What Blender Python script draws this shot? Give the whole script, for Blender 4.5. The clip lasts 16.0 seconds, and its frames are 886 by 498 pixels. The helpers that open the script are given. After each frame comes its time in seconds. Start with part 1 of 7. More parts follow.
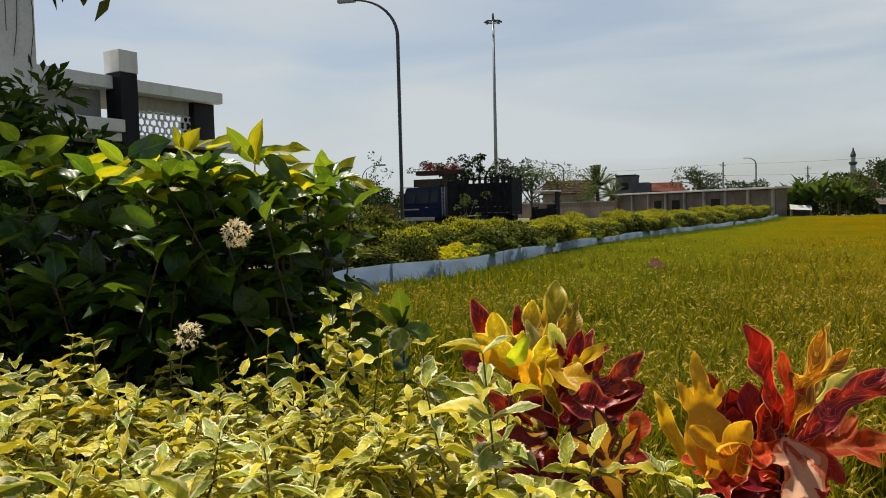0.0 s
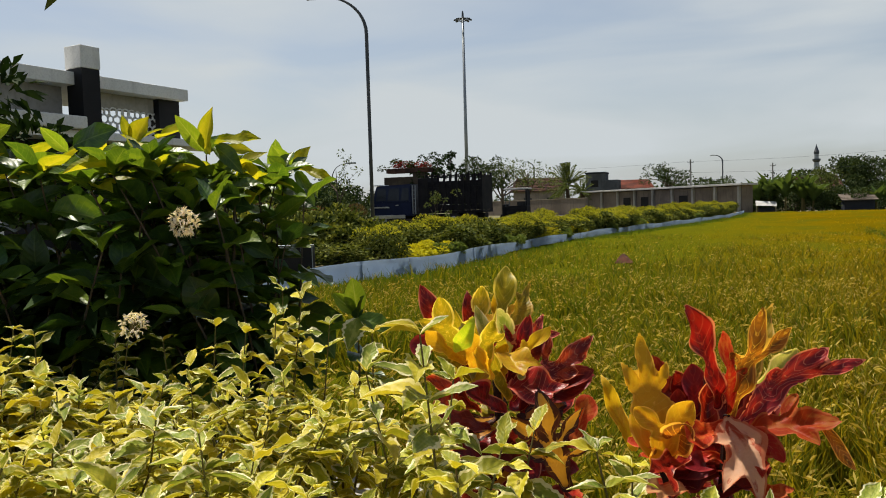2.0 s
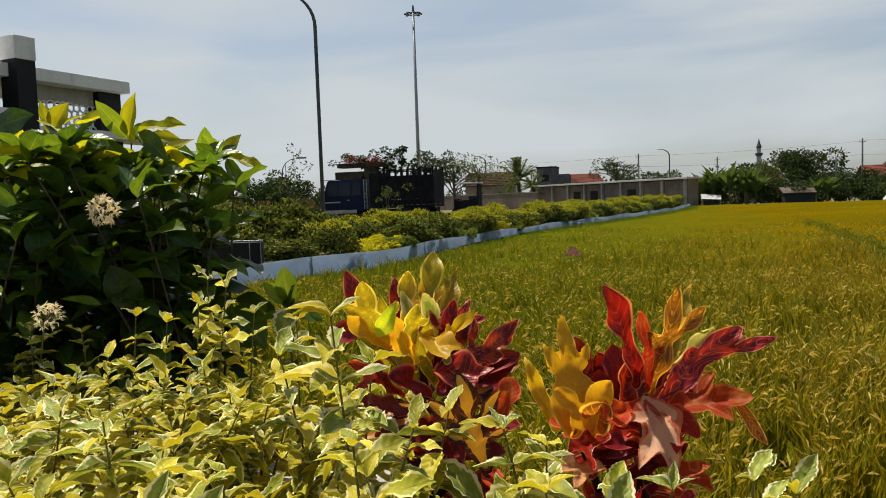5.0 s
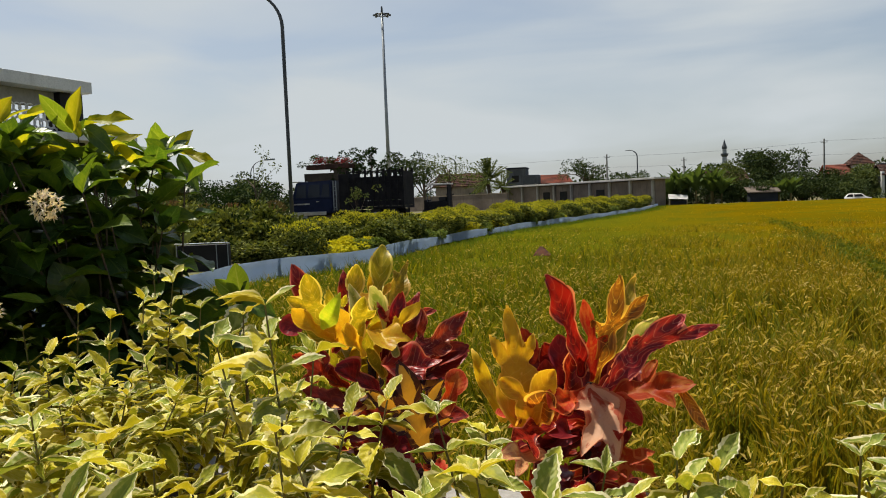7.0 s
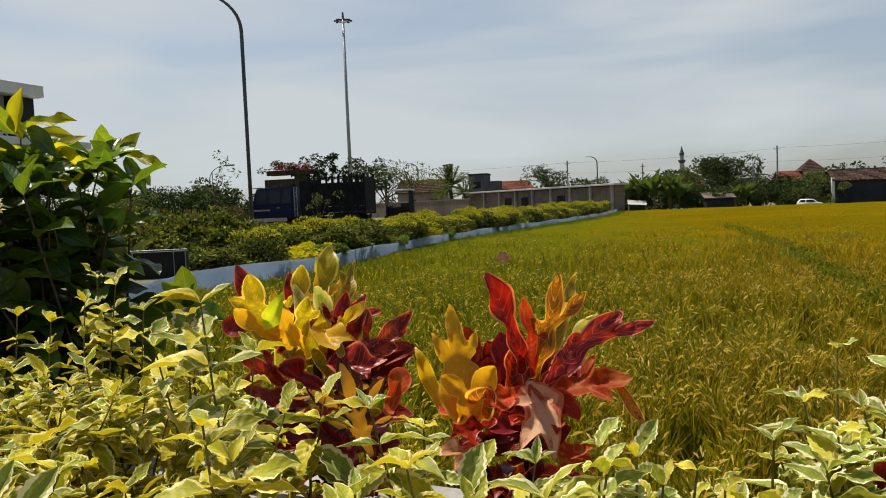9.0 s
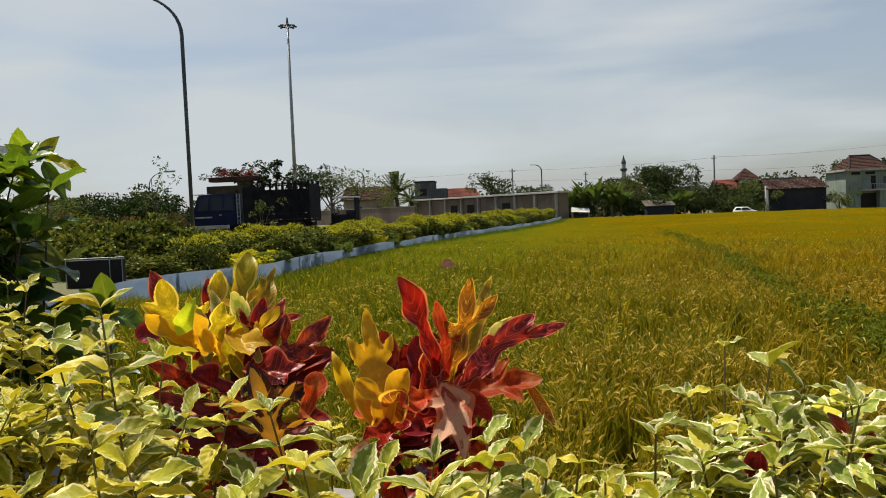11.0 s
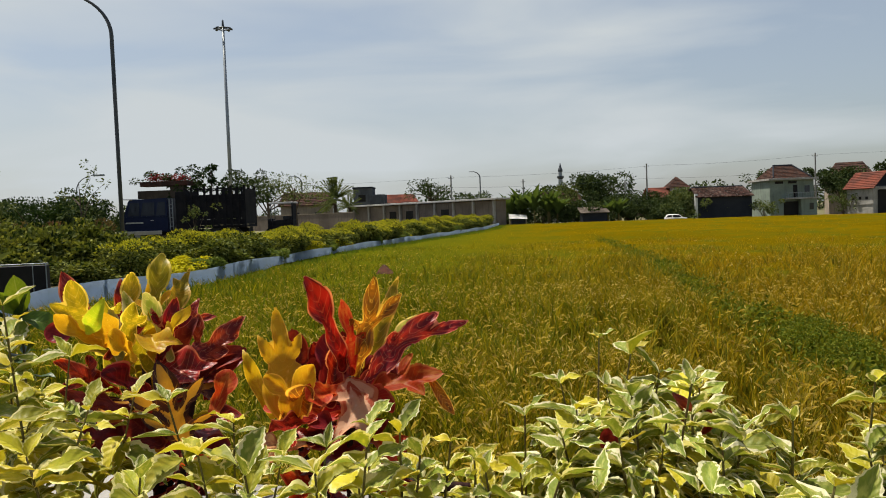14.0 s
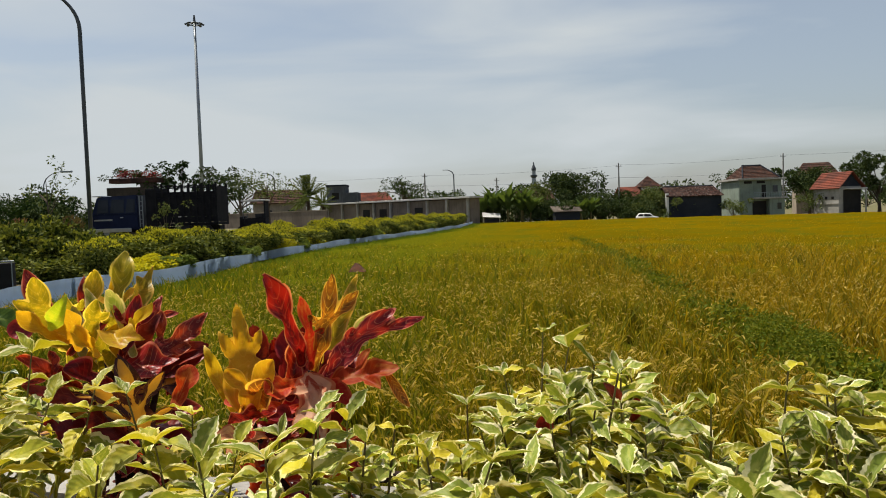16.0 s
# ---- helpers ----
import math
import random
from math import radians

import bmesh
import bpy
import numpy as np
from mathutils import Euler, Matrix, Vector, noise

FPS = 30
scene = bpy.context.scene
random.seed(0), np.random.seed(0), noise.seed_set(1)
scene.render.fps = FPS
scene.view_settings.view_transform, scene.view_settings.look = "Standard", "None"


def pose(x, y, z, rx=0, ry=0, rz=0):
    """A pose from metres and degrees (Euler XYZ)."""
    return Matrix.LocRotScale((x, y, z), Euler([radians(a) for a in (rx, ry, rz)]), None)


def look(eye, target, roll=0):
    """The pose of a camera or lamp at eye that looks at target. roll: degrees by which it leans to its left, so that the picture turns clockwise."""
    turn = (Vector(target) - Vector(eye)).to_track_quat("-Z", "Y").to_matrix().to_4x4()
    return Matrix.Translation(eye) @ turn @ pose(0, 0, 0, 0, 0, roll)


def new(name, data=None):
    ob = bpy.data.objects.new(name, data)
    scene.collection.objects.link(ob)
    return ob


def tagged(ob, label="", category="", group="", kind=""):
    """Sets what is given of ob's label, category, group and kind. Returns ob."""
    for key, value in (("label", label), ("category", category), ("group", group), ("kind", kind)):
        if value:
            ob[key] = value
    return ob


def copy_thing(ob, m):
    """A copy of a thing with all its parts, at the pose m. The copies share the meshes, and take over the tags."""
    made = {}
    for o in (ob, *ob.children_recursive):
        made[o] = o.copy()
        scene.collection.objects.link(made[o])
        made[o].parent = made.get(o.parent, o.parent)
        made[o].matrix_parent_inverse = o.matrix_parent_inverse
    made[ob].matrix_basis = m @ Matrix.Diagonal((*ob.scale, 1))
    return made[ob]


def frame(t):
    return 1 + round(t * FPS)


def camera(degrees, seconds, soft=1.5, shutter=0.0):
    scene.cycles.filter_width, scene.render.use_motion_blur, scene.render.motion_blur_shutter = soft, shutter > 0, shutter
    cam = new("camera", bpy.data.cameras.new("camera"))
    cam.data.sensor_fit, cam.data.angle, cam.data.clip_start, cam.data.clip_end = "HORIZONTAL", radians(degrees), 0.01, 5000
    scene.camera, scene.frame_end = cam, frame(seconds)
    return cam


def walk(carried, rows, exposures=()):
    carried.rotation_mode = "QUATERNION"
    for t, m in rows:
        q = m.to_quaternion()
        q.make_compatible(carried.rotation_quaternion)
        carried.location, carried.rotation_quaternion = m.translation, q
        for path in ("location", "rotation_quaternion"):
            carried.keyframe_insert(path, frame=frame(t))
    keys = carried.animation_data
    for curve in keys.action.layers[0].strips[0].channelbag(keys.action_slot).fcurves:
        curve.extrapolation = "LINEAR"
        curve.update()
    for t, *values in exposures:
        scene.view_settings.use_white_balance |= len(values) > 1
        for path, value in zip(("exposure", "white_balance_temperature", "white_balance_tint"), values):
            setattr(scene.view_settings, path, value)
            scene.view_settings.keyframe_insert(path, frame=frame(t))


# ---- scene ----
cam = camera(61.0, 16.0, soft=1.0)
PATH = [
    (0, (0.048, 0.111, 2.477), (0.017, 2.108, 2.373), -1.4),
    (0.5, (0.058, 0.113, 2.47), (0.045, 2.11, 2.365), -1.5),
    (1, (0.069, 0.116, 2.463), (0.075, 2.113, 2.356), -1.5),
    (1.5, (0.082, 0.118, 2.457), (0.108, 2.115, 2.348), -1.6),
    (2, (0.094, 0.121, 2.451), (0.138, 2.117, 2.34), -1.7),
    (2.5, (0.104, 0.123, 2.445), (0.167, 2.119, 2.332), -1.7),
    (3, (0.113, 0.125, 2.442), (0.2, 2.12, 2.325), -1.8),
    (3.5, (0.12, 0.126, 2.437), (0.229, 2.119, 2.318), -1.8),
    (4, (0.129, 0.126, 2.435), (0.258, 2.118, 2.311), -1.8),
    (6.5, (0.181, 0.128, 2.414), (0.407, 2.111, 2.283), -2.3),
    (7, (0.193, 0.126, 2.409), (0.438, 2.107, 2.281), -2.3),
    (7.5, (0.202, 0.124, 2.405), (0.466, 2.102, 2.282), -2.4),
    (8, (0.209, 0.121, 2.402), (0.492, 2.097, 2.282), -2.4),
    (8.5, (0.217, 0.11, 2.399), (0.526, 2.083, 2.281), -2.3),
    (9, (0.225, 0.105, 2.397), (0.569, 2.072, 2.281), -2.4),
    (11.5, (0.286, 0.066, 2.388), (0.797, 1.997, 2.292), -2.3),
    (12, (0.293, 0.056, 2.385), (0.829, 1.981, 2.296), -2.3),
    (12.5, (0.3, 0.043, 2.384), (0.866, 1.959, 2.294), -2.2),
    (13, (0.307, 0.025, 2.382), (0.901, 1.933, 2.293), -2.2),
    (13.5, (0.312, 0.006, 2.384), (0.928, 1.907, 2.293), -2.1),
    (14, (0.316, -0.011, 2.383), (0.955, 1.882, 2.291), -2.1),
    (14.5, (0.318, -0.026, 2.384), (0.975, 1.861, 2.29), -2.0),
    (15, (0.321, -0.042, 2.383), (0.995, 1.839, 2.289), -2.0),
    (15.5, (0.326, -0.057, 2.382), (1.017, 1.817, 2.288), -2.0),
    (16, (0.331, -0.072, 2.385), (1.035, 1.797, 2.286), -1.9),
]
walk(cam, [(t, look(eye, target, roll)) for t, eye, target, roll in PATH])

# ---- light ----
SUN_ELEV, SUN_AZ = 65.0, -34.0          # degrees; azimuth from +y, clockwise
world = bpy.data.worlds.new("sky")
scene.world = world
world.use_nodes = True
wn, wl = world.node_tree.nodes, world.node_tree.links
wn.clear()
w_out = wn.new("ShaderNodeOutputWorld")
w_sky = wn.new("ShaderNodeTexSky")
w_sky.sky_type, w_sky.sun_disc = "NISHITA", False
w_sky.sun_elevation, w_sky.sun_rotation = radians(SUN_ELEV), radians(SUN_AZ)
w_sky.air_density, w_sky.dust_density, w_sky.ozone_density = 1.0, 2.0, 1.0
w_b1 = wn.new("ShaderNodeBackground")
w_b1.inputs["Strength"].default_value = 0.075
wl.new(w_sky.outputs[0], w_b1.inputs["Color"])
w_b2 = wn.new("ShaderNodeBackground")          # thin high cloud
w_b2.inputs["Color"].default_value = (0.885, 0.955, 0.99, 1)
w_b2.inputs["Strength"].default_value = 0.50
w_tc = wn.new("ShaderNodeTexCoord")
w_map = wn.new("ShaderNodeMapping")
w_map.inputs["Scale"].default_value = (1.2, 1.0, 6.0)
w_map.inputs["Rotation"].default_value = (0.0, radians(10), radians(20))
wl.new(w_tc.outputs["Generated"], w_map.inputs["Vector"])
w_no = wn.new("ShaderNodeTexNoise")
w_no.inputs["Scale"].default_value, w_no.inputs["Detail"].default_value = 1.7, 6.0
w_no.inputs["Roughness"].default_value, w_no.inputs["Distortion"].default_value = 0.45, 0.4
wl.new(w_map.outputs[0], w_no.inputs["Vector"])
w_ra = wn.new("ShaderNodeMapRange")
w_ra.inputs["From Min"].default_value, w_ra.inputs["From Max"].default_value = 0.40, 0.62
w_ra.inputs["To Min"].default_value, w_ra.inputs["To Max"].default_value = 0.32, 1.0
wl.new(w_no.outputs[0], w_ra.inputs["Value"])
w_mix = wn.new("ShaderNodeMixShader")
w_sep = wn.new("ShaderNodeSeparateXYZ")
wl.new(w_tc.outputs["Generated"], w_sep.inputs[0])
w_zen = wn.new("ShaderNodeMapRange")                 # the veil is thickest near the horizon
w_zen.inputs["From Min"].default_value, w_zen.inputs["From Max"].default_value = 0.22, 0.65
w_zen.inputs["To Min"].default_value, w_zen.inputs["To Max"].default_value = 1.0, 0.05
wl.new(w_sep.outputs[2], w_zen.inputs["Value"])
w_mul = wn.new("ShaderNodeMath")
w_mul.operation = "MULTIPLY"
wl.new(w_ra.outputs[0], w_mul.inputs[0])
wl.new(w_zen.outputs[0], w_mul.inputs[1])
wl.new(w_mul.outputs[0], w_mix.inputs[0])
wl.new(w_b1.outputs[0], w_mix.inputs[1])
wl.new(w_b2.outputs[0], w_mix.inputs[2])
wl.new(w_mix.outputs[0], w_out.inputs["Surface"])

sun_data = bpy.data.lights.new("sun", "SUN")
sun_data.energy, sun_data.angle, sun_data.color = 5.0, radians(0.8), (1.0, 0.93, 0.80)
sun = new("sun", sun_data)
sa, se = radians(SUN_AZ), radians(SUN_ELEV)
SUN_DIR = Vector((math.sin(sa) * math.cos(se), math.cos(sa) * math.cos(se), math.sin(se)))
sun.matrix_basis = look(SUN_DIR * 60, (0, 0, 0))
scene.view_settings.exposure = 0.42


# ---- materials ----
class Nodes:
    """A small builder for node materials."""

    def __init__(self, name):
        self.mat = bpy.data.materials.new(name)
        self.mat.use_nodes = True
        self.nt = self.mat.node_tree
        self.nt.nodes.clear()
        self.out = self.nt.nodes.new("ShaderNodeOutputMaterial")

    def add(self, kind, **sockets):
        n = self.nt.nodes.new(kind)
        for key, value in sockets.items():
            key = key.replace("_", " ")
            self.set(n, key, value)
        return n

    def set(self, n, key, value):
        s = n.inputs[int(key)] if key.isdigit() else n.inputs[key]
        if isinstance(value, bpy.types.NodeSocket):
            self.nt.links.new(value, s)
        else:
            s.default_value = value

    def math(self, op, a, b=0.0, clamp=False):
        n = self.nt.nodes.new("ShaderNodeMath")
        n.operation, n.use_clamp = op, clamp
        self.set(n, "0", a)
        self.set(n, "1", b)
        return n.outputs[0]

    def span(self, v, lo, hi, to_lo=0.0, to_hi=1.0):
        n = self.nt.nodes.new("ShaderNodeMapRange")
        n.interpolation_type = "SMOOTHSTEP"
        for k, x in (("Value", v), ("From Min", lo), ("From Max", hi), ("To Min", to_lo), ("To Max", to_hi)):
            self.set(n, k, x)
        return n.outputs[0]

    def mix(self, f, a, b):
        n = self.nt.nodes.new("ShaderNodeMix")
        n.data_type = "RGBA"
        for i, v in ((0, f), (6, a), (7, b)):
            if isinstance(v, bpy.types.NodeSocket):
                self.nt.links.new(v, n.inputs[i])
            else:
                n.inputs[i].default_value = (*v, 1) if isinstance(v, tuple) and len(v) == 3 else v
        return n.outputs[2]

    def noise(self, scale, detail=3.0, vec=None, rough=0.55):
        n = self.add("ShaderNodeTexNoise", Scale=scale, Detail=detail, Roughness=rough)
        if vec is not None:
            self.nt.links.new(vec, n.inputs["Vector"])
        return n.outputs[0]

    def place(self):
        return self.add("ShaderNodeNewGeometry").outputs["Position"]

    def bump(self, height, strength=0.3, dist=0.01):
        return self.add("ShaderNodeBump", Height=height, Strength=strength, Distance=dist).outputs[0]

    def principled(self, color, rough=0.6, metal=0.0, normal=None, spec=0.5):
        n = self.add("ShaderNodeBsdfPrincipled")
        self.set(n, "Base Color", (*color, 1) if isinstance(color, tuple) else color)
        self.set(n, "Roughness", rough)
        self.set(n, "Metallic", metal)
        self.set(n, "Specular IOR Level", spec)
        if normal is not None:
            self.set(n, "Normal", normal)
        return n.outputs[0]

    def finish(self, shader):
        self.nt.links.new(shader, self.out.inputs["Surface"])
        return self.mat

    def leafy(self, color, rough, glow, normal=None, spec=0.35, glow_tint=(1.25, 1.15, 0.55)):
        """Reflecting and letting light through, as a leaf does."""
        pr = self.principled(color, rough, 0.0, normal, spec)
        tint = self.nt.nodes.new("ShaderNodeMix")
        tint.data_type, tint.blend_type = "RGBA", "MULTIPLY"
        tint.inputs[0].default_value = 1.0
        if isinstance(color, tuple):
            tint.inputs[6].default_value = (*color, 1)
        else:
            self.nt.links.new(color, tint.inputs[6])
        tint.inputs[7].default_value = (*glow_tint, 1)
        tr = self.add("ShaderNodeBsdfTranslucent", Color=tint.outputs[2])
        mx = self.add("ShaderNodeMixShader")
        mx.inputs[0].default_value = glow
        self.nt.links.new(pr, mx.inputs[1])
        self.nt.links.new(tr.outputs[0], mx.inputs[2])
        return self.finish(mx.outputs[0])


def surface(name, c1, c2, scale=3.0, rough=0.7, fine=40.0, bump=0.2, metal=0.0, depth=0.01, stain=None, spec=0.3):
    """A weathered surface: broad blotches, fine grain and relief, at real size."""
    k = Nodes(name)
    co = k.place()
    broad = k.noise(scale, 5.0, co)
    grain = k.noise(fine, 3.0, co)
    c = k.mix(k.span(broad, 0.35, 0.65), c1, c2)
    c = k.mix(k.math("MULTIPLY", k.span(grain, 0.4, 0.75), 0.35), c, tuple(0.6 * v for v in c2))
    if stain:
        streak = k.add("ShaderNodeMapping", Vector=co, Scale=(2.5, 2.5, 0.25)).outputs[0]
        c = k.mix(k.math("MULTIPLY", k.span(k.noise(1.6, 4.0, streak), 0.5, 0.75), 0.6), c, stain)
    return k.finish(k.principled(c, rough, metal, k.bump(grain, bump, depth), spec))


def leaf_veined(name, body, blotch, vein, edge, rough=0.38, glow=0.3, blot=(0.45, 0.65), vein_amt=0.8, edge_at=0.42, spread=0.25, veins=9.0, spec=0.22, relief_amt=0.16, side_amt=0.45):
    """A single leaf with midrib, side veins, a rim and blotches, laid out on its own length and width."""
    k = Nodes(name)
    uv = k.add("ShaderNodeTexCoord").outputs["UV"]
    sep = k.add("ShaderNodeSeparateXYZ", Vector=uv)
    u, v = sep.outputs[0], sep.outputs[1]
    info = k.add("ShaderNodeObjectInfo")
    island = k.add("ShaderNodeNewGeometry").outputs["Random Per Island"]
    rnd = k.math("FRACT", k.math("ADD", info.outputs["Random"], island))
    across = k.math("ABSOLUTE", k.math("SUBTRACT", v, 0.5))
    shift = k.add("ShaderNodeCombineXYZ", X=k.math("MULTIPLY", rnd, 37.0), Y=k.math("MULTIPLY", rnd, 11.0), Z=0.0).outputs[0]
    at = k.nt.nodes.new("ShaderNodeVectorMath")
    k.nt.links.new(uv, at.inputs[0])
    k.nt.links.new(shift, at.inputs[1])
    patch = k.noise(3.2, 4.0, at.outputs[0])
    fine = k.noise(22.0, 3.0, at.outputs[0])
    c = k.mix(k.span(patch, *blot), body, blotch)
    c = k.mix(k.span(k.math("ADD", across, k.math("MULTIPLY", k.math("SUBTRACT", patch, 0.5), spread)), edge_at - 0.03, edge_at + 0.02), c, edge)
    rib = k.span(across, 0.012, 0.04, 1.0, 0.0)
    wave = k.math("SINE", k.math("MULTIPLY", k.math("SUBTRACT", u, k.math("MULTIPLY", across, 0.45)), 6.283 * veins))
    side = k.math("MULTIPLY", k.span(wave, 0.86, 1.0), k.span(across, 0.3, 0.48, 1.0, 0.0))
    lines = k.math("MAXIMUM", rib, k.math("MULTIPLY", side, side_amt))
    c = k.mix(k.math("MULTIPLY", lines, vein_amt), c, vein)
    c = k.mix(k.math("MULTIPLY", k.span(fine, 0.5, 0.8), 0.25), c, tuple(0.55 * x for x in body))
    hsv = k.add("ShaderNodeHueSaturation", Color=c, Value=k.span(rnd, 0.0, 1.0, 0.74, 1.14), Hue=k.span(k.math("FRACT", k.math("MULTIPLY", rnd, 7.3)), 0.0, 1.0, 0.493, 0.507), Saturation=1.0)
    relief = k.math("ADD", k.math("MULTIPLY", wave, 0.5), k.math("MULTIPLY", fine, 0.4))
    relief = k.math("SUBTRACT", relief, k.math("MULTIPLY", rib, 1.5))
    return k.leafy(hsv.outputs[0], rough, glow, k.bump(relief, relief_amt, 0.002), spec)


def leaf_mass(name, c1, c2, c3, rough=0.75, glow=0.3, patch=0.6):
    """Foliage of many small leaves: each leaf its own shade, with broad patches."""
    k = Nodes(name)
    rnd = k.add("ShaderNodeNewGeometry").outputs["Random Per Island"]
    big = k.noise(patch, 3.0, k.place())
    c = k.mix(k.span(rnd, 0.1, 0.9), c1, c2)
    c = k.mix(k.math("MULTIPLY", k.span(k.math("ADD", big, k.math("MULTIPLY", k.math("SUBTRACT", rnd, 0.5), 0.3)), 0.42, 0.62), 0.8), c, c3)
    return k.leafy(c, rough, glow, None, 0.08)


CROTON_YELLOW = leaf_veined("croton_yellow", (0.66, 0.40, 0.018), (0.58, 0.27, 0.014), (0.84, 0.58, 0.08), (0.84, 0.54, 0.06), glow=0.5, blot=(0.46, 0.70), edge_at=0.45, spread=0.05, relief_amt=0.12, rough=0.42, spec=0.22, side_amt=0.3)
CROTON_GOLD = leaf_veined("croton_gold", (0.33, 0.265, 0.012), (0.55, 0.39, 0.018), (0.84, 0.62, 0.12), (0.88, 0.66, 0.13), glow=0.5, vein_amt=0.9, edge_at=0.41, spread=0.08, relief_amt=0.12, rough=0.42, side_amt=0.35)
CROTON_LIME = leaf_veined("croton_lime", (0.40, 0.48, 0.02), (0.52, 0.52, 0.03), (0.6, 0.58, 0.1), (0.5, 0.52, 0.04), glow=0.5, rough=0.45)
CROTON_CREAM = leaf_veined("croton_cream", (0.54, 0.50, 0.16), (0.30, 0.36, 0.05), (0.80, 0.70, 0.3), (0.84, 0.70, 0.36), glow=0.45, vein_amt=0.8, edge_at=0.40, spread=0.2, rough=0.45)
CROTON_GREEN = leaf_veined("croton_green", (0.30, 0.24, 0.015), (0.50, 0.32, 0.025), (0.84, 0.58, 0.10), (0.86, 0.56, 0.12), glow=0.45, vein_amt=1.0, edge_at=0.42, spread=0.1, rough=0.42)
CROTON_ORANGE = leaf_veined("croton_orange", (0.50, 0.15, 0.016), (0.22, 0.075, 0.014), (0.92, 0.50, 0.08), (0.92, 0.50, 0.09), glow=0.5, blot=(0.44, 0.60), vein_amt=1.0, edge_at=0.43, spread=0.06, relief_amt=0.12, rough=0.36, spec=0.3, side_amt=0.6)
CROTON_EMBER = leaf_veined("croton_ember", (0.46, 0.035, 0.012), (0.56, 0.13, 0.03), (0.70, 0.22, 0.08), (0.62, 0.13, 0.045), rough=0.5, glow=0.46, spec=0.12, relief_amt=0.12, side_amt=0.25)
CROTON_RED = leaf_veined("croton_red", (0.40, 0.016, 0.010), (0.13, 0.004, 0.006), (0.62, 0.12, 0.07), (0.70, 0.22, 0.12), rough=0.34, glow=0.46, vein_amt=0.8, blot=(0.40, 0.60), edge_at=0.44, spread=0.06, relief_amt=0.15, spec=0.32, side_amt=0.4)
CROTON_PURPLE = leaf_veined("croton_purple", (0.17, 0.010, 0.011), (0.46, 0.045, 0.028), (0.72, 0.28, 0.20), (0.70, 0.22, 0.13), rough=0.36, glow=0.44, blot=(0.42, 0.62), vein_amt=0.9, edge_at=0.44, spread=0.08, spec=0.35, relief_amt=0.15, side_amt=0.4)
CROTON_MAROON = leaf_veined("croton_maroon", (0.14, 0.008, 0.009), (0.25, 0.020, 0.015), (0.42, 0.09, 0.06), (0.30, 0.04, 0.03), rough=0.42, glow=0.28, vein_amt=0.6, spec=0.25, relief_amt=0.12, side_amt=0.3)
CROTON_PINK = leaf_veined("croton_pink", (0.82, 0.44, 0.28), (0.52, 0.08, 0.045), (0.84, 0.56, 0.42), (0.66, 0.17, 0.09), rough=0.5, glow=0.42, spec=0.12, blot=(0.52, 0.60), relief_amt=0.12, side_amt=0.2)
CROTON_PEACH = leaf_veined("croton_peach", (0.60, 0.30, 0.13), (0.42, 0.12, 0.06), (0.70, 0.42, 0.2), (0.45, 0.10, 0.05), rough=0.36, glow=0.3, spec=0.35, relief_amt=0.12)
CROTON_TIGER = leaf_veined("croton_tiger", (0.56, 0.25, 0.035), (0.50, 0.18, 0.03), (0.60, 0.30, 0.05), (0.05, 0.012, 0.012), glow=0.3, blot=(0.50, 0.64), vein_amt=0.9, edge_at=0.24, spread=0.5, veins=6.0, rough=0.42)

VAR_YELLOW = leaf_veined("variegated_chartreuse", (0.51, 0.44, 0.025), (0.60, 0.51, 0.06), (0.54, 0.46, 0.08), (0.72, 0.65, 0.24), glow=0.29, vein_amt=0.3, edge_at=0.41, spread=0.4, relief_amt=0.25, rough=0.5, spec=0.18, veins=7.0)
VAR_GREEN = leaf_veined("variegated_green", (0.28, 0.29, 0.022), (0.45, 0.41, 0.04), (0.40, 0.36, 0.07), (0.71, 0.65, 0.27), glow=0.29, vein_amt=0.3, edge_at=0.40, spread=0.45, relief_amt=0.25, rough=0.5, spec=0.18, veins=7.0)
VAR_CREAM = leaf_veined("variegated_cream", (0.225, 0.28, 0.04), (0.43, 0.44, 0.10), (0.37, 0.39, 0.11), (0.82, 0.77, 0.48), glow=0.29, vein_amt=0.35, edge_at=0.37, spread=0.7, relief_amt=0.25, rough=0.5, spec=0.18, veins=7.0)
# dark green leaf, taken darker still for the shade inside the bushes
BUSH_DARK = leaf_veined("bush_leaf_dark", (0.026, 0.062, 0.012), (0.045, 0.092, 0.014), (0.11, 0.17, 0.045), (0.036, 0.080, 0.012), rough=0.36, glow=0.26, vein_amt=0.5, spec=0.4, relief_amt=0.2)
BUSH_MID = leaf_veined("bush_leaf_green", (0.085, 0.155, 0.014), (0.14, 0.215, 0.016), (0.26, 0.32, 0.06), (0.10, 0.17, 0.018), rough=0.36, glow=0.45, vein_amt=0.5, spec=0.45, relief_amt=0.2)
BUSH_YOUNG = leaf_veined("bush_leaf_young", (0.38, 0.385, 0.014), (0.50, 0.45, 0.02), (0.54, 0.50, 0.08), (0.30, 0.34, 0.016), rough=0.45, glow=0.56, blot=(0.35, 0.65), vein_amt=0.5, edge_at=0.42, spread=0.3, relief_amt=0.2)
FRESH_LEAF = leaf_veined("fresh_leaf", (0.20, 0.30, 0.02), (0.27, 0.36, 0.03), (0.40, 0.45, 0.10), (0.22, 0.32, 0.03), glow=0.45, vein_amt=0.6)
STEM_BROWN = surface("stem_bark", (0.10, 0.07, 0.045), (0.06, 0.045, 0.03), 30, 0.8, 160, 0.4)
STEM_GREEN = surface("stem_green", (0.17, 0.15, 0.05), (0.12, 0.09, 0.04), 30, 0.8, 160, 0.2, spec=0.05)
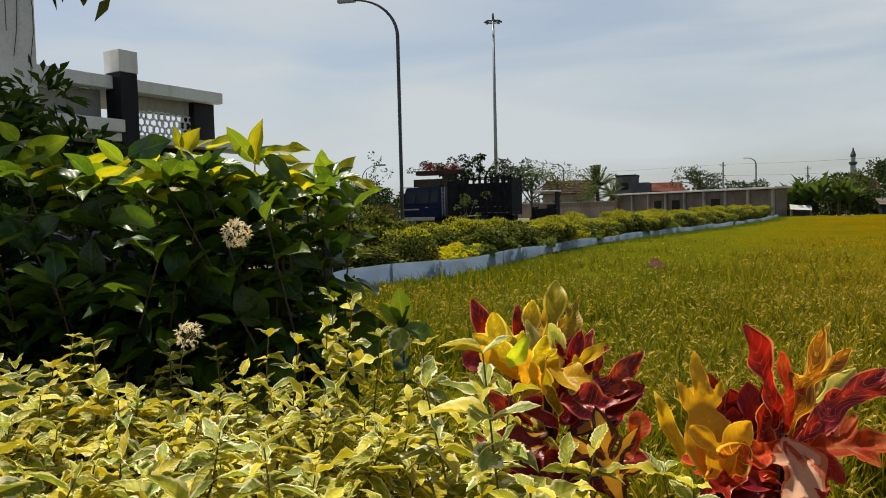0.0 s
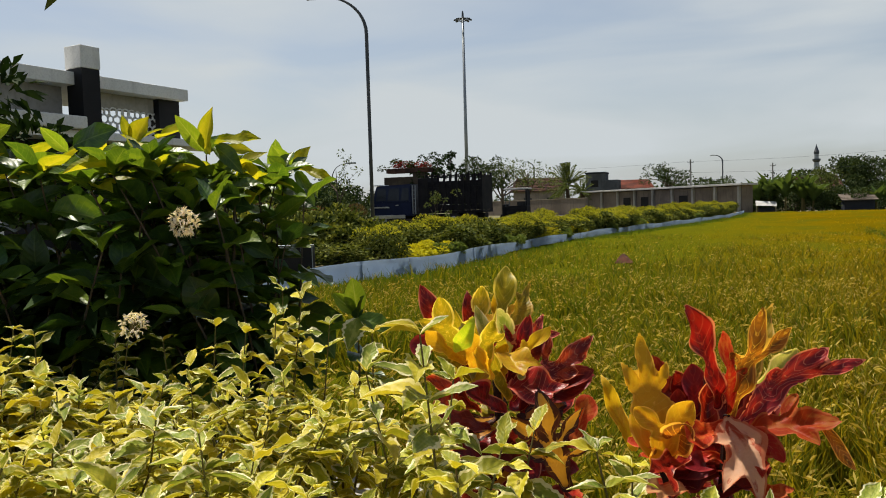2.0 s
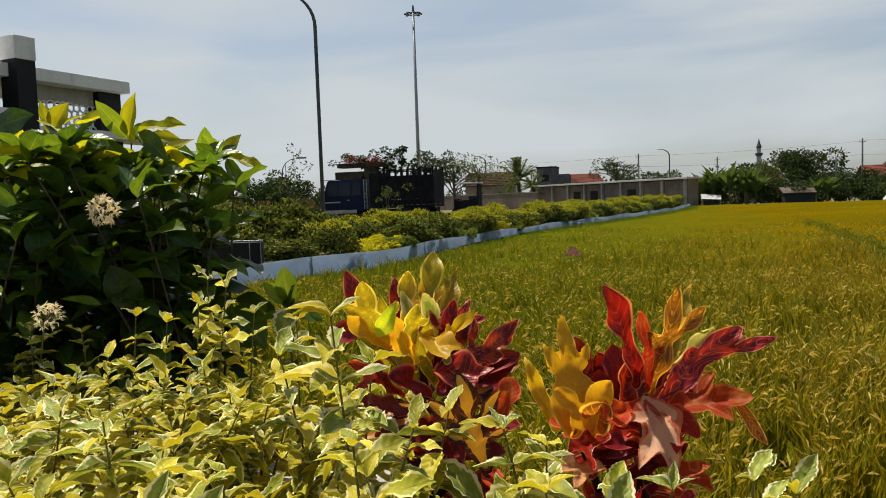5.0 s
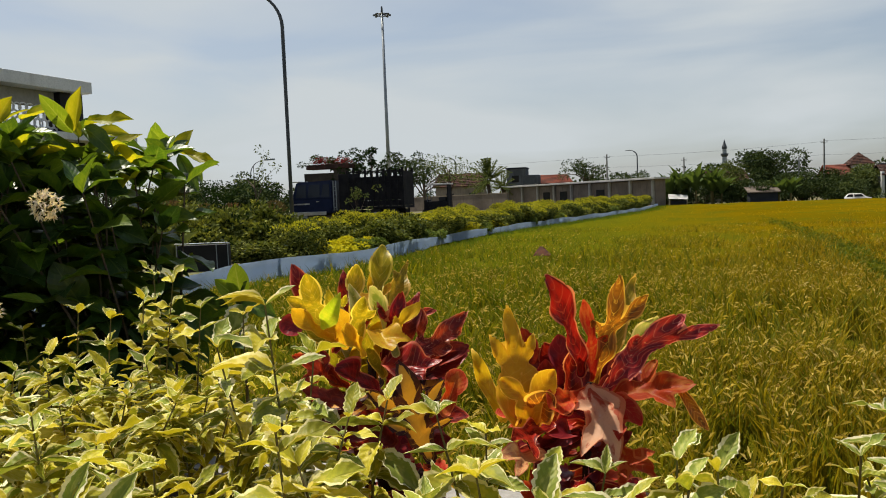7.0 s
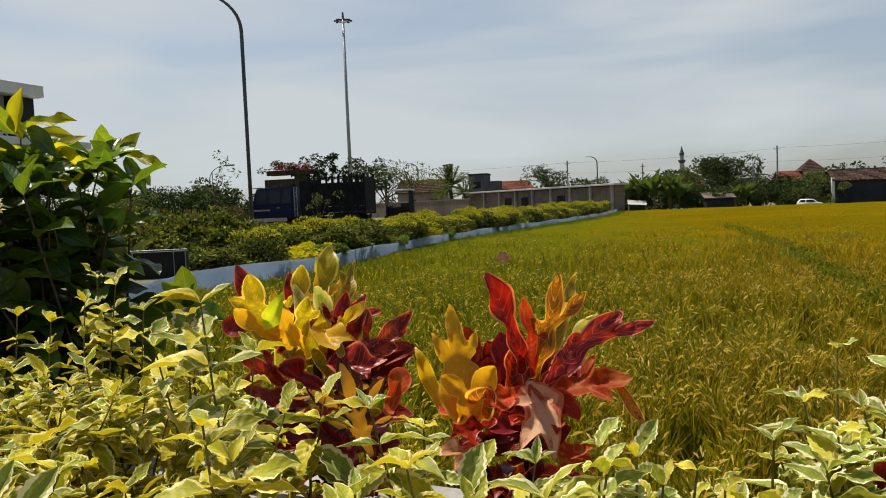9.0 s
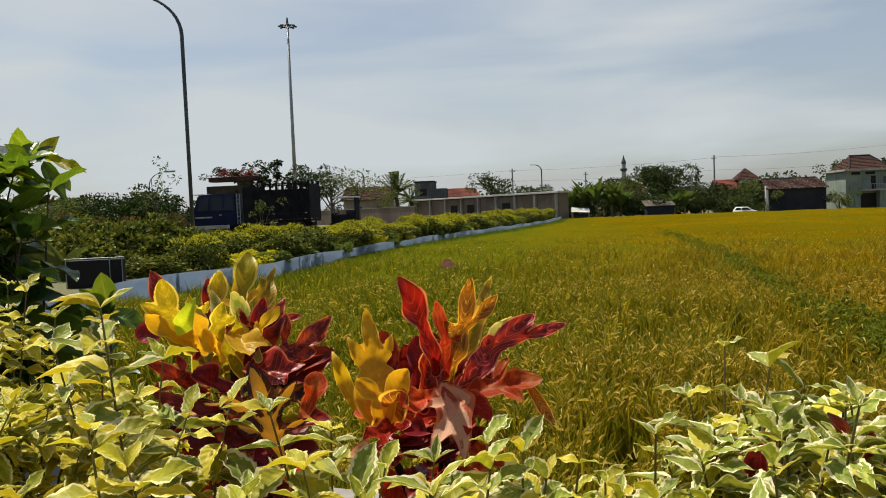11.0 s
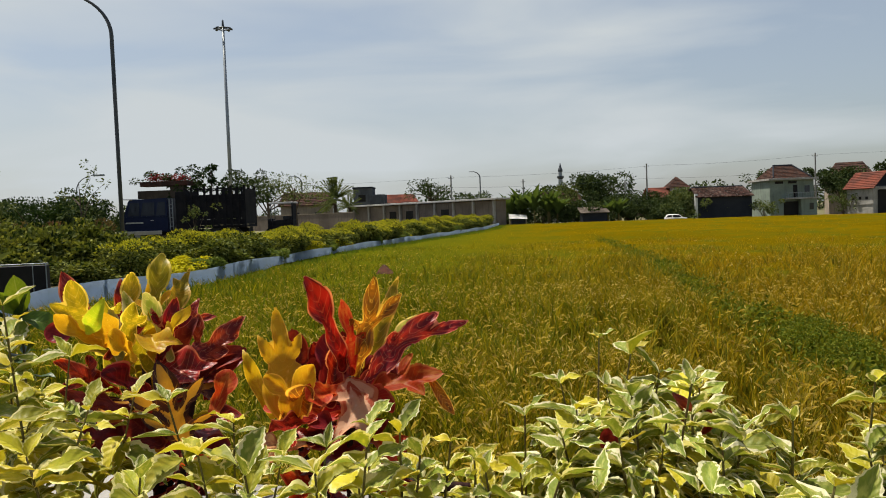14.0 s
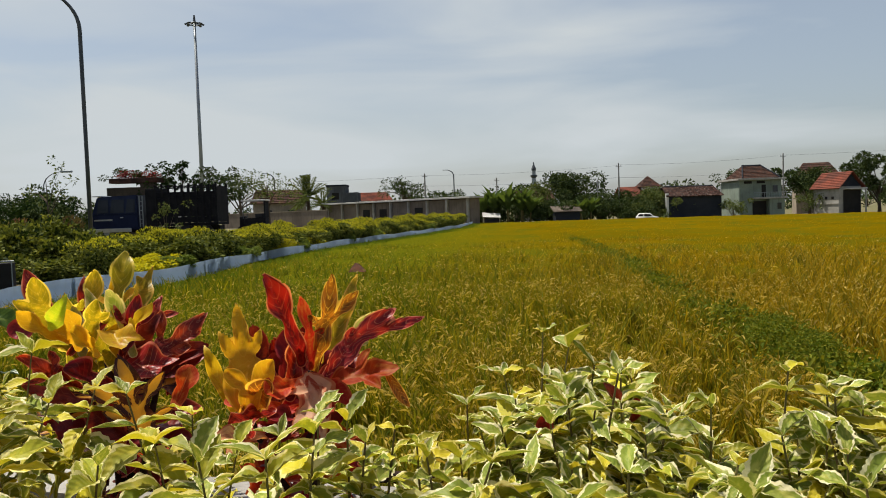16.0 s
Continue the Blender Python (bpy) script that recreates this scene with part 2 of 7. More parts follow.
STEM_MAROON = surface("stem_maroon", (0.045, 0.018, 0.016), (0.028, 0.018, 0.014), 30, 0.8, 160, 0.4, spec=0.08)
PETAL = leaf_mass("petal_cream", (0.82, 0.74, 0.62), (0.86, 0.82, 0.68), (0.74, 0.58, 0.48), glow=0.3)
# near-black leaf colour stands in for shade inside bushes and for backlit crowns
UNLIT_LEAF = leaf_mass("inner_foliage", (0.014, 0.032, 0.008), (0.03, 0.06, 0.012), (0.02, 0.035, 0.01), glow=0.15, patch=6)
# tip colour raised for sun on hedge tops, dark body colour for its shade
HEDGE_SUNLIT = leaf_mass("hedge_leaf", (0.20, 0.22, 0.018), (0.52, 0.47, 0.05), (0.34, 0.35, 0.026), glow=0.38, patch=1.6)
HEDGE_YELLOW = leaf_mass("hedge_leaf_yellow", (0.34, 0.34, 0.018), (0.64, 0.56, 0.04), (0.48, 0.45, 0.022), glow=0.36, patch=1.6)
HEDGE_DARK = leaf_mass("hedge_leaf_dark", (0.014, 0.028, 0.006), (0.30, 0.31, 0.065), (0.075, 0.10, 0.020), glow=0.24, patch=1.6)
WEED_LEAF = leaf_mass("weed_leaf", (0.070, 0.105, 0.009), (0.18, 0.195, 0.016), (0.15, 0.15, 0.014), glow=0.32)
TREE_LEAF = leaf_mass("tree_leaf", (0.022, 0.040, 0.014), (0.075, 0.10, 0.03), (0.045, 0.065, 0.02), glow=0.14, patch=0.5)
TREE_LEAF_LIGHT = leaf_mass("tree_leaf_light", (0.055, 0.085, 0.025), (0.15, 0.175, 0.055), (0.10, 0.12, 0.04), glow=0.2, patch=0.5)
RUSSET_LEAF = leaf_mass("russet_leaf", (0.10, 0.05, 0.03), (0.26, 0.15, 0.07), (0.12, 0.10, 0.04), glow=0.2)
BANANA_LEAF = leaf_mass("banana_leaf", (0.04, 0.08, 0.022), (0.11, 0.16, 0.04), (0.07, 0.11, 0.028), glow=0.28)
FLOWER_RED = leaf_mass("bougainvillea_bract", (0.26, 0.03, 0.04), (0.38, 0.06, 0.06), (0.14, 0.03, 0.03), glow=0.2)
k = Nodes("rice_blade")                              # riper away from the hedge
rnd = k.add("ShaderNodeNewGeometry").outputs["Random Per Island"]
co = k.place()
sep = k.add("ShaderNodeSeparateXYZ", Vector=co)
lean_ = k.math("SUBTRACT", sep.outputs[0], k.math("MULTIPLY", sep.outputs[1], 0.42))
ripe = k.span(k.math("ADD", lean_, k.math("MULTIPLY", k.math("SUBTRACT", k.noise(0.16, 3.0, co), 0.5), 9.0)), -4.0, 8.0)
green = k.mix(k.span(rnd, 0.1, 0.9), (0.095, 0.138, 0.010), (0.265, 0.238, 0.014))
gold = k.mix(k.span(rnd, 0.1, 0.9), (0.145, 0.132, 0.010), (0.39, 0.255, 0.014))
RICE_BLADE = k.leafy(k.mix(ripe, green, gold), 0.75, 0.36, None, 0.08)
RICE_EAR = leaf_mass("rice_ear", (0.50, 0.38, 0.09), (0.66, 0.52, 0.17), (0.46, 0.34, 0.07), glow=0.3)
GRASS = leaf_mass("verge_grass", (0.10, 0.17, 0.02), (0.20, 0.25, 0.03), (0.14, 0.20, 0.02), glow=0.3)

FERN_LEAF = leaf_mass("fern_leaf", (0.09, 0.14, 0.03), (0.22, 0.27, 0.07), (0.16, 0.20, 0.05), glow=0.3)
SWORD_LEAF = leaf_mass("sword_leaf", (0.10, 0.14, 0.04), (0.20, 0.23, 0.08), (0.15, 0.18, 0.05), glow=0.25)

k = Nodes("rice_canopy")
co = k.place()
n1, n2, n3 = k.noise(0.10, 4.0, co), k.noise(9.0, 5.0, co, 0.7), k.noise(0.5, 4.0, co)
c = k.mix(k.span(n1, 0.35, 0.65), (0.106, 0.073, 0.001), (0.135, 0.088, 0.001))
sep = k.add("ShaderNodeSeparateXYZ", Vector=co)
young = k.span(k.math("ADD", k.math("SUBTRACT", sep.outputs[0], k.math("MULTIPLY", sep.outputs[1], 0.42)), k.math("MULTIPLY", k.math("SUBTRACT", n1, 0.5), 12.0)), -4.0, 8.0, 1.0, 0.0)
c = k.mix(k.math("MULTIPLY", young, 0.8), c, (0.075, 0.090, 0.004))
c = k.mix(k.span(n3, 0.45, 0.7), c, (0.078, 0.078, 0.004))
c = k.mix(k.math("MULTIPLY", k.span(n2, 0.5, 0.7), 0.6), c, (0.05, 0.055, 0.004))
FIELD_CANOPY = k.finish(k.principled(c, 1.0, 0.0, k.bump(n2, 0.8, 0.08), 0.0))

SOIL = surface("soil", (0.10, 0.075, 0.05), (0.06, 0.045, 0.03), 4, 0.95, 60, 0.7, depth=0.02)
EARTH = surface("grassy_earth", (0.10, 0.11, 0.035), (0.14, 0.11, 0.06), 0.5, 0.95, 9, 0.7, depth=0.04)
ASPHALT = surface("asphalt", (0.055, 0.055, 0.055), (0.075, 0.072, 0.07), 0.6, 0.9, 70, 0.4)
CONCRETE = surface("weathered_concrete", (0.32, 0.31, 0.29), (0.22, 0.21, 0.19), 3, 0.85, 50, 0.4, stain=(0.10, 0.10, 0.085))
k = Nodes("pale_blue_sheet")
co = k.place()
c = k.mix(k.span(k.noise(1.2, 5.0, co), 0.35, 0.65), (0.42, 0.51, 0.64), (0.38, 0.47, 0.60))
c = k.mix(k.math("MULTIPLY", k.span(k.noise(9.0, 4.0, k.add("ShaderNodeMapping", Vector=co, Scale=(1.0, 1.0, 0.3)).outputs[0]), 0.5, 0.75), 0.2), c, (0.36, 0.40, 0.42))
PLASTIC = k.leafy(c, 0.45, 0.28, k.bump(k.noise(5.0, 4.0, co), 0.5, 0.05), 0.3, (0.95, 1.0, 1.05))
WHITE_PAINT = surface("white_paint", (0.74, 0.74, 0.72), (0.64, 0.64, 0.63), 0.8, 0.7, 30, 0.15, stain=(0.42, 0.42, 0.40))
BLACK_CLAD = surface("black_cladding", (0.014, 0.014, 0.016), (0.022, 0.021, 0.023), 1.2, 0.55, 30, 0.15, spec=0.15)
STEEL_DARK = surface("dark_painted_steel", (0.055, 0.065, 0.075), (0.08, 0.085, 0.09), 1.0, 0.5, 30, 0.1, metal=0.4)
STEEL_GREY = surface("galvanised_steel", (0.22, 0.25, 0.27), (0.30, 0.32, 0.33), 0.6, 0.45, 30, 0.1, metal=0.5)
TRUCK_BLUE = surface("dark_blue_paint", (0.006, 0.011, 0.036), (0.010, 0.016, 0.045), 2, 0.4, 40, 0.03, spec=0.15)
TRUCK_WOOD = surface("dark_painted_timber", (0.010, 0.010, 0.012), (0.018, 0.017, 0.017), 2, 0.8, 30, 0.3, spec=0.1)
CHROME = surface("dull_chrome", (0.55, 0.56, 0.58), (0.45, 0.46, 0.48), 3, 0.3, 60, 0.05, metal=0.9)
RUBBER = surface("tyre_rubber", (0.02, 0.02, 0.02), (0.03, 0.03, 0.03), 6, 0.85, 80, 0.3)
BEIGE = surface("beige_render", (0.30, 0.25, 0.19), (0.23, 0.19, 0.15), 0.8, 0.85, 20, 0.25, stain=(0.12, 0.105, 0.085), spec=0.1)
WALL_GREY = surface("raw_render", (0.20, 0.165, 0.135), (0.14, 0.115, 0.095), 0.5, 0.9, 12, 0.3, stain=(0.07, 0.06, 0.05), spec=0.1)
PALE_GREEN = surface("pale_green_paint", (0.225, 0.27, 0.225), (0.17, 0.205, 0.17), 0.4, 0.85, 10, 0.2, stain=(0.09, 0.10, 0.085), spec=0.1)
CHARCOAL = surface("charcoal_paint", (0.020, 0.024, 0.032), (0.03, 0.034, 0.042), 0.5, 0.85, 10, 0.2, spec=0.1)
TILE_RED = surface("clay_tile", (0.19, 0.058, 0.038), (0.10, 0.042, 0.032), 0.7, 0.9, 6, 0.5, depth=0.05, stain=(0.07, 0.04, 0.035), spec=0.05)
TILE_WORN = surface("broken_clay_tile", (0.085, 0.042, 0.032), (0.022, 0.016, 0.015), 2.2, 0.95, 5, 0.7, depth=0.08, stain=(0.30, 0.25, 0.22), spec=0.04)
TILE_OLD = surface("weathered_clay_tile", (0.075, 0.036, 0.026), (0.036, 0.024, 0.021), 1.6, 0.9, 9, 0.5, depth=0.05, stain=(0.12, 0.085, 0.07), spec=0.05)
ROOF_PALE = surface("pale_sheet_roof", (0.62, 0.60, 0.57), (0.48, 0.47, 0.45), 0.6, 0.7, 8, 0.2, stain=(0.26, 0.24, 0.21))
# flat near-black panels stand in for unlit openings and shaded fronts
DARK_VOID = surface("dark_interior", (0.012, 0.012, 0.012), (0.02, 0.018, 0.016), 1, 0.9, 10, 0.1)
POST_BROWN = surface("dark_stained_render", (0.085, 0.07, 0.055), (0.055, 0.045, 0.038), 0.8, 0.9, 20, 0.25, stain=(0.03, 0.028, 0.025), spec=0.05)
BLOCK_GREY = surface("blue_grey_concrete", (0.11, 0.12, 0.13), (0.075, 0.08, 0.088), 0.6, 0.9, 12, 0.25, stain=(0.04, 0.04, 0.042), spec=0.05)
BROWN_TARP = surface("brown_tarp", (0.15, 0.06, 0.035), (0.10, 0.045, 0.03), 5, 0.8, 40, 0.3, spec=0.1)
BAMBOO = surface("pale_bamboo", (0.45, 0.40, 0.28), (0.34, 0.30, 0.2), 6, 0.6, 60, 0.2)
k = Nodes("window_glass")
LIME_WASH = surface("stained_limewash", (0.36, 0.35, 0.32), (0.26, 0.25, 0.225), 0.7, 0.85, 12, 0.2, stain=(0.13, 0.12, 0.105), spec=0.1)
k2 = Nodes("cab_glass")
CAB_GLASS = k2.finish(k2.principled((0.025, 0.03, 0.04), 0.12, 0.0, None, 0.5))
GLASS = k.finish(k.principled((0.02, 0.025, 0.03), 0.06, 0.0, None, 0.6))


# ---- shaping helpers ----
def mesh_of(name, bm, material, smooth=False):
    me = bpy.data.meshes.new(name)
    bm.to_mesh(me)
    bm.free()
    me.materials.append(material)
    if smooth:
        me.polygons.foreach_set("use_smooth", [True] * len(me.polygons))
    return me


def adopt(ob, parent):
    """Makes ob a part of parent, where it stands."""
    ob.parent = parent
    ob.matrix_parent_inverse = parent.matrix_basis.inverted()
    return ob


def part(name, bm, material, parent, label="", smooth=False):
    """One mesh under a thing, shaped in the thing's own space."""
    ob = new(name, mesh_of(name, bm, material, smooth))
    ob.parent = parent
    if label:
        tagged(ob, label)
    return ob


def thing(name, m, label, category, group="", kind=""):
    ob = new(name)
    ob.empty_display_size = 0.1
    ob.matrix_basis = m
    return tagged(ob, label, category, group, kind)


def box(bm, x0, y0, z0, x1, y1, z1, bevel=0.0):
    vs = [bm.verts.new(p) for p in ((x0, y0, z0), (x1, y0, z0), (x1, y1, z0), (x0, y1, z0), (x0, y0, z1), (x1, y0, z1), (x1, y1, z1), (x0, y1, z1))]
    fs = [bm.faces.new([vs[i] for i in f]) for f in ((3, 2, 1, 0), (4, 5, 6, 7), (0, 1, 5, 4), (1, 2, 6, 5), (2, 3, 7, 6), (3, 0, 4, 7))]
    if bevel:
        es = {e for f in fs for e in f.edges}
        bmesh.ops.bevel(bm, geom=list(es), offset=bevel, segments=2, affect="EDGES", profile=0.5)
    return bm


def boxed(*dims, bevel=0.0):
    return box(bmesh.new(), *dims, bevel=bevel)


def tube(bm, points, radii, seg=8, cap=True):
    """A round tube along points, its radius given at each."""
    rings = []
    pts = [Vector(p) for p in points]
    for i, p in enumerate(pts):
        d = (pts[min(i + 1, len(pts) - 1)] - pts[max(i - 1, 0)]).normalized()
        a = d.orthogonal().normalized() if i == 0 else (rings_a - d * rings_a.dot(d)).normalized()
        rings_a = a
        b = d.cross(a)
        rings.append([bm.verts.new(p + radii[i] * (a * math.cos(2 * math.pi * j / seg) + b * math.sin(2 * math.pi * j / seg))) for j in range(seg)])
    for r0, r1 in zip(rings, rings[1:]):
        for j in range(seg):
            bm.faces.new((r0[j], r0[(j + 1) % seg], r1[(j + 1) % seg], r1[j]))
    if cap:
        bm.faces.new(rings[0][::-1])
        bm.faces.new(rings[-1])
    return bm


def prism(bm, outline, z0, z1):
    """Upright prism over an outline of (x, y)."""
    lo = [bm.verts.new((x, y, z0)) for x, y in outline]
    hi = [bm.verts.new((x, y, z1)) for x, y in outline]
    bm.faces.new(lo[::-1])
    bm.faces.new(hi)
    for i in range(len(lo)):
        j = (i + 1) % len(lo)
        bm.faces.new((lo[i], lo[j], hi[j], hi[i]))
    return bm


def raw_mesh(name, verts, faces, material, smooth=False):
    me = bpy.data.meshes.new(name)
    verts, faces = np.asarray(verts, np.float32), np.asarray(faces, np.int32)
    n, width = faces.shape
    me.vertices.add(len(verts))
    me.vertices.foreach_set("co", verts.ravel())
    me.loops.add(n * width)
    me.loops.foreach_set("vertex_index", faces.ravel())
    me.polygons.add(n)
    me.polygons.foreach_set("loop_start", np.arange(n, dtype=np.int32) * width)
    me.materials.append(material)
    if smooth:
        me.polygons.foreach_set("use_smooth", np.ones(n, bool))
    me.update(calc_edges=True)
    return me


def unit(a):
    return a / np.maximum(np.linalg.norm(a, axis=-1, keepdims=True), 1e-9)


def leaf_quads(name, rng, at, out, length, width, material, fold=0.15, droop=0.25):
    """Many small folded leaves: each two triangles about its midrib, at a point and growing along out."""
    n = len(at)
    side = unit(np.cross(out, unit(rng.normal(size=(n, 3)) + (0, 0, 0.6))))
    nor = np.cross(side, out)
    length = length * rng.uniform(0.7, 1.25, (n, 1))
    width = width * rng.uniform(0.75, 1.2, (n, 1))
    tip = at + out * length - np.array([[0, 0, 1]]) * length * droop
    mid = at + out * length * 0.45 + nor * 0
    l, r = mid + side * width / 2 + nor * width * fold, mid - side * width / 2 + nor * width * fold
    v = np.stack([at, l, tip, r], 1).reshape(-1, 3)
    b = np.arange(n)[:, None] * 4
    f = np.concatenate([b + (0, 1, 2), b + (0, 2, 3)], 0).reshape(2, n, 3).transpose(1, 0, 2).reshape(-1, 3)
    return raw_mesh(name, v, f, material)


def blob_points(rng, n, centres, radii, squash=(1, 1, 1), shell=0.55):
    """Points in the outer parts of clumps, and the ways out of them."""
    i = rng.integers(0, len(centres), n)
    d = unit(rng.normal(size=(n, 3)))
    r = rng.uniform(shell, 1.0, (n, 1)) ** 0.7 * np.asarray(radii)[i][:, None]
    p = np.asarray(centres)[i] + d * r * np.asarray(squash)
    return p, unit(d + rng.normal(size=(n, 3)) * 0.45 + (0, 0, 0.25))


# ---- leaves ----
def leaf_mesh(name, material, shape="oval", droop=0.12, fold=0.10, ripple=0.0, nu=7, nv=4, teeth=0.0, twist=0.0, uneven=0.0, curl=0.0, seed=0):
    """One leaf, 1 long on +y and 1 wide, with its length and width as UV."""
    verts, uvs = [], []
    q = random.Random(seed)
    ph = [q.uniform(0, 6.28) for _ in range(6)]
    bow = uneven * q.uniform(-0.9, 0.9)
    for i in range(nu + 1):
        u = i / nu
        if shape == "oval":
            w = math.sin(math.pi * min(1, u ** 0.9)) ** 0.72 if 0 < u < 1 else 0
        elif shape == "ovate":
            w = math.sin(math.pi * min(1, u ** 0.78)) ** 0.95 if 0 < u < 1 else 0
        elif shape == "lance":
            w = math.sin(math.pi * u ** 0.75) ** 1.1 if 0 < u < 1 else 0
        else:                                            # spatulate: narrow below, broad above
            w = (0.36 + 0.12 * u) * min(1, u * 6) + 0.56 * math.exp(-((u - 0.80) / 0.16) ** 2)
            w *= math.sqrt(max(0.0, 1 - ((u - 0.84) / 0.16) ** 2)) if u > 0.84 else 1
        w = max(w, 0.02 if u in (0, 1) else 0.06)
        for j in range(nv + 1):
            v = j / nv
            a = 2 * v - 1
            half = 0.5 * w * (1 + (teeth * (1 if i % 2 else -1) if abs(a) > 0.9 else 0))
            k_ = 0 if a < 0 else 1
            half *= 1 + uneven * (math.sin(8.5 * u + ph[k_]) + 0.6 * math.sin(17 * u + ph[2 + k_]))
            x = a * half * math.cos(twist * u) + bow * math.sin(math.pi * u * 0.8) ** 2 * 0.6
            z = -droop * u * u + fold * abs(a) * w + ripple * math.sin((9 if not uneven else 15) * u + 2.2 * a + ph[4]) * abs(a) * w - curl * max(0.0, u - 0.55) ** 2 + a * half * math.sin(twist * u)
            verts.append((x, u * (1 - 0.35 * droop * u), z))
            uvs.append((u, v))
    faces = [(i * (nv + 1) + j, i * (nv + 1) + j + 1, (i + 1) * (nv + 1) + j + 1, (i + 1) * (nv + 1) + j) for i in range(nu) for j in range(nv)]
    me = raw_mesh(name, verts, faces, material, True)
    layer = me.uv_layers.new(name="length_width")
    idx = np.asarray(faces).ravel()
    layer.data.foreach_set("uv", np.asarray(uvs, np.float32)[idx].ravel())
    return me


def leaf_frame(base, tip, width, facing, roll=0.0):
    base, tip = Vector(base), Vector(tip)
    y = tip - base
    length = y.length
    y.normalize()
    z = Vector(facing)
    z = z - y * z.dot(y)
    if z.length < 1e-3:
        z = y.orthogonal()
    z.normalize()
    x = y.cross(z)
    m = Matrix((x * width, y * length, z * length)).transposed().to_4x4()
    m.translation = base
    return m @ pose(0, 0, 0, 0, roll, 0)


def leaf_heap(name, placed, material):
    """Many leaves of one kind in one mesh: pairs of (leaf mesh, matrix)."""
    allv, allf, allu, base = [], [], [], 0
    cache = {}
    for me, m in placed:
        if me.name not in cache:
            v = np.empty(len(me.vertices) * 3, np.float32)
            me.vertices.foreach_get("co", v)
            f = np.empty(len(me.loops), np.int32)
            me.loops.foreach_get("vertex_index", f)
            u = np.empty(len(me.loops) * 2, np.float32)
            me.uv_layers[0].data.foreach_get("uv", u)
            cache[me.name] = (v.reshape(-1, 3), f.reshape(-1, 4), u)
        v, f, u = cache[me.name]
        a = np.asarray(m)
        allv.append(v @ a[:3, :3].T + a[:3, 3])
        allf.append(f + base)
        allu.append(u)
        base += len(v)
    out = raw_mesh(name, np.concatenate(allv), np.concatenate(allf), material, True)
    out.uv_layers.new(name="length_width").data.foreach_set("uv", np.concatenate(allu))
    return out


def put_leaf(me, m, parent, name="leaf"):
    ob = new(name, me)
    ob.parent = parent
    ob.matrix_parent_inverse = parent.matrix_basis.inverted()
    ob.matrix_basis = m
    return ob


def leaf_set(name, material, shape, count, seed, droops=(0.05, 0.35), fold=0.1, ripple=0.0, nu=6, nv=4, teeth=0.0):
    r = random.Random(seed)
    return [leaf_mesh(f"{name}", material, shape, r.uniform(*droops), fold * r.uniform(0.4, 1.6), ripple * r.uniform(0.3, 1.5), nu, nv, teeth, r.uniform(-0.4, 0.4)) for _ in range(count)]


def shrub(name, label, category, root, shoots, sets, leaf_len, seed, group="", stem=STEM_GREEN, aspect=0.46, per=9, weights=None, low=0.3, stem_r=0.0022, rise=(-14, 50), fill=0, spread=(0.7, 1.25)):
    """A shrub: upright shoots from (base, tip) pairs, each set with leaves in crossed pairs, and fill more joined below."""
    r = random.Random(seed)
    ob = thing(name, pose(*root), label, category, group)
    bm = bmesh.new()
    inv = Vector(root)
    heaps = {}
    for base, tip in shoots:
        base, tip = Vector(base), Vector(tip)
        mid = base.lerp(tip, 0.5) + Vector((r.uniform(-1, 1), r.uniform(-1, 1), 0)) * 0.012
        tube(bm, [base - inv, mid - inv, tip - inv], [stem_r * 1.5, stem_r * 1.2, stem_r * 0.7], 5, False)
        turn = r.uniform(0, math.pi)
        for i in range(-2, per + fill):
            x = 1.0 if i < 0 else (i // 2 * 2 / max(1, per - 1)) if i < per else r.uniform(-0.35, 0.75)
            f = min(1.0, max(0.05, 1 - (1 - low) * (1 - min(1.0, x)) ** 1.0))
            at = base.lerp(mid, f * 2) if f < 0.5 else mid.lerp(tip, f * 2 - 1)
            a = turn + (i // 2) * 1.57 + (i % 2) * math.pi + r.uniform(-0.4, 0.4)
            up = radians(rise[0] + (rise[1] - rise[0]) * f ** 3 + r.uniform(-18, 18) + (6 if f > 0.93 else 0))
            d = Vector((math.cos(a) * math.cos(up), math.sin(a) * math.cos(up), math.sin(up)))
            size = leaf_len * r.uniform(*spread) * (1.0 - 0.3 * max(0, f - 0.8) / 0.2)
            meshes = r.choices(sets, weights)[0]
            m = leaf_frame(at, at + d * size, size * aspect * r.uniform(0.85, 1.15), (d.x * -0.4 + r.uniform(-0.35, 0.35), d.y * -0.4 + r.uniform(-0.35, 0.35), 1.0))
            me = r.choice(meshes)
            if 0 <= i < per:
                put_leaf(me, m, ob)
            else:
                heaps.setdefault(me.materials[0].name, []).append((me, Matrix.Translation(-inv) @ m))
    for key, placed in heaps.items():
        tagged(new("foliage", leaf_heap("foliage", placed, placed[0][0].materials[0])), kind="stuff").parent = ob
    tagged(part("stem", bm, stem, ob), kind="stuff")
    return ob


# ---- ground, banks, field ----
AX, AY = 0.829, -0.559                  # the planter's run
NX, NY = 0.559, 0.829                   # square to it, towards the field


def bed(d, n, z=0.0):
    return (AX * d + NX * n, AY * d + NY * n, z)


FENCE = [(-5.2, 8.0), (-4.3, 11.5), (-3.5, 14.6), (-2.65, 18.1), (0.1, 21.2), (4.4, 30.0), (9.7, 39.0), (18.0, 51.5), (27.0, 66.0), (35.5, 83.0)]


def along(line, s):
    """The point s metres along a polyline, and the way on."""
    for (x0, y0), (x1, y1) in zip(line, line[1:]):
        d = math.hypot(x1 - x0, y1 - y0)
        if s <= d:
            break
        s -= d
    return x0 + (x1 - x0) * s / d, y0 + (y1 - y0) * s / d, (x1 - x0) / d, (y1 - y0) / d


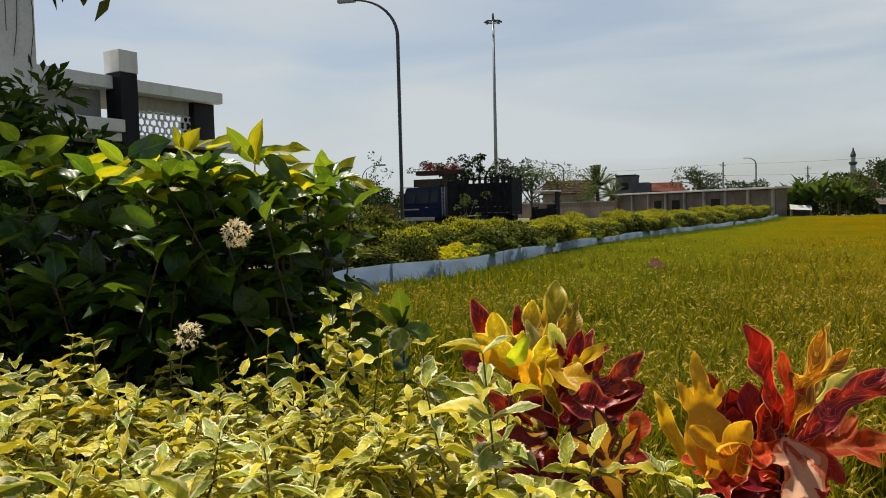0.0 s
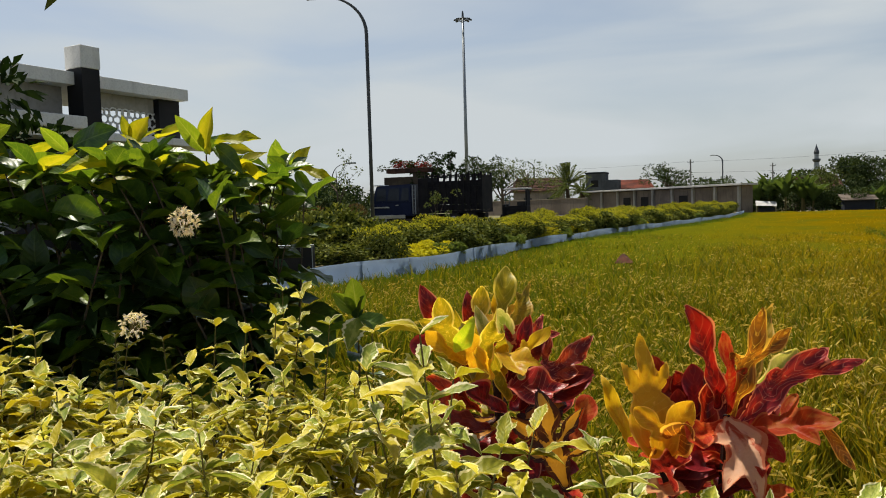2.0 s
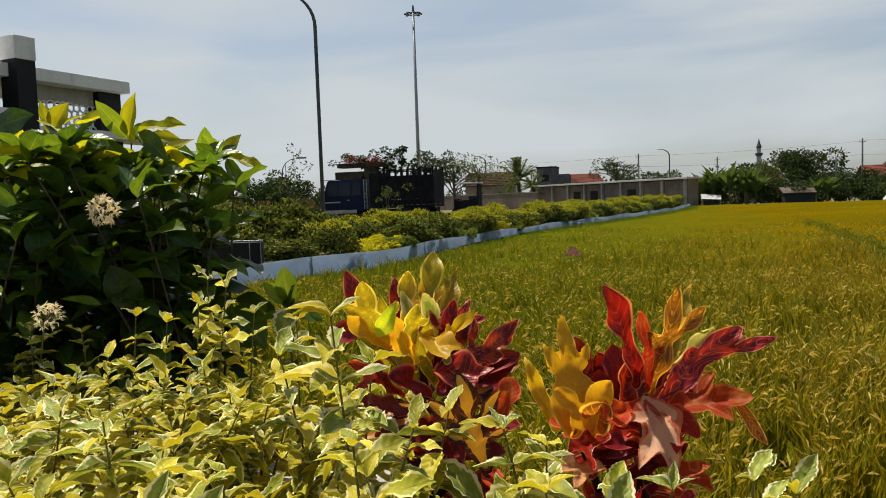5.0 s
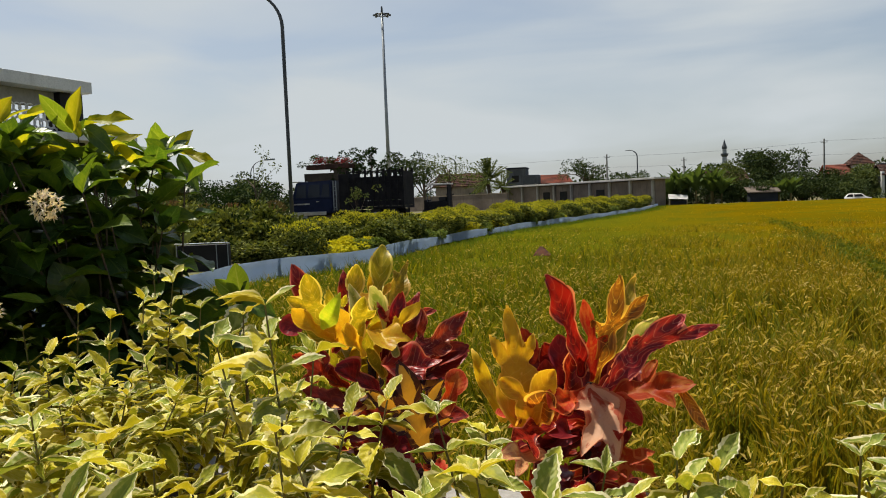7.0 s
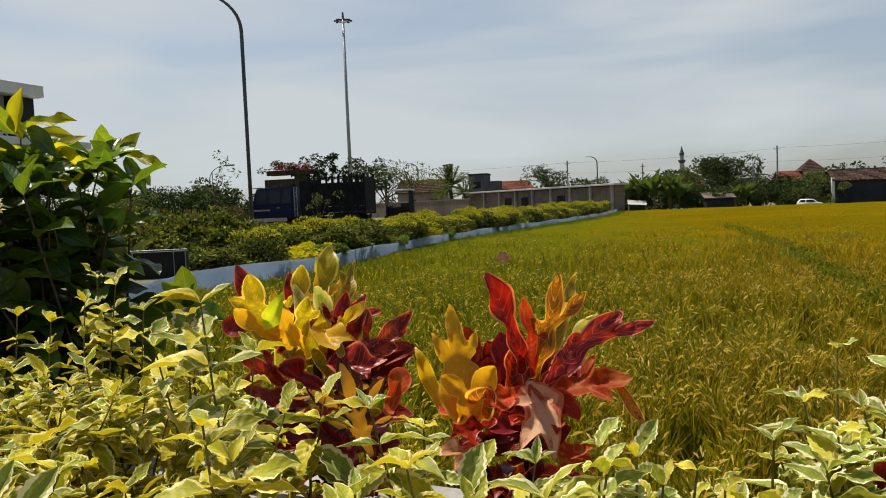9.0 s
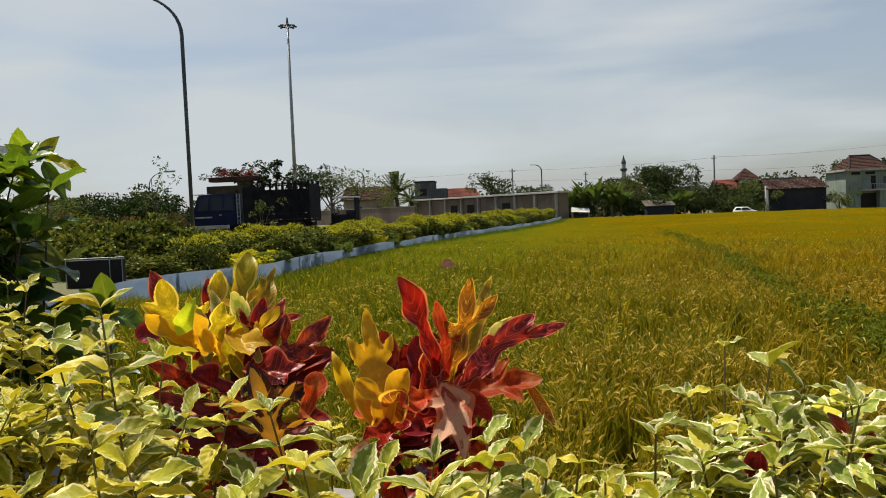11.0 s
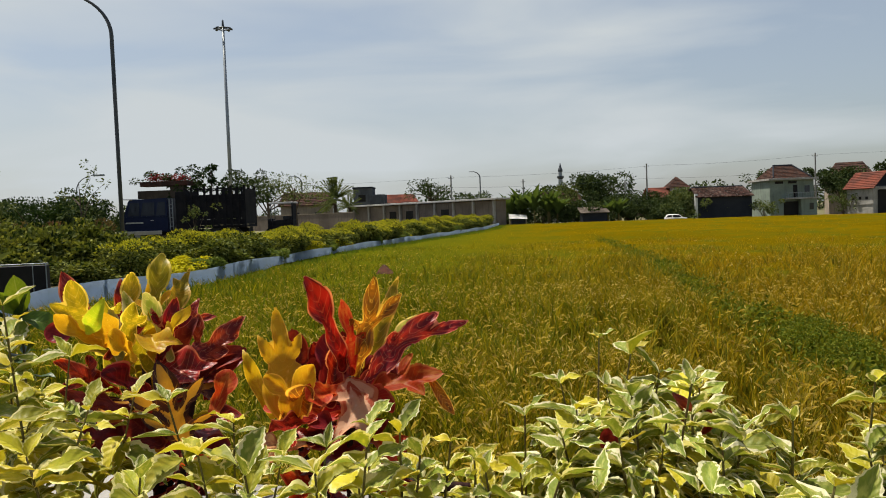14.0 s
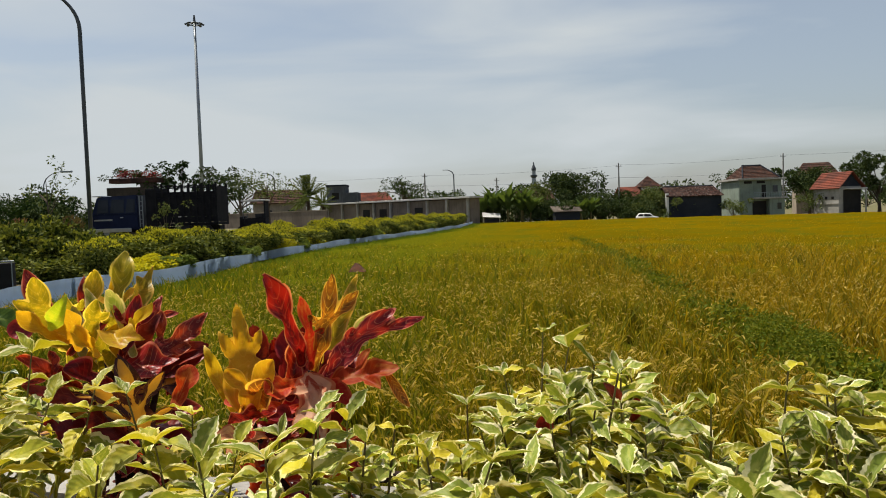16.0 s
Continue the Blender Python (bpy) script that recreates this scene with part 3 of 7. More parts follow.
FENCE_LEN = sum(math.dist(a, b) for a, b in zip(FENCE, FENCE[1:]))

bm = bmesh.new()
box(bm, -3000, -3000, -0.5, 3000, 3000, 0.0)
tagged(new("ground", mesh_of("ground", bm, EARTH)), "bare earth and grass under the fields", "ground", kind="structure")

bank = [(x - 0.25, y + 0.1) for x, y in FENCE[::-1]] + [bed(-7.4, 1.55)[:2], bed(9, 1.55)[:2], bed(9, -60)[:2], (-260, -60), (-260, 420), (30, 420)]
tagged(new("bank", mesh_of("bank", prism(bmesh.new(), bank, -0.2, 0.95), EARTH)), "raised earth bank beside the rice field", "ground", kind="structure")

bm = bmesh.new()
prism(bm, [(-16, -20), (-9.0, -20), (-8.5, 15), (-3.0, 34), (12, 58), (34, 96), (28, 100), (4, 62), (-10, 36), (-16, 15)], 0.9, 1.25)
tagged(new("road", mesh_of("road", bm, ASPHALT)), "grey asphalt road on the bank", "road", kind="structure")

# planter: bed of soil with a concrete rim towards the field
bm = bmesh.new()
prism(bm, [bed(-9, 0.30)[:2], bed(7, 0.30)[:2], bed(7, 1.44)[:2], bed(-9, 1.44)[:2]], 0.9, 1.77)
tagged(new("planter_soil", mesh_of("planter_soil", bm, SOIL)), "dark soil of the raised planting bed", "soil", kind="structure")
bm = bmesh.new()
prism(bm, [bed(-9, 1.44)[:2], bed(7, 1.44)[:2], bed(7, 1.60)[:2], bed(-9, 1.60)[:2]], -0.1, 1.82)
bmesh.ops.bevel(bm, geom=bm.edges[:], offset=0.012, segments=2, affect="EDGES")
tagged(new("planter_rim", mesh_of("planter_rim", bm, CONCRETE)), "weathered grey concrete rim of the planting bed", "wall", kind="structure")
bm = bmesh.new()
prism(bm, [bed(-9, 0.18)[:2], bed(7, 0.18)[:2], bed(7, 0.30)[:2], bed(-9, 0.30)[:2]], 0.9, 1.84)
tagged(new("planter_wall", mesh_of("planter_wall", bm, CONCRETE)), "low grey concrete wall of the planting bed", "wall", kind="structure")

# rice: a canopy underneath, clumps of blades and ears above it
rng = np.random.default_rng(7)


def fence_x(y):
    pts = np.asarray(FENCE)
    return np.interp(y, pts[:, 1], pts[:, 0])


BUND = [(6.2, 4.6), (7.0, 6.3), (8.4, 9.4), (10.2, 12.9), (14.6, 21.0), (20.5, 33.8), (34.0, 62.0), (44.0, 84.0)]


def bund_dist(x, y):
    pts = np.asarray(BUND)
    return np.abs(x - np.interp(y, pts[:, 1], pts[:, 0]))


def in_field(x, y):
    off = NX * x + NY * y
    ring = np.hypot(x, y)
    return (x > fence_x(y) + 0.25) & (off > 1.75) & (ring < 97.5)


ang = np.radians(np.linspace(-32, 72, 121))
rad = np.concatenate([np.linspace(1.9, 20, 60), np.linspace(20.5, 97.5, 110)])
A, R = np.meshgrid(ang, rad)
X, Y = R * np.sin(A), R * np.cos(A)
Z = 0.22 + 0.53 * np.clip((R - 5) / 28, 0, 1) + 0.03 * rng.normal(size=R.shape) + 0.02 * np.sin(X * 1.7) * np.sin(Y * 1.3)
Z = Z - 0.10 * np.exp(-(bund_dist(X, Y) / 0.4) ** 2)
X = np.maximum(X, fence_x(Y) + 0.15)
grid = np.arange(X.size).reshape(X.shape)
faces = np.stack([grid[:-1, :-1], grid[:-1, 1:], grid[1:, 1:], grid[1:, :-1]], -1).reshape(-1, 4)
keep = (NX * X + NY * Y > 1.6).ravel()
faces = faces[keep[faces].all(1)]
tagged(new("rice_canopy", raw_mesh("rice_canopy", np.stack([X, Y, Z], -1).reshape(-1, 3), faces, FIELD_CANOPY, True)), "dense ripening rice, yellow-green, filling the paddy", "rice", kind="stuff")


def rice(name, r0, r1, per_m2, blades, height, width, ears, lean):
    """Clumps between two distances: bent blades of three triangles, and hanging ears."""
    n = int(per_m2 * 0.5 * radians(96) * (r1 ** 2 - r0 ** 2))
    r = np.sqrt(rng.uniform(r0 ** 2, r1 ** 2, n))
    a = np.radians(rng.uniform(-28, 68, n))
    x, y = r * np.sin(a), r * np.cos(a)
    ok = in_field(x, y) & (bund_dist(x, y) > 0.42 * rng.uniform(size=n) * np.clip(30 / r, 0.25, 1.2))
    x, y = x[ok], y[ok]
    tall = height * (1 + 0.10 * np.sin(x * 0.9 + 1.3) * np.sin(y * 0.7) + rng.normal(size=len(x)) * 0.06)
    x, y, tall = (np.repeat(q, blades) for q in (x, y, tall))
    n = len(x)
    x, y = x + rng.normal(size=n) * 0.040, y + rng.normal(size=n) * 0.040
    th = rng.uniform(0, 2 * np.pi, n)
    h = tall * rng.uniform(0.72, 1.12, n)
    bend = h * lean * rng.uniform(0.3, 1.4, n)
    dx, dy = np.cos(th), np.sin(th)
    w = width * rng.uniform(0.7, 1.3, n)
    fa = rng.uniform(0, 2 * np.pi, n)
    wx, wy = np.cos(fa) * w / 2, np.sin(fa) * w / 2
    z0 = np.full(n, 0.25)
    p0, p1 = np.stack([x - wx, y - wy, z0], -1), np.stack([x + wx, y + wy, z0], -1)
    mx, my, mz = x + dx * bend * 0.35, y + dy * bend * 0.35, h * 0.72
    m0, m1 = np.stack([mx - wx, my - wy, mz], -1), np.stack([mx + wx, my + wy, mz], -1)
    tip = np.stack([x + dx * bend, y + dy * bend, h * rng.uniform(0.86, 1.02, n)], -1)
    v = np.stack([p0, p1, m1, m0, tip], 1).reshape(-1, 3)
    b = np.arange(n)[:, None] * 5
    f = np.stack([b + (0, 1, 2), b + (0, 2, 3), b + (3, 2, 4)], 1).reshape(-1, 3)
    ob = tagged(new(name, raw_mesh(name, v, f, RICE_BLADE)), "ripening rice plants, green blades turning gold", "rice", kind="stuff")
    if ears:
        pick = rng.uniform(size=n) < ears
        at = m1[pick] + (0, 0, 0.04)
        out = unit(np.stack([dx[pick], dy[pick], rng.uniform(0.3, 1.8, pick.sum())], -1))
        ob = tagged(new(name + "_ears", leaf_quads(name + "_ears", rng, at + (0, 0, 0.05), out, 0.12, 0.016 if r1 < 20 else 0.026, RICE_EAR, 0.3, 0.3)), "drooping golden ears of rice", "rice", kind="stuff")


rice("rice_plants", 2.0, 9.0, 15, 40, 0.80, 0.014, 0.30, 0.30)
rice("rice_plants", 9.0, 18.0, 14, 24, 0.82, 0.020, 0.22, 0.30)
rice("rice_plants", 18.0, 38.0, 14, 9, 0.82, 0.026, 0.06, 0.30)
rice("rice_plants", 38.0, 70.0, 5.0, 4, 0.77, 0.03, 0.0, 0.25)
rice("rice_plants", 70.0, 97.0, 2.2, 3, 0.76, 0.04, 0.0, 0.2)

# weeds along the bund
s = rng.uniform(0, 0.62, 15000) ** 1.9
pts = np.asarray(BUND)
seg = np.concatenate([[0], np.cumsum(np.hypot(*np.diff(pts, axis=0).T))])
bx, by = np.interp(s * seg[-1], seg, pts[:, 0]), np.interp(s * seg[-1], seg, pts[:, 1])
at = np.stack([bx + rng.normal(size=15000) * 0.24, by + rng.normal(size=15000) * 0.24, rng.uniform(0.30, 0.78, 15000) + 0.10 * np.sin(by * 2.3) * np.sin(by * 0.9)], -1)
out = unit(rng.normal(size=(15000, 3)) + (0, 0, 0.9))
tagged(new("bund_weeds", leaf_quads("bund_weeds", rng, at, out, 0.11, 0.036, WEED_LEAF)), "green weeds along the low bund between rice plots", "weeds", kind="stuff")
for wx_, wy_, wr in ((7.35, 6.7, 0.46), (6.95, 6.0, 0.46), (8.1, 8.0, 0.3)):
    c = np.asarray([(wx_ + rng.normal() * wr * 0.6, wy_ + rng.normal() * wr * 0.5, 0.55 + rng.uniform(-0.1, 0.25)) for _ in range(9)])
    p, o = blob_points(rng, 5200, c, [wr * 0.6] * 9, (1, 1, 0.8), 0.3)
    tagged(new("weed_clump", leaf_quads("weed_clump", rng, p, o, 0.036, 0.022, WEED_LEAF)), "leafy dark green weed clump on the bund", "weed", "bund weeds", "stuff")

# grass at the foot of the sheet fence
n = 34000
s = rng.uniform(0, 1, n) ** 1.5 * FENCE_LEN
q = np.asarray([along(FENCE, v)[:2] for v in s])
at = np.stack([q[:, 0] + rng.gamma(1.5, 0.28, n), q[:, 1] - rng.gamma(1.2, 0.2, n), rng.uniform(0.28, 0.50, n) + 0.16 * np.clip((s - 16) / 14, 0, 1)], -1)
out = unit(rng.normal(size=(n, 3)) * 0.35 + (0, 0, 1))
tagged(new("verge_grass", leaf_quads("verge_grass", rng, at, out, 0.36, 0.02, GRASS, 0.2, 0.2)), "tall green grass along the sheet fence", "grass", kind="stuff")

# sheet fence: panels of pale blue sheet on stakes
r = random.Random(3)
fence = thing("sheet_fence", pose(0, 0, 0), "pale blue-grey plastic sheet fence on stakes round the paddy", "fence")
s, step = 0.0, 6.0
while s < FENCE_LEN - 0.1:
    bm = bmesh.new()
    rows = []
    n = 31
    lift, tilt = 0.0, 0.0
    for i in range(n):
        x, y, tx, ty = along(FENCE, min(s + (step + 0.08) * i / (n - 1), FENCE_LEN - 0.01))
        sag = 0.03 * math.sin(0.9 * (s + step * i / (n - 1))) + 0.004 * r.uniform(-1, 1)
        row = []
        for j, z in enumerate((0.2, 0.42, 0.68, 0.92, 1.04)):
            belly = 0.02 * math.sin(1.4 * j + 2.1 * (s + step * i / (n - 1))) + 0.004 * r.uniform(-1, 1)
            row.append(((x + ty * belly, y - tx * belly), z + (lift + tilt * i / n - sag if j > 2 else 0) + (0.06 if j == 4 else 0)))
        rows.append((row, tx, ty))
    grid0 = [[bm.verts.new((p[0], p[1], z)) for p, z in row] for row, tx, ty in rows]
    for a, b in zip(grid0, grid0[1:]):
        for j in range(4):
            bm.faces.new((a[j], b[j], b[j + 1], a[j + 1]))
    bmesh.ops.solidify(bm, geom=bm.faces[:], thickness=0.012)
    part("panel", bm, PLASTIC, fence, smooth=True)
    x, y, tx, ty = along(FENCE, s)
    part("stake", tube(bmesh.new(), [(x - ty * 0.06, y + tx * 0.06, 0), (x - ty * 0.06, y + tx * 0.06, 1.1 + lift)], [0.022, 0.018], 6), BAMBOO, fence)
    s += step


# ---- hedge and shrubs on the bank ----
def hedge_bush(tips, body, seed, w, d, h, n, leaf=0.11, name="garden_shrub", label="", group="", share=0.26):
    """A clipped shrub: body leaves in one colour and, over its crown, tip leaves in another."""
    g = np.random.default_rng(seed)
    ob = thing(name, pose(0, 0, 0), label, "shrub", group)
    k_ = 14
    c = np.stack([g.uniform(-w / 2, w / 2, k_) * 0.75, g.uniform(-d / 2, d / 2, k_) * 0.7, h * (0.25 + 0.5 * g.uniform(size=k_))], -1)
    rad_ = g.uniform(0.22, 0.38, k_) * min(w, h) * 1.1
    p, o = blob_points(g, n, c, rad_, (1, 1, 0.8), 0.45)
    p[:, 2] = np.clip(p[:, 2], 0.02, None)
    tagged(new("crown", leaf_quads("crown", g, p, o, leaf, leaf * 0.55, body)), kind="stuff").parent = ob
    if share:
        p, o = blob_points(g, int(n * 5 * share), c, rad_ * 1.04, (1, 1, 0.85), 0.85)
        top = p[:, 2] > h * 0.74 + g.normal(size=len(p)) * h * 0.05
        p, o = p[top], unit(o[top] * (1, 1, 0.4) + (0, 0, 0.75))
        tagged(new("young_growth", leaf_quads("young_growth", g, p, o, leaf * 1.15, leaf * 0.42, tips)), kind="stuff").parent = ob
    bm = bmesh.new()
    for i in range(5):
        tube(bm, [(g.uniform(-0.1, 0.1), g.uniform(-0.1, 0.1), -0.05), tuple(c[i] * (0.5, 0.5, 0.5)), tuple(c[i])], [0.025, 0.018, 0.008], 5)
    tagged(part("branch", bm, STEM_BROWN, ob), kind="stuff")
    return ob


# sunlit top and shaded body of the hedge are put into two leaf colours
protos = [hedge_bush(HEDGE_SUNLIT, HEDGE_DARK, 20 + i, 1.45, 1.15, 1.25, 3600, 0.10, "garden_shrub", "clipped garden shrub, shade-dark body with sunlit yellow-green tips", "roadside hedge") for i in range(4)]
darks = [hedge_bush(HEDGE_SUNLIT, HEDGE_DARK, 40 + i, 1.3, 1.1, 1.2, 2000, 0.17, "garden_shrub", "dark green leafy shrub on the bank", "roadside hedge", 0.0) for i in range(3)]
yellows = [hedge_bush(HEDGE_YELLOW, HEDGE_YELLOW, 60 + i, 1.6, 0.9, 0.62, 1800, 0.10, "low_shrub", "low clipped bright yellow shrub on the bank", "yellow edging shrubs", 0.5) for i in range(2)]
r = random.Random(12)
used = set()


def set_bush(protos_, x, y, rz, sc, z=0.93):
    p = protos_[r.randrange(len(protos_))]
    m = pose(x, y, z, 0, 0, rz) @ Matrix.Diagonal((*sc, 1))
    if p.name in used:
        copy_thing(p, pose(0, 0, 0)).matrix_basis = m
    else:
        used.add(p.name)
        p.matrix_basis = m


s = 12.4
while s < FENCE_LEN - 4:
    x, y, tx, ty = along(FENCE, s)
    big = r.uniform(0.72, 1.15)
    far = min(1.0, max(0.0, (s - 20) / 60))
    kind = darks if r.random() < (0.8 if s < 24 else 0.4) else protos
    off = 0.95 + r.uniform(-0.15, 0.35)
    if not 14.4 < s < 17.2:                          # the yellow shrubs stand there
        set_bush(kind, x - ty * off, y + tx * off, r.uniform(0, 360), (big, big, (0.84 + 0.06 * far) * r.uniform(0.6, 1.12)))
    off = 2.7 + r.uniform(-0.2, 0.3)
    set_bush(protos if s > 19 else darks, x - ty * off, y + tx * off, r.uniform(0, 360), (big, big, (0.90 + 0.06 * far) * r.uniform(0.75, 1.15)))
    if s < 36:                                       # the deeper planting near the gateway
        for off in (4.2, 5.6, 7.0, 8.4):
            off += r.uniform(-0.5, 0.5)
            px_, py_ = x - ty * off, y + tx * off
            if px_ / py_ < -0.09:
                big = r.uniform(0.9, 1.3)
                set_bush(darks if r.random() < 0.9 else protos, px_, py_, r.uniform(0, 360), (big, big, r.uniform(0.9, 1.5)))
            elif px_ / py_ < -0.03 and off < 6:
                set_bush(protos, px_, py_, r.uniform(0, 360), (big, big, r.uniform(0.7, 0.85)))
    s += r.uniform(0.85, 1.35) + far * 0.4
russets = [hedge_bush(RUSSET_LEAF, TREE_LEAF_LIGHT, 70 + i, 1.3, 1.2, 1.6, 1300, 0.14, "russet_shrub", "loose shrub with reddish-brown young leaves", "russet shrubs", 0.5) for i in range(2)]
for x, y in ((-4.9, 29.0), (-5.6, 31.5), (-6.4, 34.0), (-4.6, 33.4), (-7.4, 36.0), (-3.6, 35.6), (-8.4, 38.5)):
    set_bush(russets, x, y, r.uniform(0, 360), (1, 1, r.uniform(0.85, 1.25)))
ferny = [hedge_bush(TREE_LEAF_LIGHT, FERN_LEAF, 80 + i, 1.3, 0.9, 0.55, 1500, 0.13, "ferny_shrub", "low feathery light green shrub spilling over the fence", "feathery shrubs", 0.0) for i in range(2)]
for d_ in (17.0, 22.5, 28.5, 36.0, 41.0, 55.0):
    x, y, tx, ty = along(FENCE, d_)
    set_bush(ferny, x - ty * 0.42, y + tx * 0.42, r.uniform(0, 360), (1, 0.8, r.uniform(0.7, 0.95)))
for x, y in ((-0.42, 22.1), (0.32, 23.5), (7.2, 36.2), (5.3, 33.2), (12.5, 44.6)):
    set_bush(yellows, x, y, 55 + r.uniform(-10, 10), (1.3, 1.1, 0.8))


def spiky_plant(x, y, h, seed):
    """A clump of long stiff leaves rising from one foot."""
    g = np.random.default_rng(seed)
    ob = thing("spiky_plant", pose(x, y, 0.93), "clump of long pale green sword-shaped leaves", "plant", "sword-leaved plants")
    me = leaf_mesh("leaf", SWORD_LEAF, "lance", 0.3, 0.2, 0.0, 6, 2)
    for i in range(22):
        a, up = g.uniform(0, 6.28), radians(g.uniform(35, 85))
        d = Vector((math.cos(a) * math.cos(up), math.sin(a) * math.cos(up), math.sin(up)))
        lf = new("leaf", me)
        lf.parent = ob
        L = h * g.uniform(0.7, 1.15)
        lf.matrix_basis = leaf_frame((0.04 * math.cos(a), 0.04 * math.sin(a), -0.05), Vector((0, 0, 0)) + d * L, 0.07, (-d.x, -d.y, 1.0))
    return ob


for i, (x, y, h_) in enumerate(((-4.6, 21.5, 1.5), (-5.3, 22.6, 1.6), (-3.9, 23.4, 1.5), (-5.9, 24.6, 1.7), (-4.7, 26.0, 1.6), (-3.2, 25.0, 1.4), (-6.6, 27.0, 1.8))):
    spiky_plant(x, y, h_, 90 + i)


# ---- lamps and masts ----
def street_lamp(m, height, reach, label, radius=0.09, group="street lamps"):
    lamp = thing("street_lamp", m, label, "street lamp", group)
    part("base_plate", boxed(-0.2, -0.2, 0, 0.2, 0.2, 0.03), STEEL_DARK, lamp)
    rise = height - reach * 0.85
    pts = [(0, 0, 0), (0, 0, rise * 0.5), (0, 0, rise)] + [(-reach * (1 - math.cos(a)) * 1.0, 0, rise + reach * 0.85 * math.sin(a)) for a in [radians(v) for v in range(8, 91, 8)]]
    rr = [radius * (1 - 0.55 * i / (len(pts) - 1)) for i in range(len(pts))]
    rr[1] = radius * 0.9
    part("pole", tube(bmesh.new(), pts, rr, 12), STEEL_DARK, lamp, smooth=True)
    x, y, z = pts[-1]
    bm = boxed(x - 0.75, -0.13, z - 0.07, x + 0.05, 0.13, z + 0.07, bevel=0.03)
    part("lamp_head", bm, STEEL_GREY, lamp)
    return lamp


street_lamp(pose(-2.2, 33.0, 0.95, 0, 0, -12), 10.75, 2.0, "tall dark steel street lamp with a curved arm", 0.085)
street_lamp(pose(59.5, 149.1, 0, 0, 0, -22), 11.2, 1.6, "far grey street lamp with a curved arm", 0.14)
street_lamp(pose(22.0, 150.0, 0.94, 0, 0, -5), 10.0, 1.6, "far grey street lamp with a curved arm", 0.14)
street_lamp(pose(-7.4, 62.0, 0.95, 0, 0, 170), 5.3, 1.3, "slim grey street lamp beside the road", 0.045)

mast = thing("high_mast", pose(5.6, 97.0, 0.9), "tall grey floodlight mast with a ring of lamps", "light mast")
part("pole", tube(bmesh.new(), [(0, 0, 0), (0, 0, 12), (0, 0, 25.5)], [0.25, 0.21, 0.15], 14), STEEL_GREY, mast, smooth=True)
part("finial", tube(bmesh.new(), [(0, 0, 25.5), (0, 0, 26.3)], [0.16, 0.1], 8), STEEL_DARK, mast)
bm = bmesh.new()
for i in range(16):
    a0, a1 = 2 * math.pi * i / 16, 2 * math.pi * (i + 1) / 16
    tube(bm, [(0.8 * math.cos(a0), 0.8 * math.sin(a0), 25.25), (0.8 * math.cos(a1), 0.8 * math.sin(a1), 25.25)], [0.07, 0.07], 6)
part("ring", bm, STEEL_DARK, mast)
for i in range(8):
    a = 2 * math.pi * i / 8
    bm = boxed(-0.2, -0.13, -0.09, 0.2, 0.13, 0.09, bevel=0.03)
    bmesh.ops.transform(bm, matrix=pose(0.95 * math.cos(a), 0.95 * math.sin(a), 25.23, 0, 15, math.degrees(a)), verts=bm.verts)
    part("floodlight", bm, STEEL_DARK, mast)
    part("bracket", tube(bmesh.new(), [(0.1 * math.cos(a), 0.1 * math.sin(a), 25.3), (0.9 * math.cos(a), 0.9 * math.sin(a), 25.22)], [0.04, 0.04], 5), STEEL_DARK, mast)

# ---- truck with a high staked bed ----
truck = thing("truck", pose(-3.15, 51.2, 1.252, 0, 0, -21) @ Matrix.Diagonal((0.95, 0.95, 0.90, 1)), "dark blue lorry with a tall black staked bed, parked", "truck")
bm = bmesh.new()
prism(bm, [(0.0, -1.05), (3.1, -1.05), (3.1, 1.05), (0.0, 1.05)], 0.75, 1.80)
bmesh.ops.bevel(bm, geom=bm.edges[:], offset=0.07, segments=2, affect="EDGES")
part("cab", bm, TRUCK_BLUE, truck)
bm = bmesh.new()
vs = [bm.verts.new(p) for p in ((0.05, -1.03, 1.76), (3.05, -1.03, 1.76), (3.05, 1.03, 1.76), (0.05, 1.03, 1.76), (0.40, -0.92, 3.0), (3.0, -0.92, 3.08), (3.0, 0.92, 3.08), (0.40, 0.92, 3.0))]
for f in ((3, 2, 1, 0), (4, 5, 6, 7), (0, 1, 5, 4), (1, 2, 6, 5), (2, 3, 7, 6), (3, 0, 4, 7)):
    bm.faces.new([vs[i] for i in f])
bmesh.ops.bevel(bm, geom=bm.edges[:], offset=0.06, segments=2, affect="EDGES")
part("cab_roof", bm, TRUCK_BLUE, truck)
for x0, x1 in ((0.45, 1.15), (1.30, 2.15), (2.3, 2.85)):
    bm = bmesh.new()
    vs = [bm.verts.new(p) for p in ((x0 - 0.05, -1.045, 1.9), (x1, -1.045, 1.9), (x1, -0.955, 2.8), (x0 + 0.08, -0.955, 2.8))]
    bm.faces.new(vs)
    bmesh.ops.solidify(bm, geom=bm.faces[:], thickness=0.02)
    part("side_window", bm, CAB_GLASS, truck)
bm = bmesh.new()
vs = [bm.verts.new(p) for p in ((0.045, 0.85, 1.85), (0.045, -0.85, 1.85), (0.30, -0.78, 2.82), (0.30, 0.78, 2.82))]
bm.faces.new(vs)
bmesh.ops.solidify(bm, geom=bm.faces[:], thickness=0.02)
part("windscreen", bm, CAB_GLASS, truck)
part("bumper", boxed(-0.22, -1.08, 0.45, 0.05, 1.08, 0.78, bevel=0.04), CHROME, truck)
part("side_skirt", boxed(-0.1, -1.12, 0.60, 2.6, -1.06, 0.86, bevel=0.02), CHROME, truck)
part("grille", boxed(-0.03, -0.7, 0.9, -0.004, 0.7, 1.3), STEEL_GREY, truck)
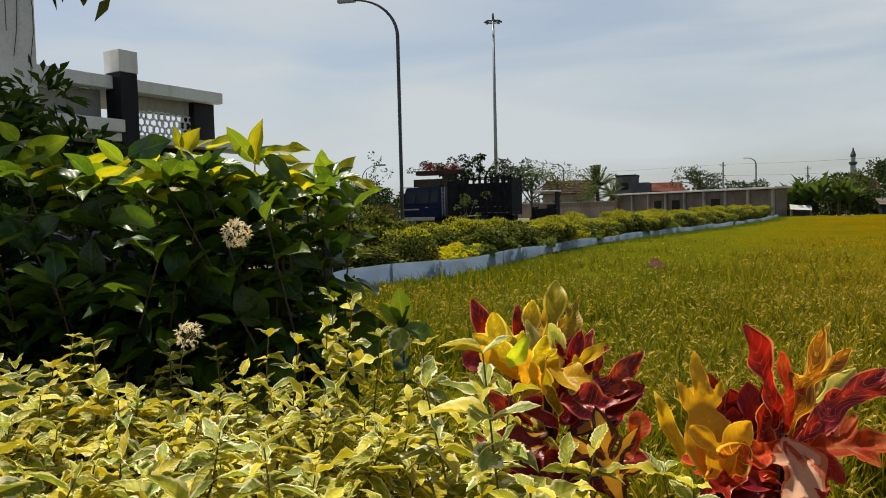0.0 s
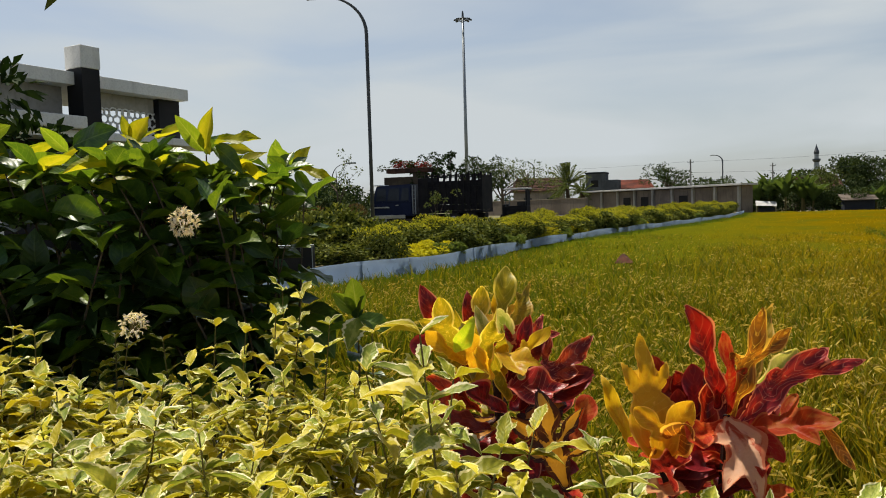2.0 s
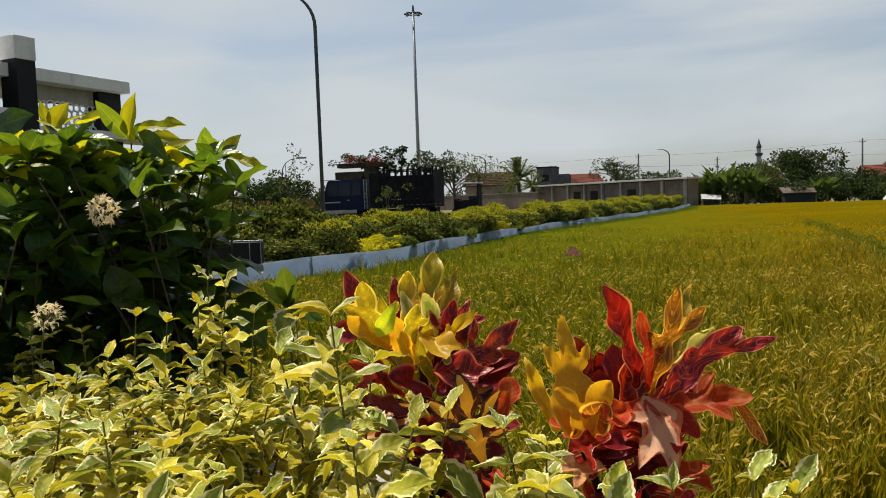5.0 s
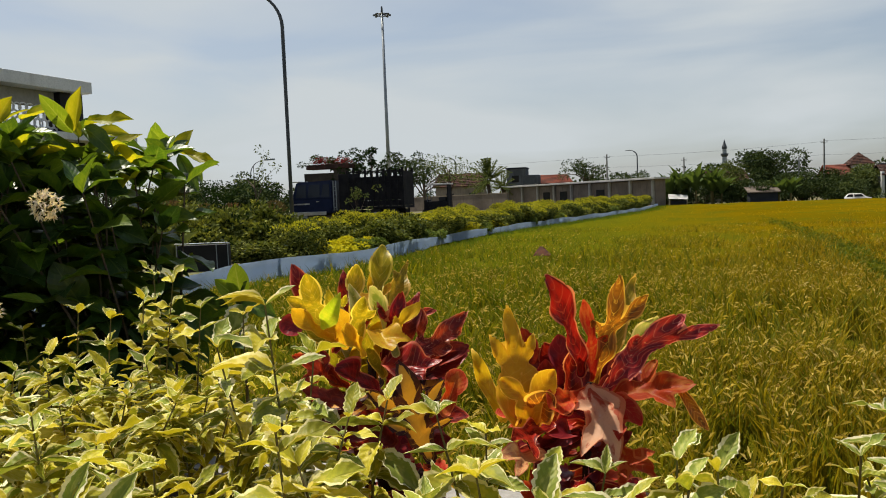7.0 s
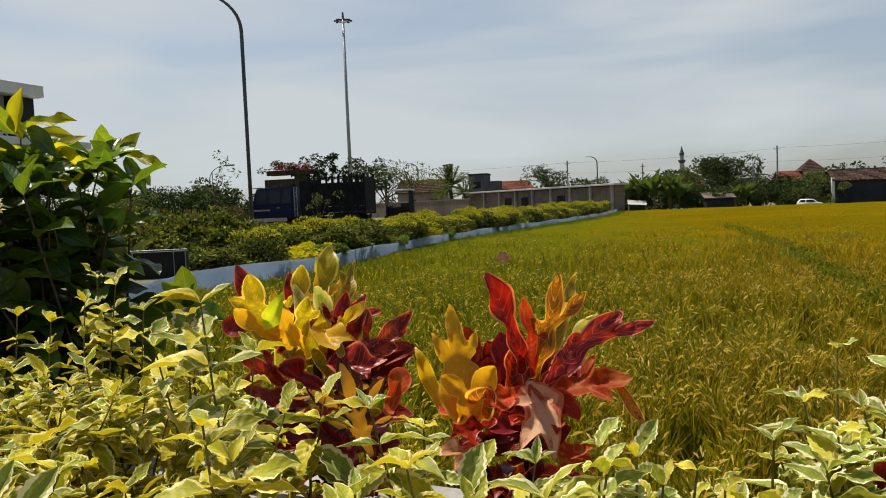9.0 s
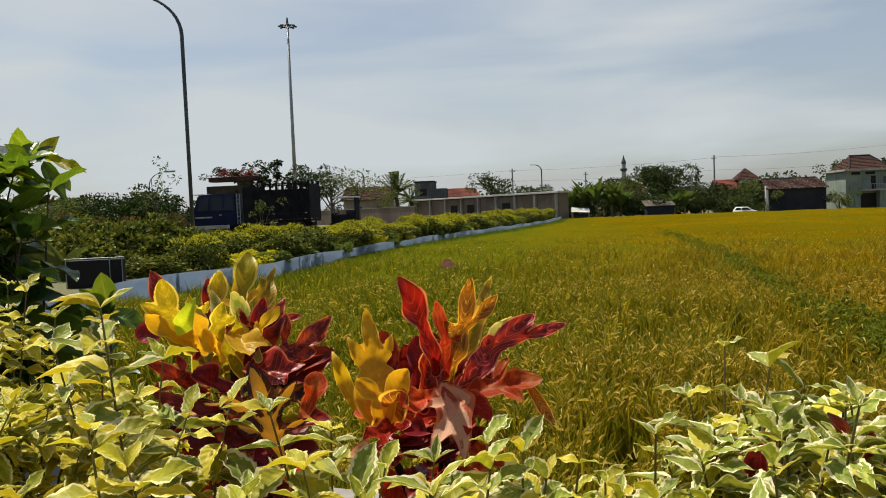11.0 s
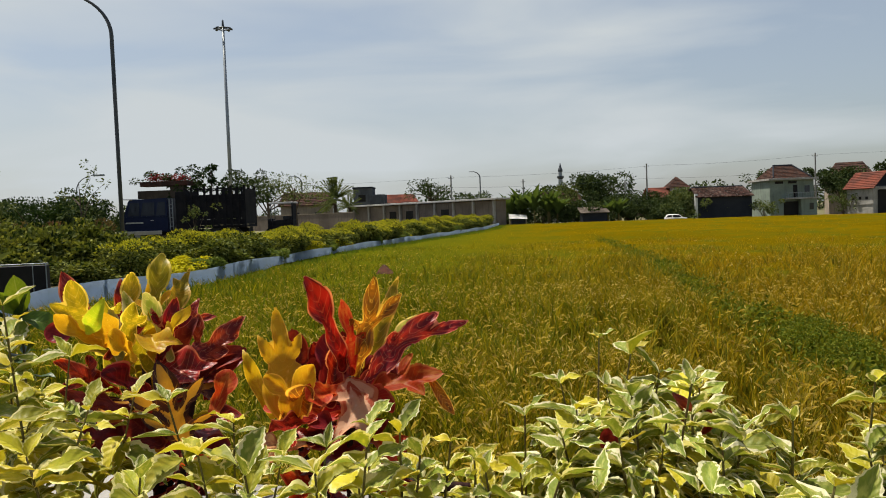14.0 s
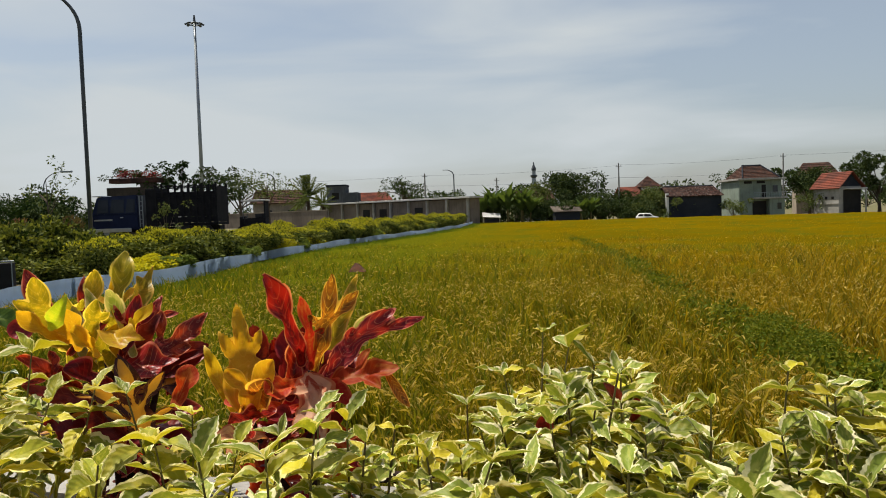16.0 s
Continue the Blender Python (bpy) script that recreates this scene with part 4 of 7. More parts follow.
part("trim_strip", boxed(0.25, -1.085, 1.38, 1.4, -1.055, 1.48), CHROME, truck)
part("mirror", boxed(0.1, -1.34, 2.1, 0.23, -1.2, 2.55, bevel=0.02), TRUCK_WOOD, truck)
part("mirror_arm", tube(bmesh.new(), [(0.2, -1.0, 2.5), (0.17, -1.26, 2.45)], [0.015, 0.015], 6), STEEL_DARK, truck)
part("roof_visor", boxed(0.1, -0.95, 3.02, 0.7, 0.95, 3.09, bevel=0.02), CHROME, truck)
part("door_handle", boxed(1.9, -1.085, 1.55, 2.1, -1.053, 1.6), CHROME, truck)
part("chassis", boxed(0.3, -0.45, 0.55, 8.1, 0.45, 0.85), TRUCK_WOOD, truck)
for x in (3.16, 3.36):
    part("ladder_rail", boxed(x, -1.12, 0.9, x + 0.05, -1.06, 3.0), STEEL_GREY, truck)
for i in range(6):
    part("ladder_rung", boxed(3.21, -1.10, 1.1 + 0.3 * i, 3.36, -1.07, 1.14 + 0.3 * i), STEEL_GREY, truck)
part("headboard", boxed(3.62, -1.19, 0.95, 4.19, 1.12, 3.45, bevel=0.02), TRUCK_WOOD, truck)
part("bed_floor", boxed(4.2, -1.2, 0.9, 8.2, 1.2, 1.08), TRUCK_WOOD, truck)
for side in (-1.2, 1.14):
    for i in range(5):
        z = 1.1 + i * 0.42
        part("bed_board", boxed(4.2, side, z, 8.2, side + 0.06, z + 0.39), TRUCK_WOOD, truck)
    for i in range(10):
        x = 4.22 + i * 0.43
        part("stake", boxed(x, side - 0.07, 1.0, x + 0.12, side - 0.003, 3.66 + 0.08 * (i % 2)), TRUCK_WOOD, truck)
    part("top_rail", boxed(4.2, side - 0.002, 3.50, 8.2, side + 0.05, 3.58), TRUCK_WOOD, truck)
for x in (4.2, 8.14):
    part("end_board", boxed(x, -1.13, 1.1, x + 0.06, 1.13, 3.5), TRUCK_WOOD, truck)
for x in (1.0, 6.1, 7.3):
    for yy in (-1.05, 0.8):
        bm = bmesh.new()
        bmesh.ops.create_cone(bm, cap_ends=True, segments=20, radius1=0.48, radius2=0.48, depth=0.28)
        bmesh.ops.transform(bm, matrix=pose(x, yy + 0.12, 0.48, 90), verts=bm.verts)
        bmesh.ops.bevel(bm, geom=[e for e in bm.edges if len(e.link_faces) == 2 and e.calc_face_angle(0) > 1], offset=0.04, segments=2, affect="EDGES")
        wheel = part("wheel", bm, RUBBER, truck)
        bm = bmesh.new()
        bmesh.ops.create_cone(bm, cap_ends=True, segments=14, radius1=0.24, radius2=0.2, depth=0.30)
        bmesh.ops.transform(bm, matrix=pose(x, yy + 0.12, 0.48, 90), verts=bm.verts)
        part("rim", bm, STEEL_GREY, wheel)

# portal with flowers behind the truck
portal = thing("flower_portal", pose(-3.0, 61.0, 0.95, 0, 0, -21), "beige gate post and beam with red bougainvillea on top", "gate")
part("post", boxed(2.5, -0.4, 0, 3.5, 0.4, 4.3, bevel=0.03), POST_BROWN, portal)
part("wall", boxed(-0.1, -0.1, 0, 2.495, 0.3, 4.0), POST_BROWN, portal)
part("beam", boxed(0.3, -0.6, 4.3, 3.9, 0.6, 4.65, bevel=0.03), TILE_OLD, portal)
g = np.random.default_rng(5)
c = np.stack([g.uniform(1.0, 3.6, 12), g.uniform(-0.4, 0.4, 12), g.uniform(4.75, 5.1, 12)], -1)
p, o = blob_points(g, 600, c, [0.35] * 12, (1.3, 1, 0.7), 0.3)
tagged(adopt(new("blossom", leaf_quads("blossom", g, p, o, 0.13, 0.11, FLOWER_RED)), portal), "red bougainvillea blossom")
bpy.data.objects["blossom"].matrix_parent_inverse = Matrix()
c = np.stack([g.uniform(-0.6, 4.0, 12), g.uniform(-0.4, 0.4, 12), g.uniform(4.7, 5.3, 12)], -1)
p, o = blob_points(g, 700, c, [0.3] * 12, (1.3, 1, 0.6), 0.3)
new("greenery", leaf_quads("greenery", g, p, o, 0.16, 0.09, TREE_LEAF)).parent = portal

# small three-wheeled van
cart = thing("motor_cart", pose(6.55, 59.2, 1.252, 0, 0, -21), "small dark three-wheeled motor cart with a pale canopy", "vehicle")
part("body", boxed(0.1, -0.6, 0.35, 1.7, 0.6, 1.15, bevel=0.06), TRUCK_WOOD, cart)
part("nose", boxed(-0.35, -0.35, 0.4, 0.1, 0.35, 1.3, bevel=0.08), TRUCK_WOOD, cart)
part("back_panel", boxed(1.62, -0.58, 1.15, 1.7, 0.58, 2.4), TRUCK_WOOD, cart)
part("seat", boxed(0.9, -0.5, 1.15, 1.5, 0.5, 1.45, bevel=0.05), RUBBER, cart)
part("canopy", boxed(-0.1, -0.66, 2.4, 1.85, 0.66, 2.52, bevel=0.03), ROOF_PALE, cart)
for x in (0.0, 1.6):
    for yy in (-0.58, 0.54):
        part("canopy_post", boxed(x, yy, 1.1, x + 0.05, yy + 0.05, 2.4), STEEL_DARK, cart)
for x, yy in ((-0.3, -0.06), (1.4, -0.62), (1.4, 0.5)):
    bm = bmesh.new()
    bmesh.ops.create_cone(bm, cap_ends=True, segments=16, radius1=0.28, radius2=0.28, depth=0.13)
    bmesh.ops.transform(bm, matrix=pose(x, yy + 0.06, 0.28, 90), verts=bm.verts)
    part("wheel", bm, RUBBER, cart)

# black screen with a pale rail by the fence, brown field shelter
screen = thing("drain_screen", pose(-3.92, 18.75, 0.86, 0, 0, -6), "black sheet screen with a pale rail beside the fence", "screen")
part("panel", boxed(0, 0, -0.1, 1.22, 0.25, 0.72, bevel=0.01), BLACK_CLAD, screen)
part("rail", tube(bmesh.new(), [(-0.05, -0.03, 0.76), (1.27, -0.03, 0.76)], [0.013, 0.013], 8), STEEL_GREY, screen)
for x in (0.0, 0.95, 1.22):
    part("post", tube(bmesh.new(), [(x, -0.03, -0.1), (x, -0.03, 0.77)], [0.012, 0.012], 8), STEEL_GREY, screen)
tent = thing("field_shelter", pose(5.72, 21.4, 0.0, 0, 0, -20), "small brown tarp tent standing in the rice", "tent")
bm = bmesh.new()
vs = [bm.verts.new(p) for p in ((-0.26, -0.22, 0.72), (0.24, -0.24, 0.72), (0.24, 0.2, 0.72), (-0.22, 0.22, 0.72), (-0.05, -0.02, 0.98), (0.06, 0.05, 0.95))]
for f in ((0, 1, 4), (1, 2, 5, 4), (2, 3, 5), (3, 0, 4, 5)):
    bm.faces.new([vs[i] for i in f])
bmesh.ops.subdivide_edges(bm, edges=bm.edges[:], cuts=3, use_grid_fill=True)
for v in bm.verts:
    v.co += Vector((noise.noise(v.co * 7), noise.noise(v.co * 7 + Vector((9, 0, 0))), 0)) * 0.03
bmesh.ops.solidify(bm, geom=bm.faces[:], thickness=0.01)
part("cover", bm, BROWN_TARP, tent)
part("pole", tube(bmesh.new(), [(0, 0, -0.05), (0, 0.01, 0.97)], [0.02, 0.015], 6), BAMBOO, tent)


# ---- far buildings ----
def house_box(root, name, x0, y0, z0, x1, y1, z1, mat, t=0.2):
    """Four walls with thickness, in one ring, open above."""
    bm = bmesh.new()
    o = [(x0, y0), (x1, y0), (x1, y1), (x0, y1)]
    n = [(x0 + t, y0 + t), (x1 - t, y0 + t), (x1 - t, y1 - t), (x0 + t, y1 - t)]
    rings = [[bm.verts.new((*p, z)) for p in q] for q, z in ((o, z0), (o, z1), (n, z1), (n, z0))]
    for a, c in zip(rings, rings[1:] + rings[:1]):
        for i in range(4):
            j = (i + 1) % 4
            bm.faces.new((a[i], a[j], c[j], c[i]))
    return part(name, bm, mat, root)


def slab(bm, corners, t):
    vs = [bm.verts.new(p) for p in corners]
    f = bm.faces.new(vs)
    bmesh.ops.solidify(bm, geom=[f], thickness=t)
    return bm


def roof_courses(root, corners, mat, rows, name="roof"):
    """A pitched roof plane with a step at each course, from its lower edge (first two corners) up."""
    a, b, c, d = (Vector(p) for p in corners)
    bm = bmesh.new()
    n = (b - a).cross(d - a).normalized()
    if n.z < 0:
        n = -n
    prof = []
    for i in range(rows):
        prof += [(i / rows, 0.09), ((i + 1) / rows, 0.03)]
    prof += [(1.0, -0.03), (0.0, -0.03)]
    left = [bm.verts.new(a.lerp(d, f) + n * h) for f, h in prof]
    right = [bm.verts.new(b.lerp(c, f) + n * h) for f, h in prof]
    for i in range(len(prof)):
        j = (i + 1) % len(prof)
        bm.faces.new((left[i], right[i], right[j], left[j]))
    bm.faces.new(left[::-1])
    bm.faces.new(right)
    return part(name, bm, mat, root)


# long low shed beyond the hedge
shed = thing("long_shed", pose(36.3, 84.9, 0, 0, 0, 114.1), "long low grey shed with a pale flat roof", "shed")
part("back_wall", boxed(0.3, -1.5, 0, 30, -1.3, 3.95), WALL_GREY, shed)
part("wall", boxed(0.3, 0.0, 0, 30, 0.2, 3.85), WALL_GREY, shed)
part("end_wall", boxed(0.1, -1.5, 0, 0.298, 0.2, 3.95), WALL_GREY, shed)
part("roof", boxed(-0.4, -1.8, 3.95, 30.4, 0.8, 4.17, bevel=0.02), ROOF_PALE, shed)
for i in range(9):
    part("column", boxed(0.2 + i * 3.6, 0.22, 0, 0.5 + i * 3.6, 0.5, 3.95), LIME_WASH, shed)
# no holes in the wall: the unlit depth is only panel colour
for i in (2, 4, 5):
    part("opening", boxed(1.4 + i * 3.6, 0.205, 1.2, 2.9 + i * 3.6, 0.23, 3.0), DARK_VOID, shed)
wall2 = thing("garden_wall", pose(20.0, 92.0, 0.9, 0, 0, 114), "brown boundary wall beyond the hedge", "wall")
part("wall", boxed(0, 0, 0, 26, 0.2, 2.1), WALL_GREY, wall2)
part("coping", boxed(-0.05, -0.05, 2.1, 26.05, 0.25, 2.2), BEIGE, wall2)

# dark-walled house
h = thing("dark_house", pose(67.1, 87.2, 0, 0, 0, -20.4), "low house with a charcoal wall and old tile roof", "house")
house_box(h, "wall", 0, 0, 0, 7.4, 6, 3.5, CHARCOAL)
part("gable_post", boxed(-0.35, -0.1, 0, -0.01, 0.3, 3.9), WHITE_PAINT, h)
roof_courses(h, [(-0.4, -0.5, 3.4), (7.6, -0.5, 3.4), (7.3, 3, 4.8), (0.0, 3, 4.8)], TILE_WORN, 9)
roof_courses(h, [(-0.4, 6.5, 3.4), (7.6, 6.5, 3.4), (7.3, 3, 4.8), (0.0, 3, 4.8)], TILE_WORN, 9)
part("upper_wall", boxed(-0.3, -0.02, 3.35, 7.5, 0.15, 3.62), TILE_WORN, h)
ridge_r = random.Random(14)
part("ridge", tube(bmesh.new(), [(0.0 + 0.61 * i, 3, 4.84 + ridge_r.uniform(-0.06, 0.08)) for i in range(13)], [ridge_r.uniform(0.09, 0.16) for _ in range(13)], 6), CHARCOAL, h)

# two-storey pale green house
h = thing("two_storey_house", pose(78.2, 85.1, 0, 0, 0, -20.4) @ Matrix.Diagonal((0.70, 1, 1, 1)), "pale green two-storey house with balcony and tile roof", "house")
house_box(h, "wall", 0, 1.2, 0, 8.7, 8, 5.45, PALE_GREEN)
part("side_wing", boxed(5.6, 0.2, 0, 8.7, 1.19, 2.7), PALE_GREEN, h)
part("balcony", boxed(2.3, -0.1, 2.72, 9.1, 1.19, 2.95, bevel=0.02), LIME_WASH, h)
for i in range(14):
    part("baluster", boxed(2.4 + i * 0.5, -0.06, 2.95, 2.44 + i * 0.5, -0.02, 3.6), STEEL_GREY, h)
part("handrail", boxed(2.35, -0.08, 3.6, 9.05, 0.0, 3.66), STEEL_GREY, h)
part("door", boxed(4.6, 1.14, 2.96, 5.45, 1.19, 4.75), DARK_VOID, h)
part("window", boxed(6.9, 1.15, 3.6, 7.9, 1.19, 4.6), GLASS, h)
# shaded recess of the lower storey, as a flat near-black panel
part("garage", boxed(2.7, 1.12, 0, 5.5, 1.19, 2.4), DARK_VOID, h)
part("window", boxed(7.2, 0.14, 1.2, 8.0, 0.19, 2.1), GLASS, h)
part("eaves_slab", boxed(-0.6, 0.5, 5.45, 9.3, 8.6, 5.72, bevel=0.02), LIME_WASH, h)
part("vent", boxed(1.0, 1.16, 4.95, 2.6, 1.19, 5.3), DARK_VOID, h)
part("vent", boxed(3.6, 1.16, 4.95, 5.3, 1.19, 5.3), DARK_VOID, h)
roof_courses(h, [(0.6, 1.0, 5.7), (8.2, 1.0, 5.7), (6.4, 4.5, 7.6), (2.6, 4.5, 7.6)], TILE_OLD, 9)
roof_courses(h, [(0.6, 8.0, 5.7), (8.2, 8.0, 5.7), (6.4, 4.5, 7.6), (2.6, 4.5, 7.6)], TILE_OLD, 9)
roof_courses(h, [(0.6, 8.0, 5.7), (0.6, 1.0, 5.7), (2.6, 4.4, 7.6), (2.6, 4.6, 7.6)], TILE_OLD, 9)
roof_courses(h, [(8.2, 1.0, 5.7), (8.2, 8.0, 5.7), (6.4, 4.6, 7.6), (6.4, 4.4, 7.6)], TILE_OLD, 9)
for ends in (((2.5, 4.5, 7.68), (6.5, 4.5, 7.68)), ((0.55, 0.95, 5.8), (2.6, 4.5, 7.68)), ((8.25, 0.95, 5.8), (6.4, 4.5, 7.68))):
    part("ridge", tube(bmesh.new(), ends, [0.14, 0.14], 6), CHARCOAL, h)

# red-roofed gabled house
h = thing("red_roof_house", pose(90.6, 79.9, 0, 0, 0, -3.5) @ Matrix.Diagonal((0.86, 0.9, 1, 1)), "white house with an orange-red tile gable roof", "house")
house_box(h, "wall", 0, 0, 0, 4.6, 5.2, 4.1, LIME_WASH)
bm = bmesh.new()
for yy in (0.0, 5.0):
    vs = [bm.verts.new(p) for p in ((0, yy, 4.1), (4.6, yy, 4.1), (2.3, yy, 6.1), (0, yy + 0.2, 4.1), (4.6, yy + 0.2, 4.1), (2.3, yy + 0.2, 6.1))]
    for f in ((0, 1, 2), (5, 4, 3), (0, 3, 4, 1), (1, 4, 5, 2), (2, 5, 3, 0)):
        bm.faces.new([vs[i] for i in f])
# charcoal gable and near-black front panel: the shaded end put into colour
part("gable", bm, CHARCOAL, h)
part("front", boxed(0.9, -0.06, 0, 4.5, -0.005, 3.6), DARK_VOID, h)
part("porch_roof", boxed(1.2, -1.0, 3.7, 4.9, 0, 3.85), ROOF_PALE, h)
part("porch_post", boxed(4.6, -0.95, 0, 4.75, -0.8, 3.7), LIME_WASH, h)
roof_courses(h, [(-0.5, 5.6, 3.8), (-0.5, -0.6, 3.8), (2.3, -0.6, 6.2), (2.3, 5.6, 6.2)], TILE_RED, 10)
roof_courses(h, [(5.1, -0.6, 3.8), (5.1, 5.6, 3.8), (2.3, 5.6, 6.2), (2.3, -0.6, 6.2)], TILE_RED, 10)
for i in range(3):
    part("vent", boxed(-0.03, 1.0 + i * 1.3, 2.3, -0.005, 1.5 + i * 1.3, 2.7), DARK_VOID, h)
part("ledge", boxed(-0.12, 0, 1.6, -0.002, 5.2, 1.72), CONCRETE, h)


def simple_house(m, w, d, eaves, ridge, wall, roof, label, hip=0.0):
    h = thing("village_house", m, label, "house", "far village houses")
    house_box(h, "wall", 0, 0, 0, w, d, eaves, wall)
    o = 0.5
    roof_courses(h, [(-o, -o, eaves - 0.1), (w + o, -o, eaves - 0.1), (w + o - hip, d / 2, ridge), (-o + hip, d / 2, ridge)], roof, 8)
    roof_courses(h, [(-o, d + o, eaves - 0.1), (w + o, d + o, eaves - 0.1), (w + o - hip, d / 2, ridge), (-o + hip, d / 2, ridge)], roof, 8)
    for x in ([-o, w + o] if hip else []):
        e = x + hip if x < 0 else x - hip
        roof_courses(h, [(x, -o, eaves - 0.1), (x, d + o, eaves - 0.1), (e, d / 2 + 0.05, ridge), (e, d / 2 - 0.05, ridge)], roof, 8)
    part("window", boxed(w * 0.2, -0.03, eaves * 0.4, w * 0.35, -0.005, eaves * 0.75), GLASS, h)
    part("window", boxed(w * 0.65, -0.03, eaves * 0.4, w * 0.8, -0.005, eaves * 0.75), GLASS, h)
    part("door", boxed(w * 0.46, -0.03, 0, w * 0.54, -0.005, 2.1), DARK_VOID, h)
    return h


simple_house(pose(33.0, 138.0, 0, 0, 0, -15), 8.5, 7, 4.9, 6.5, BEIGE, TILE_RED, "far low house with an orange tile roof", 1.0)
simple_house(pose(67.0, 136.0, 0, 0, 0, -25), 8.0, 7, 3.8, 6.2, BEIGE, TILE_OLD, "far low house with a brown tile roof", 1.0)
simple_house(pose(76.5, 111.5, 0, 0, 0, -22), 6.5, 7, 4.0, 5.7, BEIGE, TILE_RED, "far low house with an orange tile roof")
simple_house(pose(80.2, 111.5, 0, 0, 0, -22), 2.8, 4, 5.6, 7.5, WHITE_PAINT, TILE_OLD, "far house with a dark pointed roof", 1.9)
simple_house(pose(103.5, 100.0, 0, 0, 0, -40), 7.0, 7, 5.6, 8.8, BEIGE, TILE_OLD, "tall far house with a dark tile roof", 2.0)
simple_house(pose(14.0, 118.0, 0, 0, 0, -8), 8.0, 6, 4.6, 6.6, BEIGE, TILE_OLD, "far low house with a brown tile roof", 1.0)
simple_house(pose(99.5, 74.0, 0, 0, 0, -40), 6.0, 6, 3.4, 4.8, BEIGE, TILE_OLD, "far low house with a brown tile roof")

block = thing("concrete_block", pose(28.9, 134.2, 0, 0, 0, -20.4), "far unfinished grey concrete building with a flat roof", "building")
part("wall", boxed(0, 0, 0, 3.4, 5, 7.6), BLOCK_GREY, block)
part("wing", boxed(3.42, 0, 0, 5.6, 5, 6.4), BLOCK_GREY, block)
part("parapet", boxed(-0.15, -0.15, 7.6, 3.5, 5.1, 7.85), CHARCOAL, block)
part("window", boxed(0.9, -0.04, 5.2, 2.2, -0.005, 6.4), DARK_VOID, block)
hut = thing("field_hut", pose(49.8, 88.3, 0, 0, 0, -20.4), "low dark hut with a grey roof by the field", "hut")
house_box(hut, "wall", 0, 0, 0, 3.2, 2.6, 1.9, CHARCOAL)
roof_courses(hut, [(-0.3, -0.4, 1.85), (3.5, -0.4, 1.85), (3.5, 3.0, 2.6), (-0.3, 3.0, 2.6)], WALL_GREY, 5)

car = thing("parked_car", pose(60.9, 86.2, 0, 0, 0, -36) @ Matrix.Diagonal((0.82, 0.9, 0.86, 1)), "small white hatchback parked at the field's edge", "car")
bm = bmesh.new()
side = [(0, 0.35), (3.7, 0.35), (3.72, 0.85), (2.95, 0.98), (2.3, 1.46), (0.5, 1.48), (0.02, 0.98)]
near_, away = ([bm.verts.new((x, y_, z)) for x, z in side] for y_ in (0.0, 1.6))
for i in range(len(side)):
    bm.faces.new((near_[i], near_[i - 1], away[i - 1], away[i]))
bm.faces.new(near_)
bm.faces.new(away[::-1])
bmesh.ops.recalc_face_normals(bm, faces=bm.faces[:])
bmesh.ops.bevel(bm, geom=bm.edges[:], offset=0.07, segments=2, affect="EDGES")
part("body", bm, WHITE_PAINT, car, smooth=True)
for x0, x1, x2, x3 in ((0.32, 1.25, 1.25, 0.6), (1.35, 2.75, 2.28, 1.35)):
    bm = bmesh.new()
    bm.faces.new([bm.verts.new((x, -0.006, z)) for x, z in ((x0, 1.0), (x1, 1.0), (x2, 1.38), (x3, 1.38))])
    bmesh.ops.solidify(bm, geom=bm.faces[:], thickness=0.02)
    part("side_window", bm, CAB_GLASS, car)
for x in (0.7, 3.0):
    for yy in (0.02, 1.4):
        bm = bmesh.new()
        bmesh.ops.create_cone(bm, cap_ends=True, segments=18, radius1=0.3, radius2=0.3, depth=0.2)
        bmesh.ops.transform(bm, matrix=pose(x, yy + 0.08, 0.3, 90), verts=bm.verts)
        part("wheel", bm, RUBBER, car)

minaret = thing("minaret", pose(173.5, 330.0, 0, 0, 0, -25), "slender grey mosque minaret with two galleries", "minaret")
bm = bmesh.new()
tube(bm, [(0, 0, 0), (0, 0, 10), (0, 0, 17)], [1.5, 1.3, 1.1], 12)
part("shaft", bm, STEEL_GREY, minaret)
for z, rr in ((13.5, 1.9), (18.2, 1.7)):
    part("gallery", tube(bmesh.new(), [(0, 0, z - 0.8), (0, 0, z), (0, 0, z + 0.7)], [1.1, rr, rr], 12), STEEL_DARK, minaret)
part("lantern", tube(bmesh.new(), [(0, 0, 17), (0, 0, 21)], [1.0, 0.9], 12), STEEL_GREY, minaret)
part("spire", tube(bmesh.new(), [(0, 0, 21), (0, 0, 22), (0, 0, 23.4), (0, 0, 25.4)], [1.1, 1.15, 0.6, 0.05], 12), STEEL_DARK, minaret)

# power poles and wires
POLES = [(38.7, 108.7, 8.3), (64.8, 95.8, 8.75), (87.7, 87.1, 9.4), (61.8, 96.9, 6.4), (56.0, 120.0, 8.0)]
for x, y, z in POLES:
    p_ = thing("power_pole", pose(x, y, 0, 0, 0, -22), "slim grey concrete power pole", "power pole", "power poles")
    part("pole", tube(bmesh.new(), [(0, 0, 0), (0, 0, z)], [0.15, 0.10], 8), CONCRETE, p_)
    part("crossarm", boxed(-0.42, -0.03, z - 0.5, 0.42, 0.03, z - 0.44), STEEL_DARK, p_)
    for x_ in (-0.38, 0, 0.38):
        part("insulator", tube(bmesh.new(), [(x_, 0, z - 0.4), (x_, 0, z - 0.22)], [0.05, 0.03], 6), WHITE_PAINT, p_)
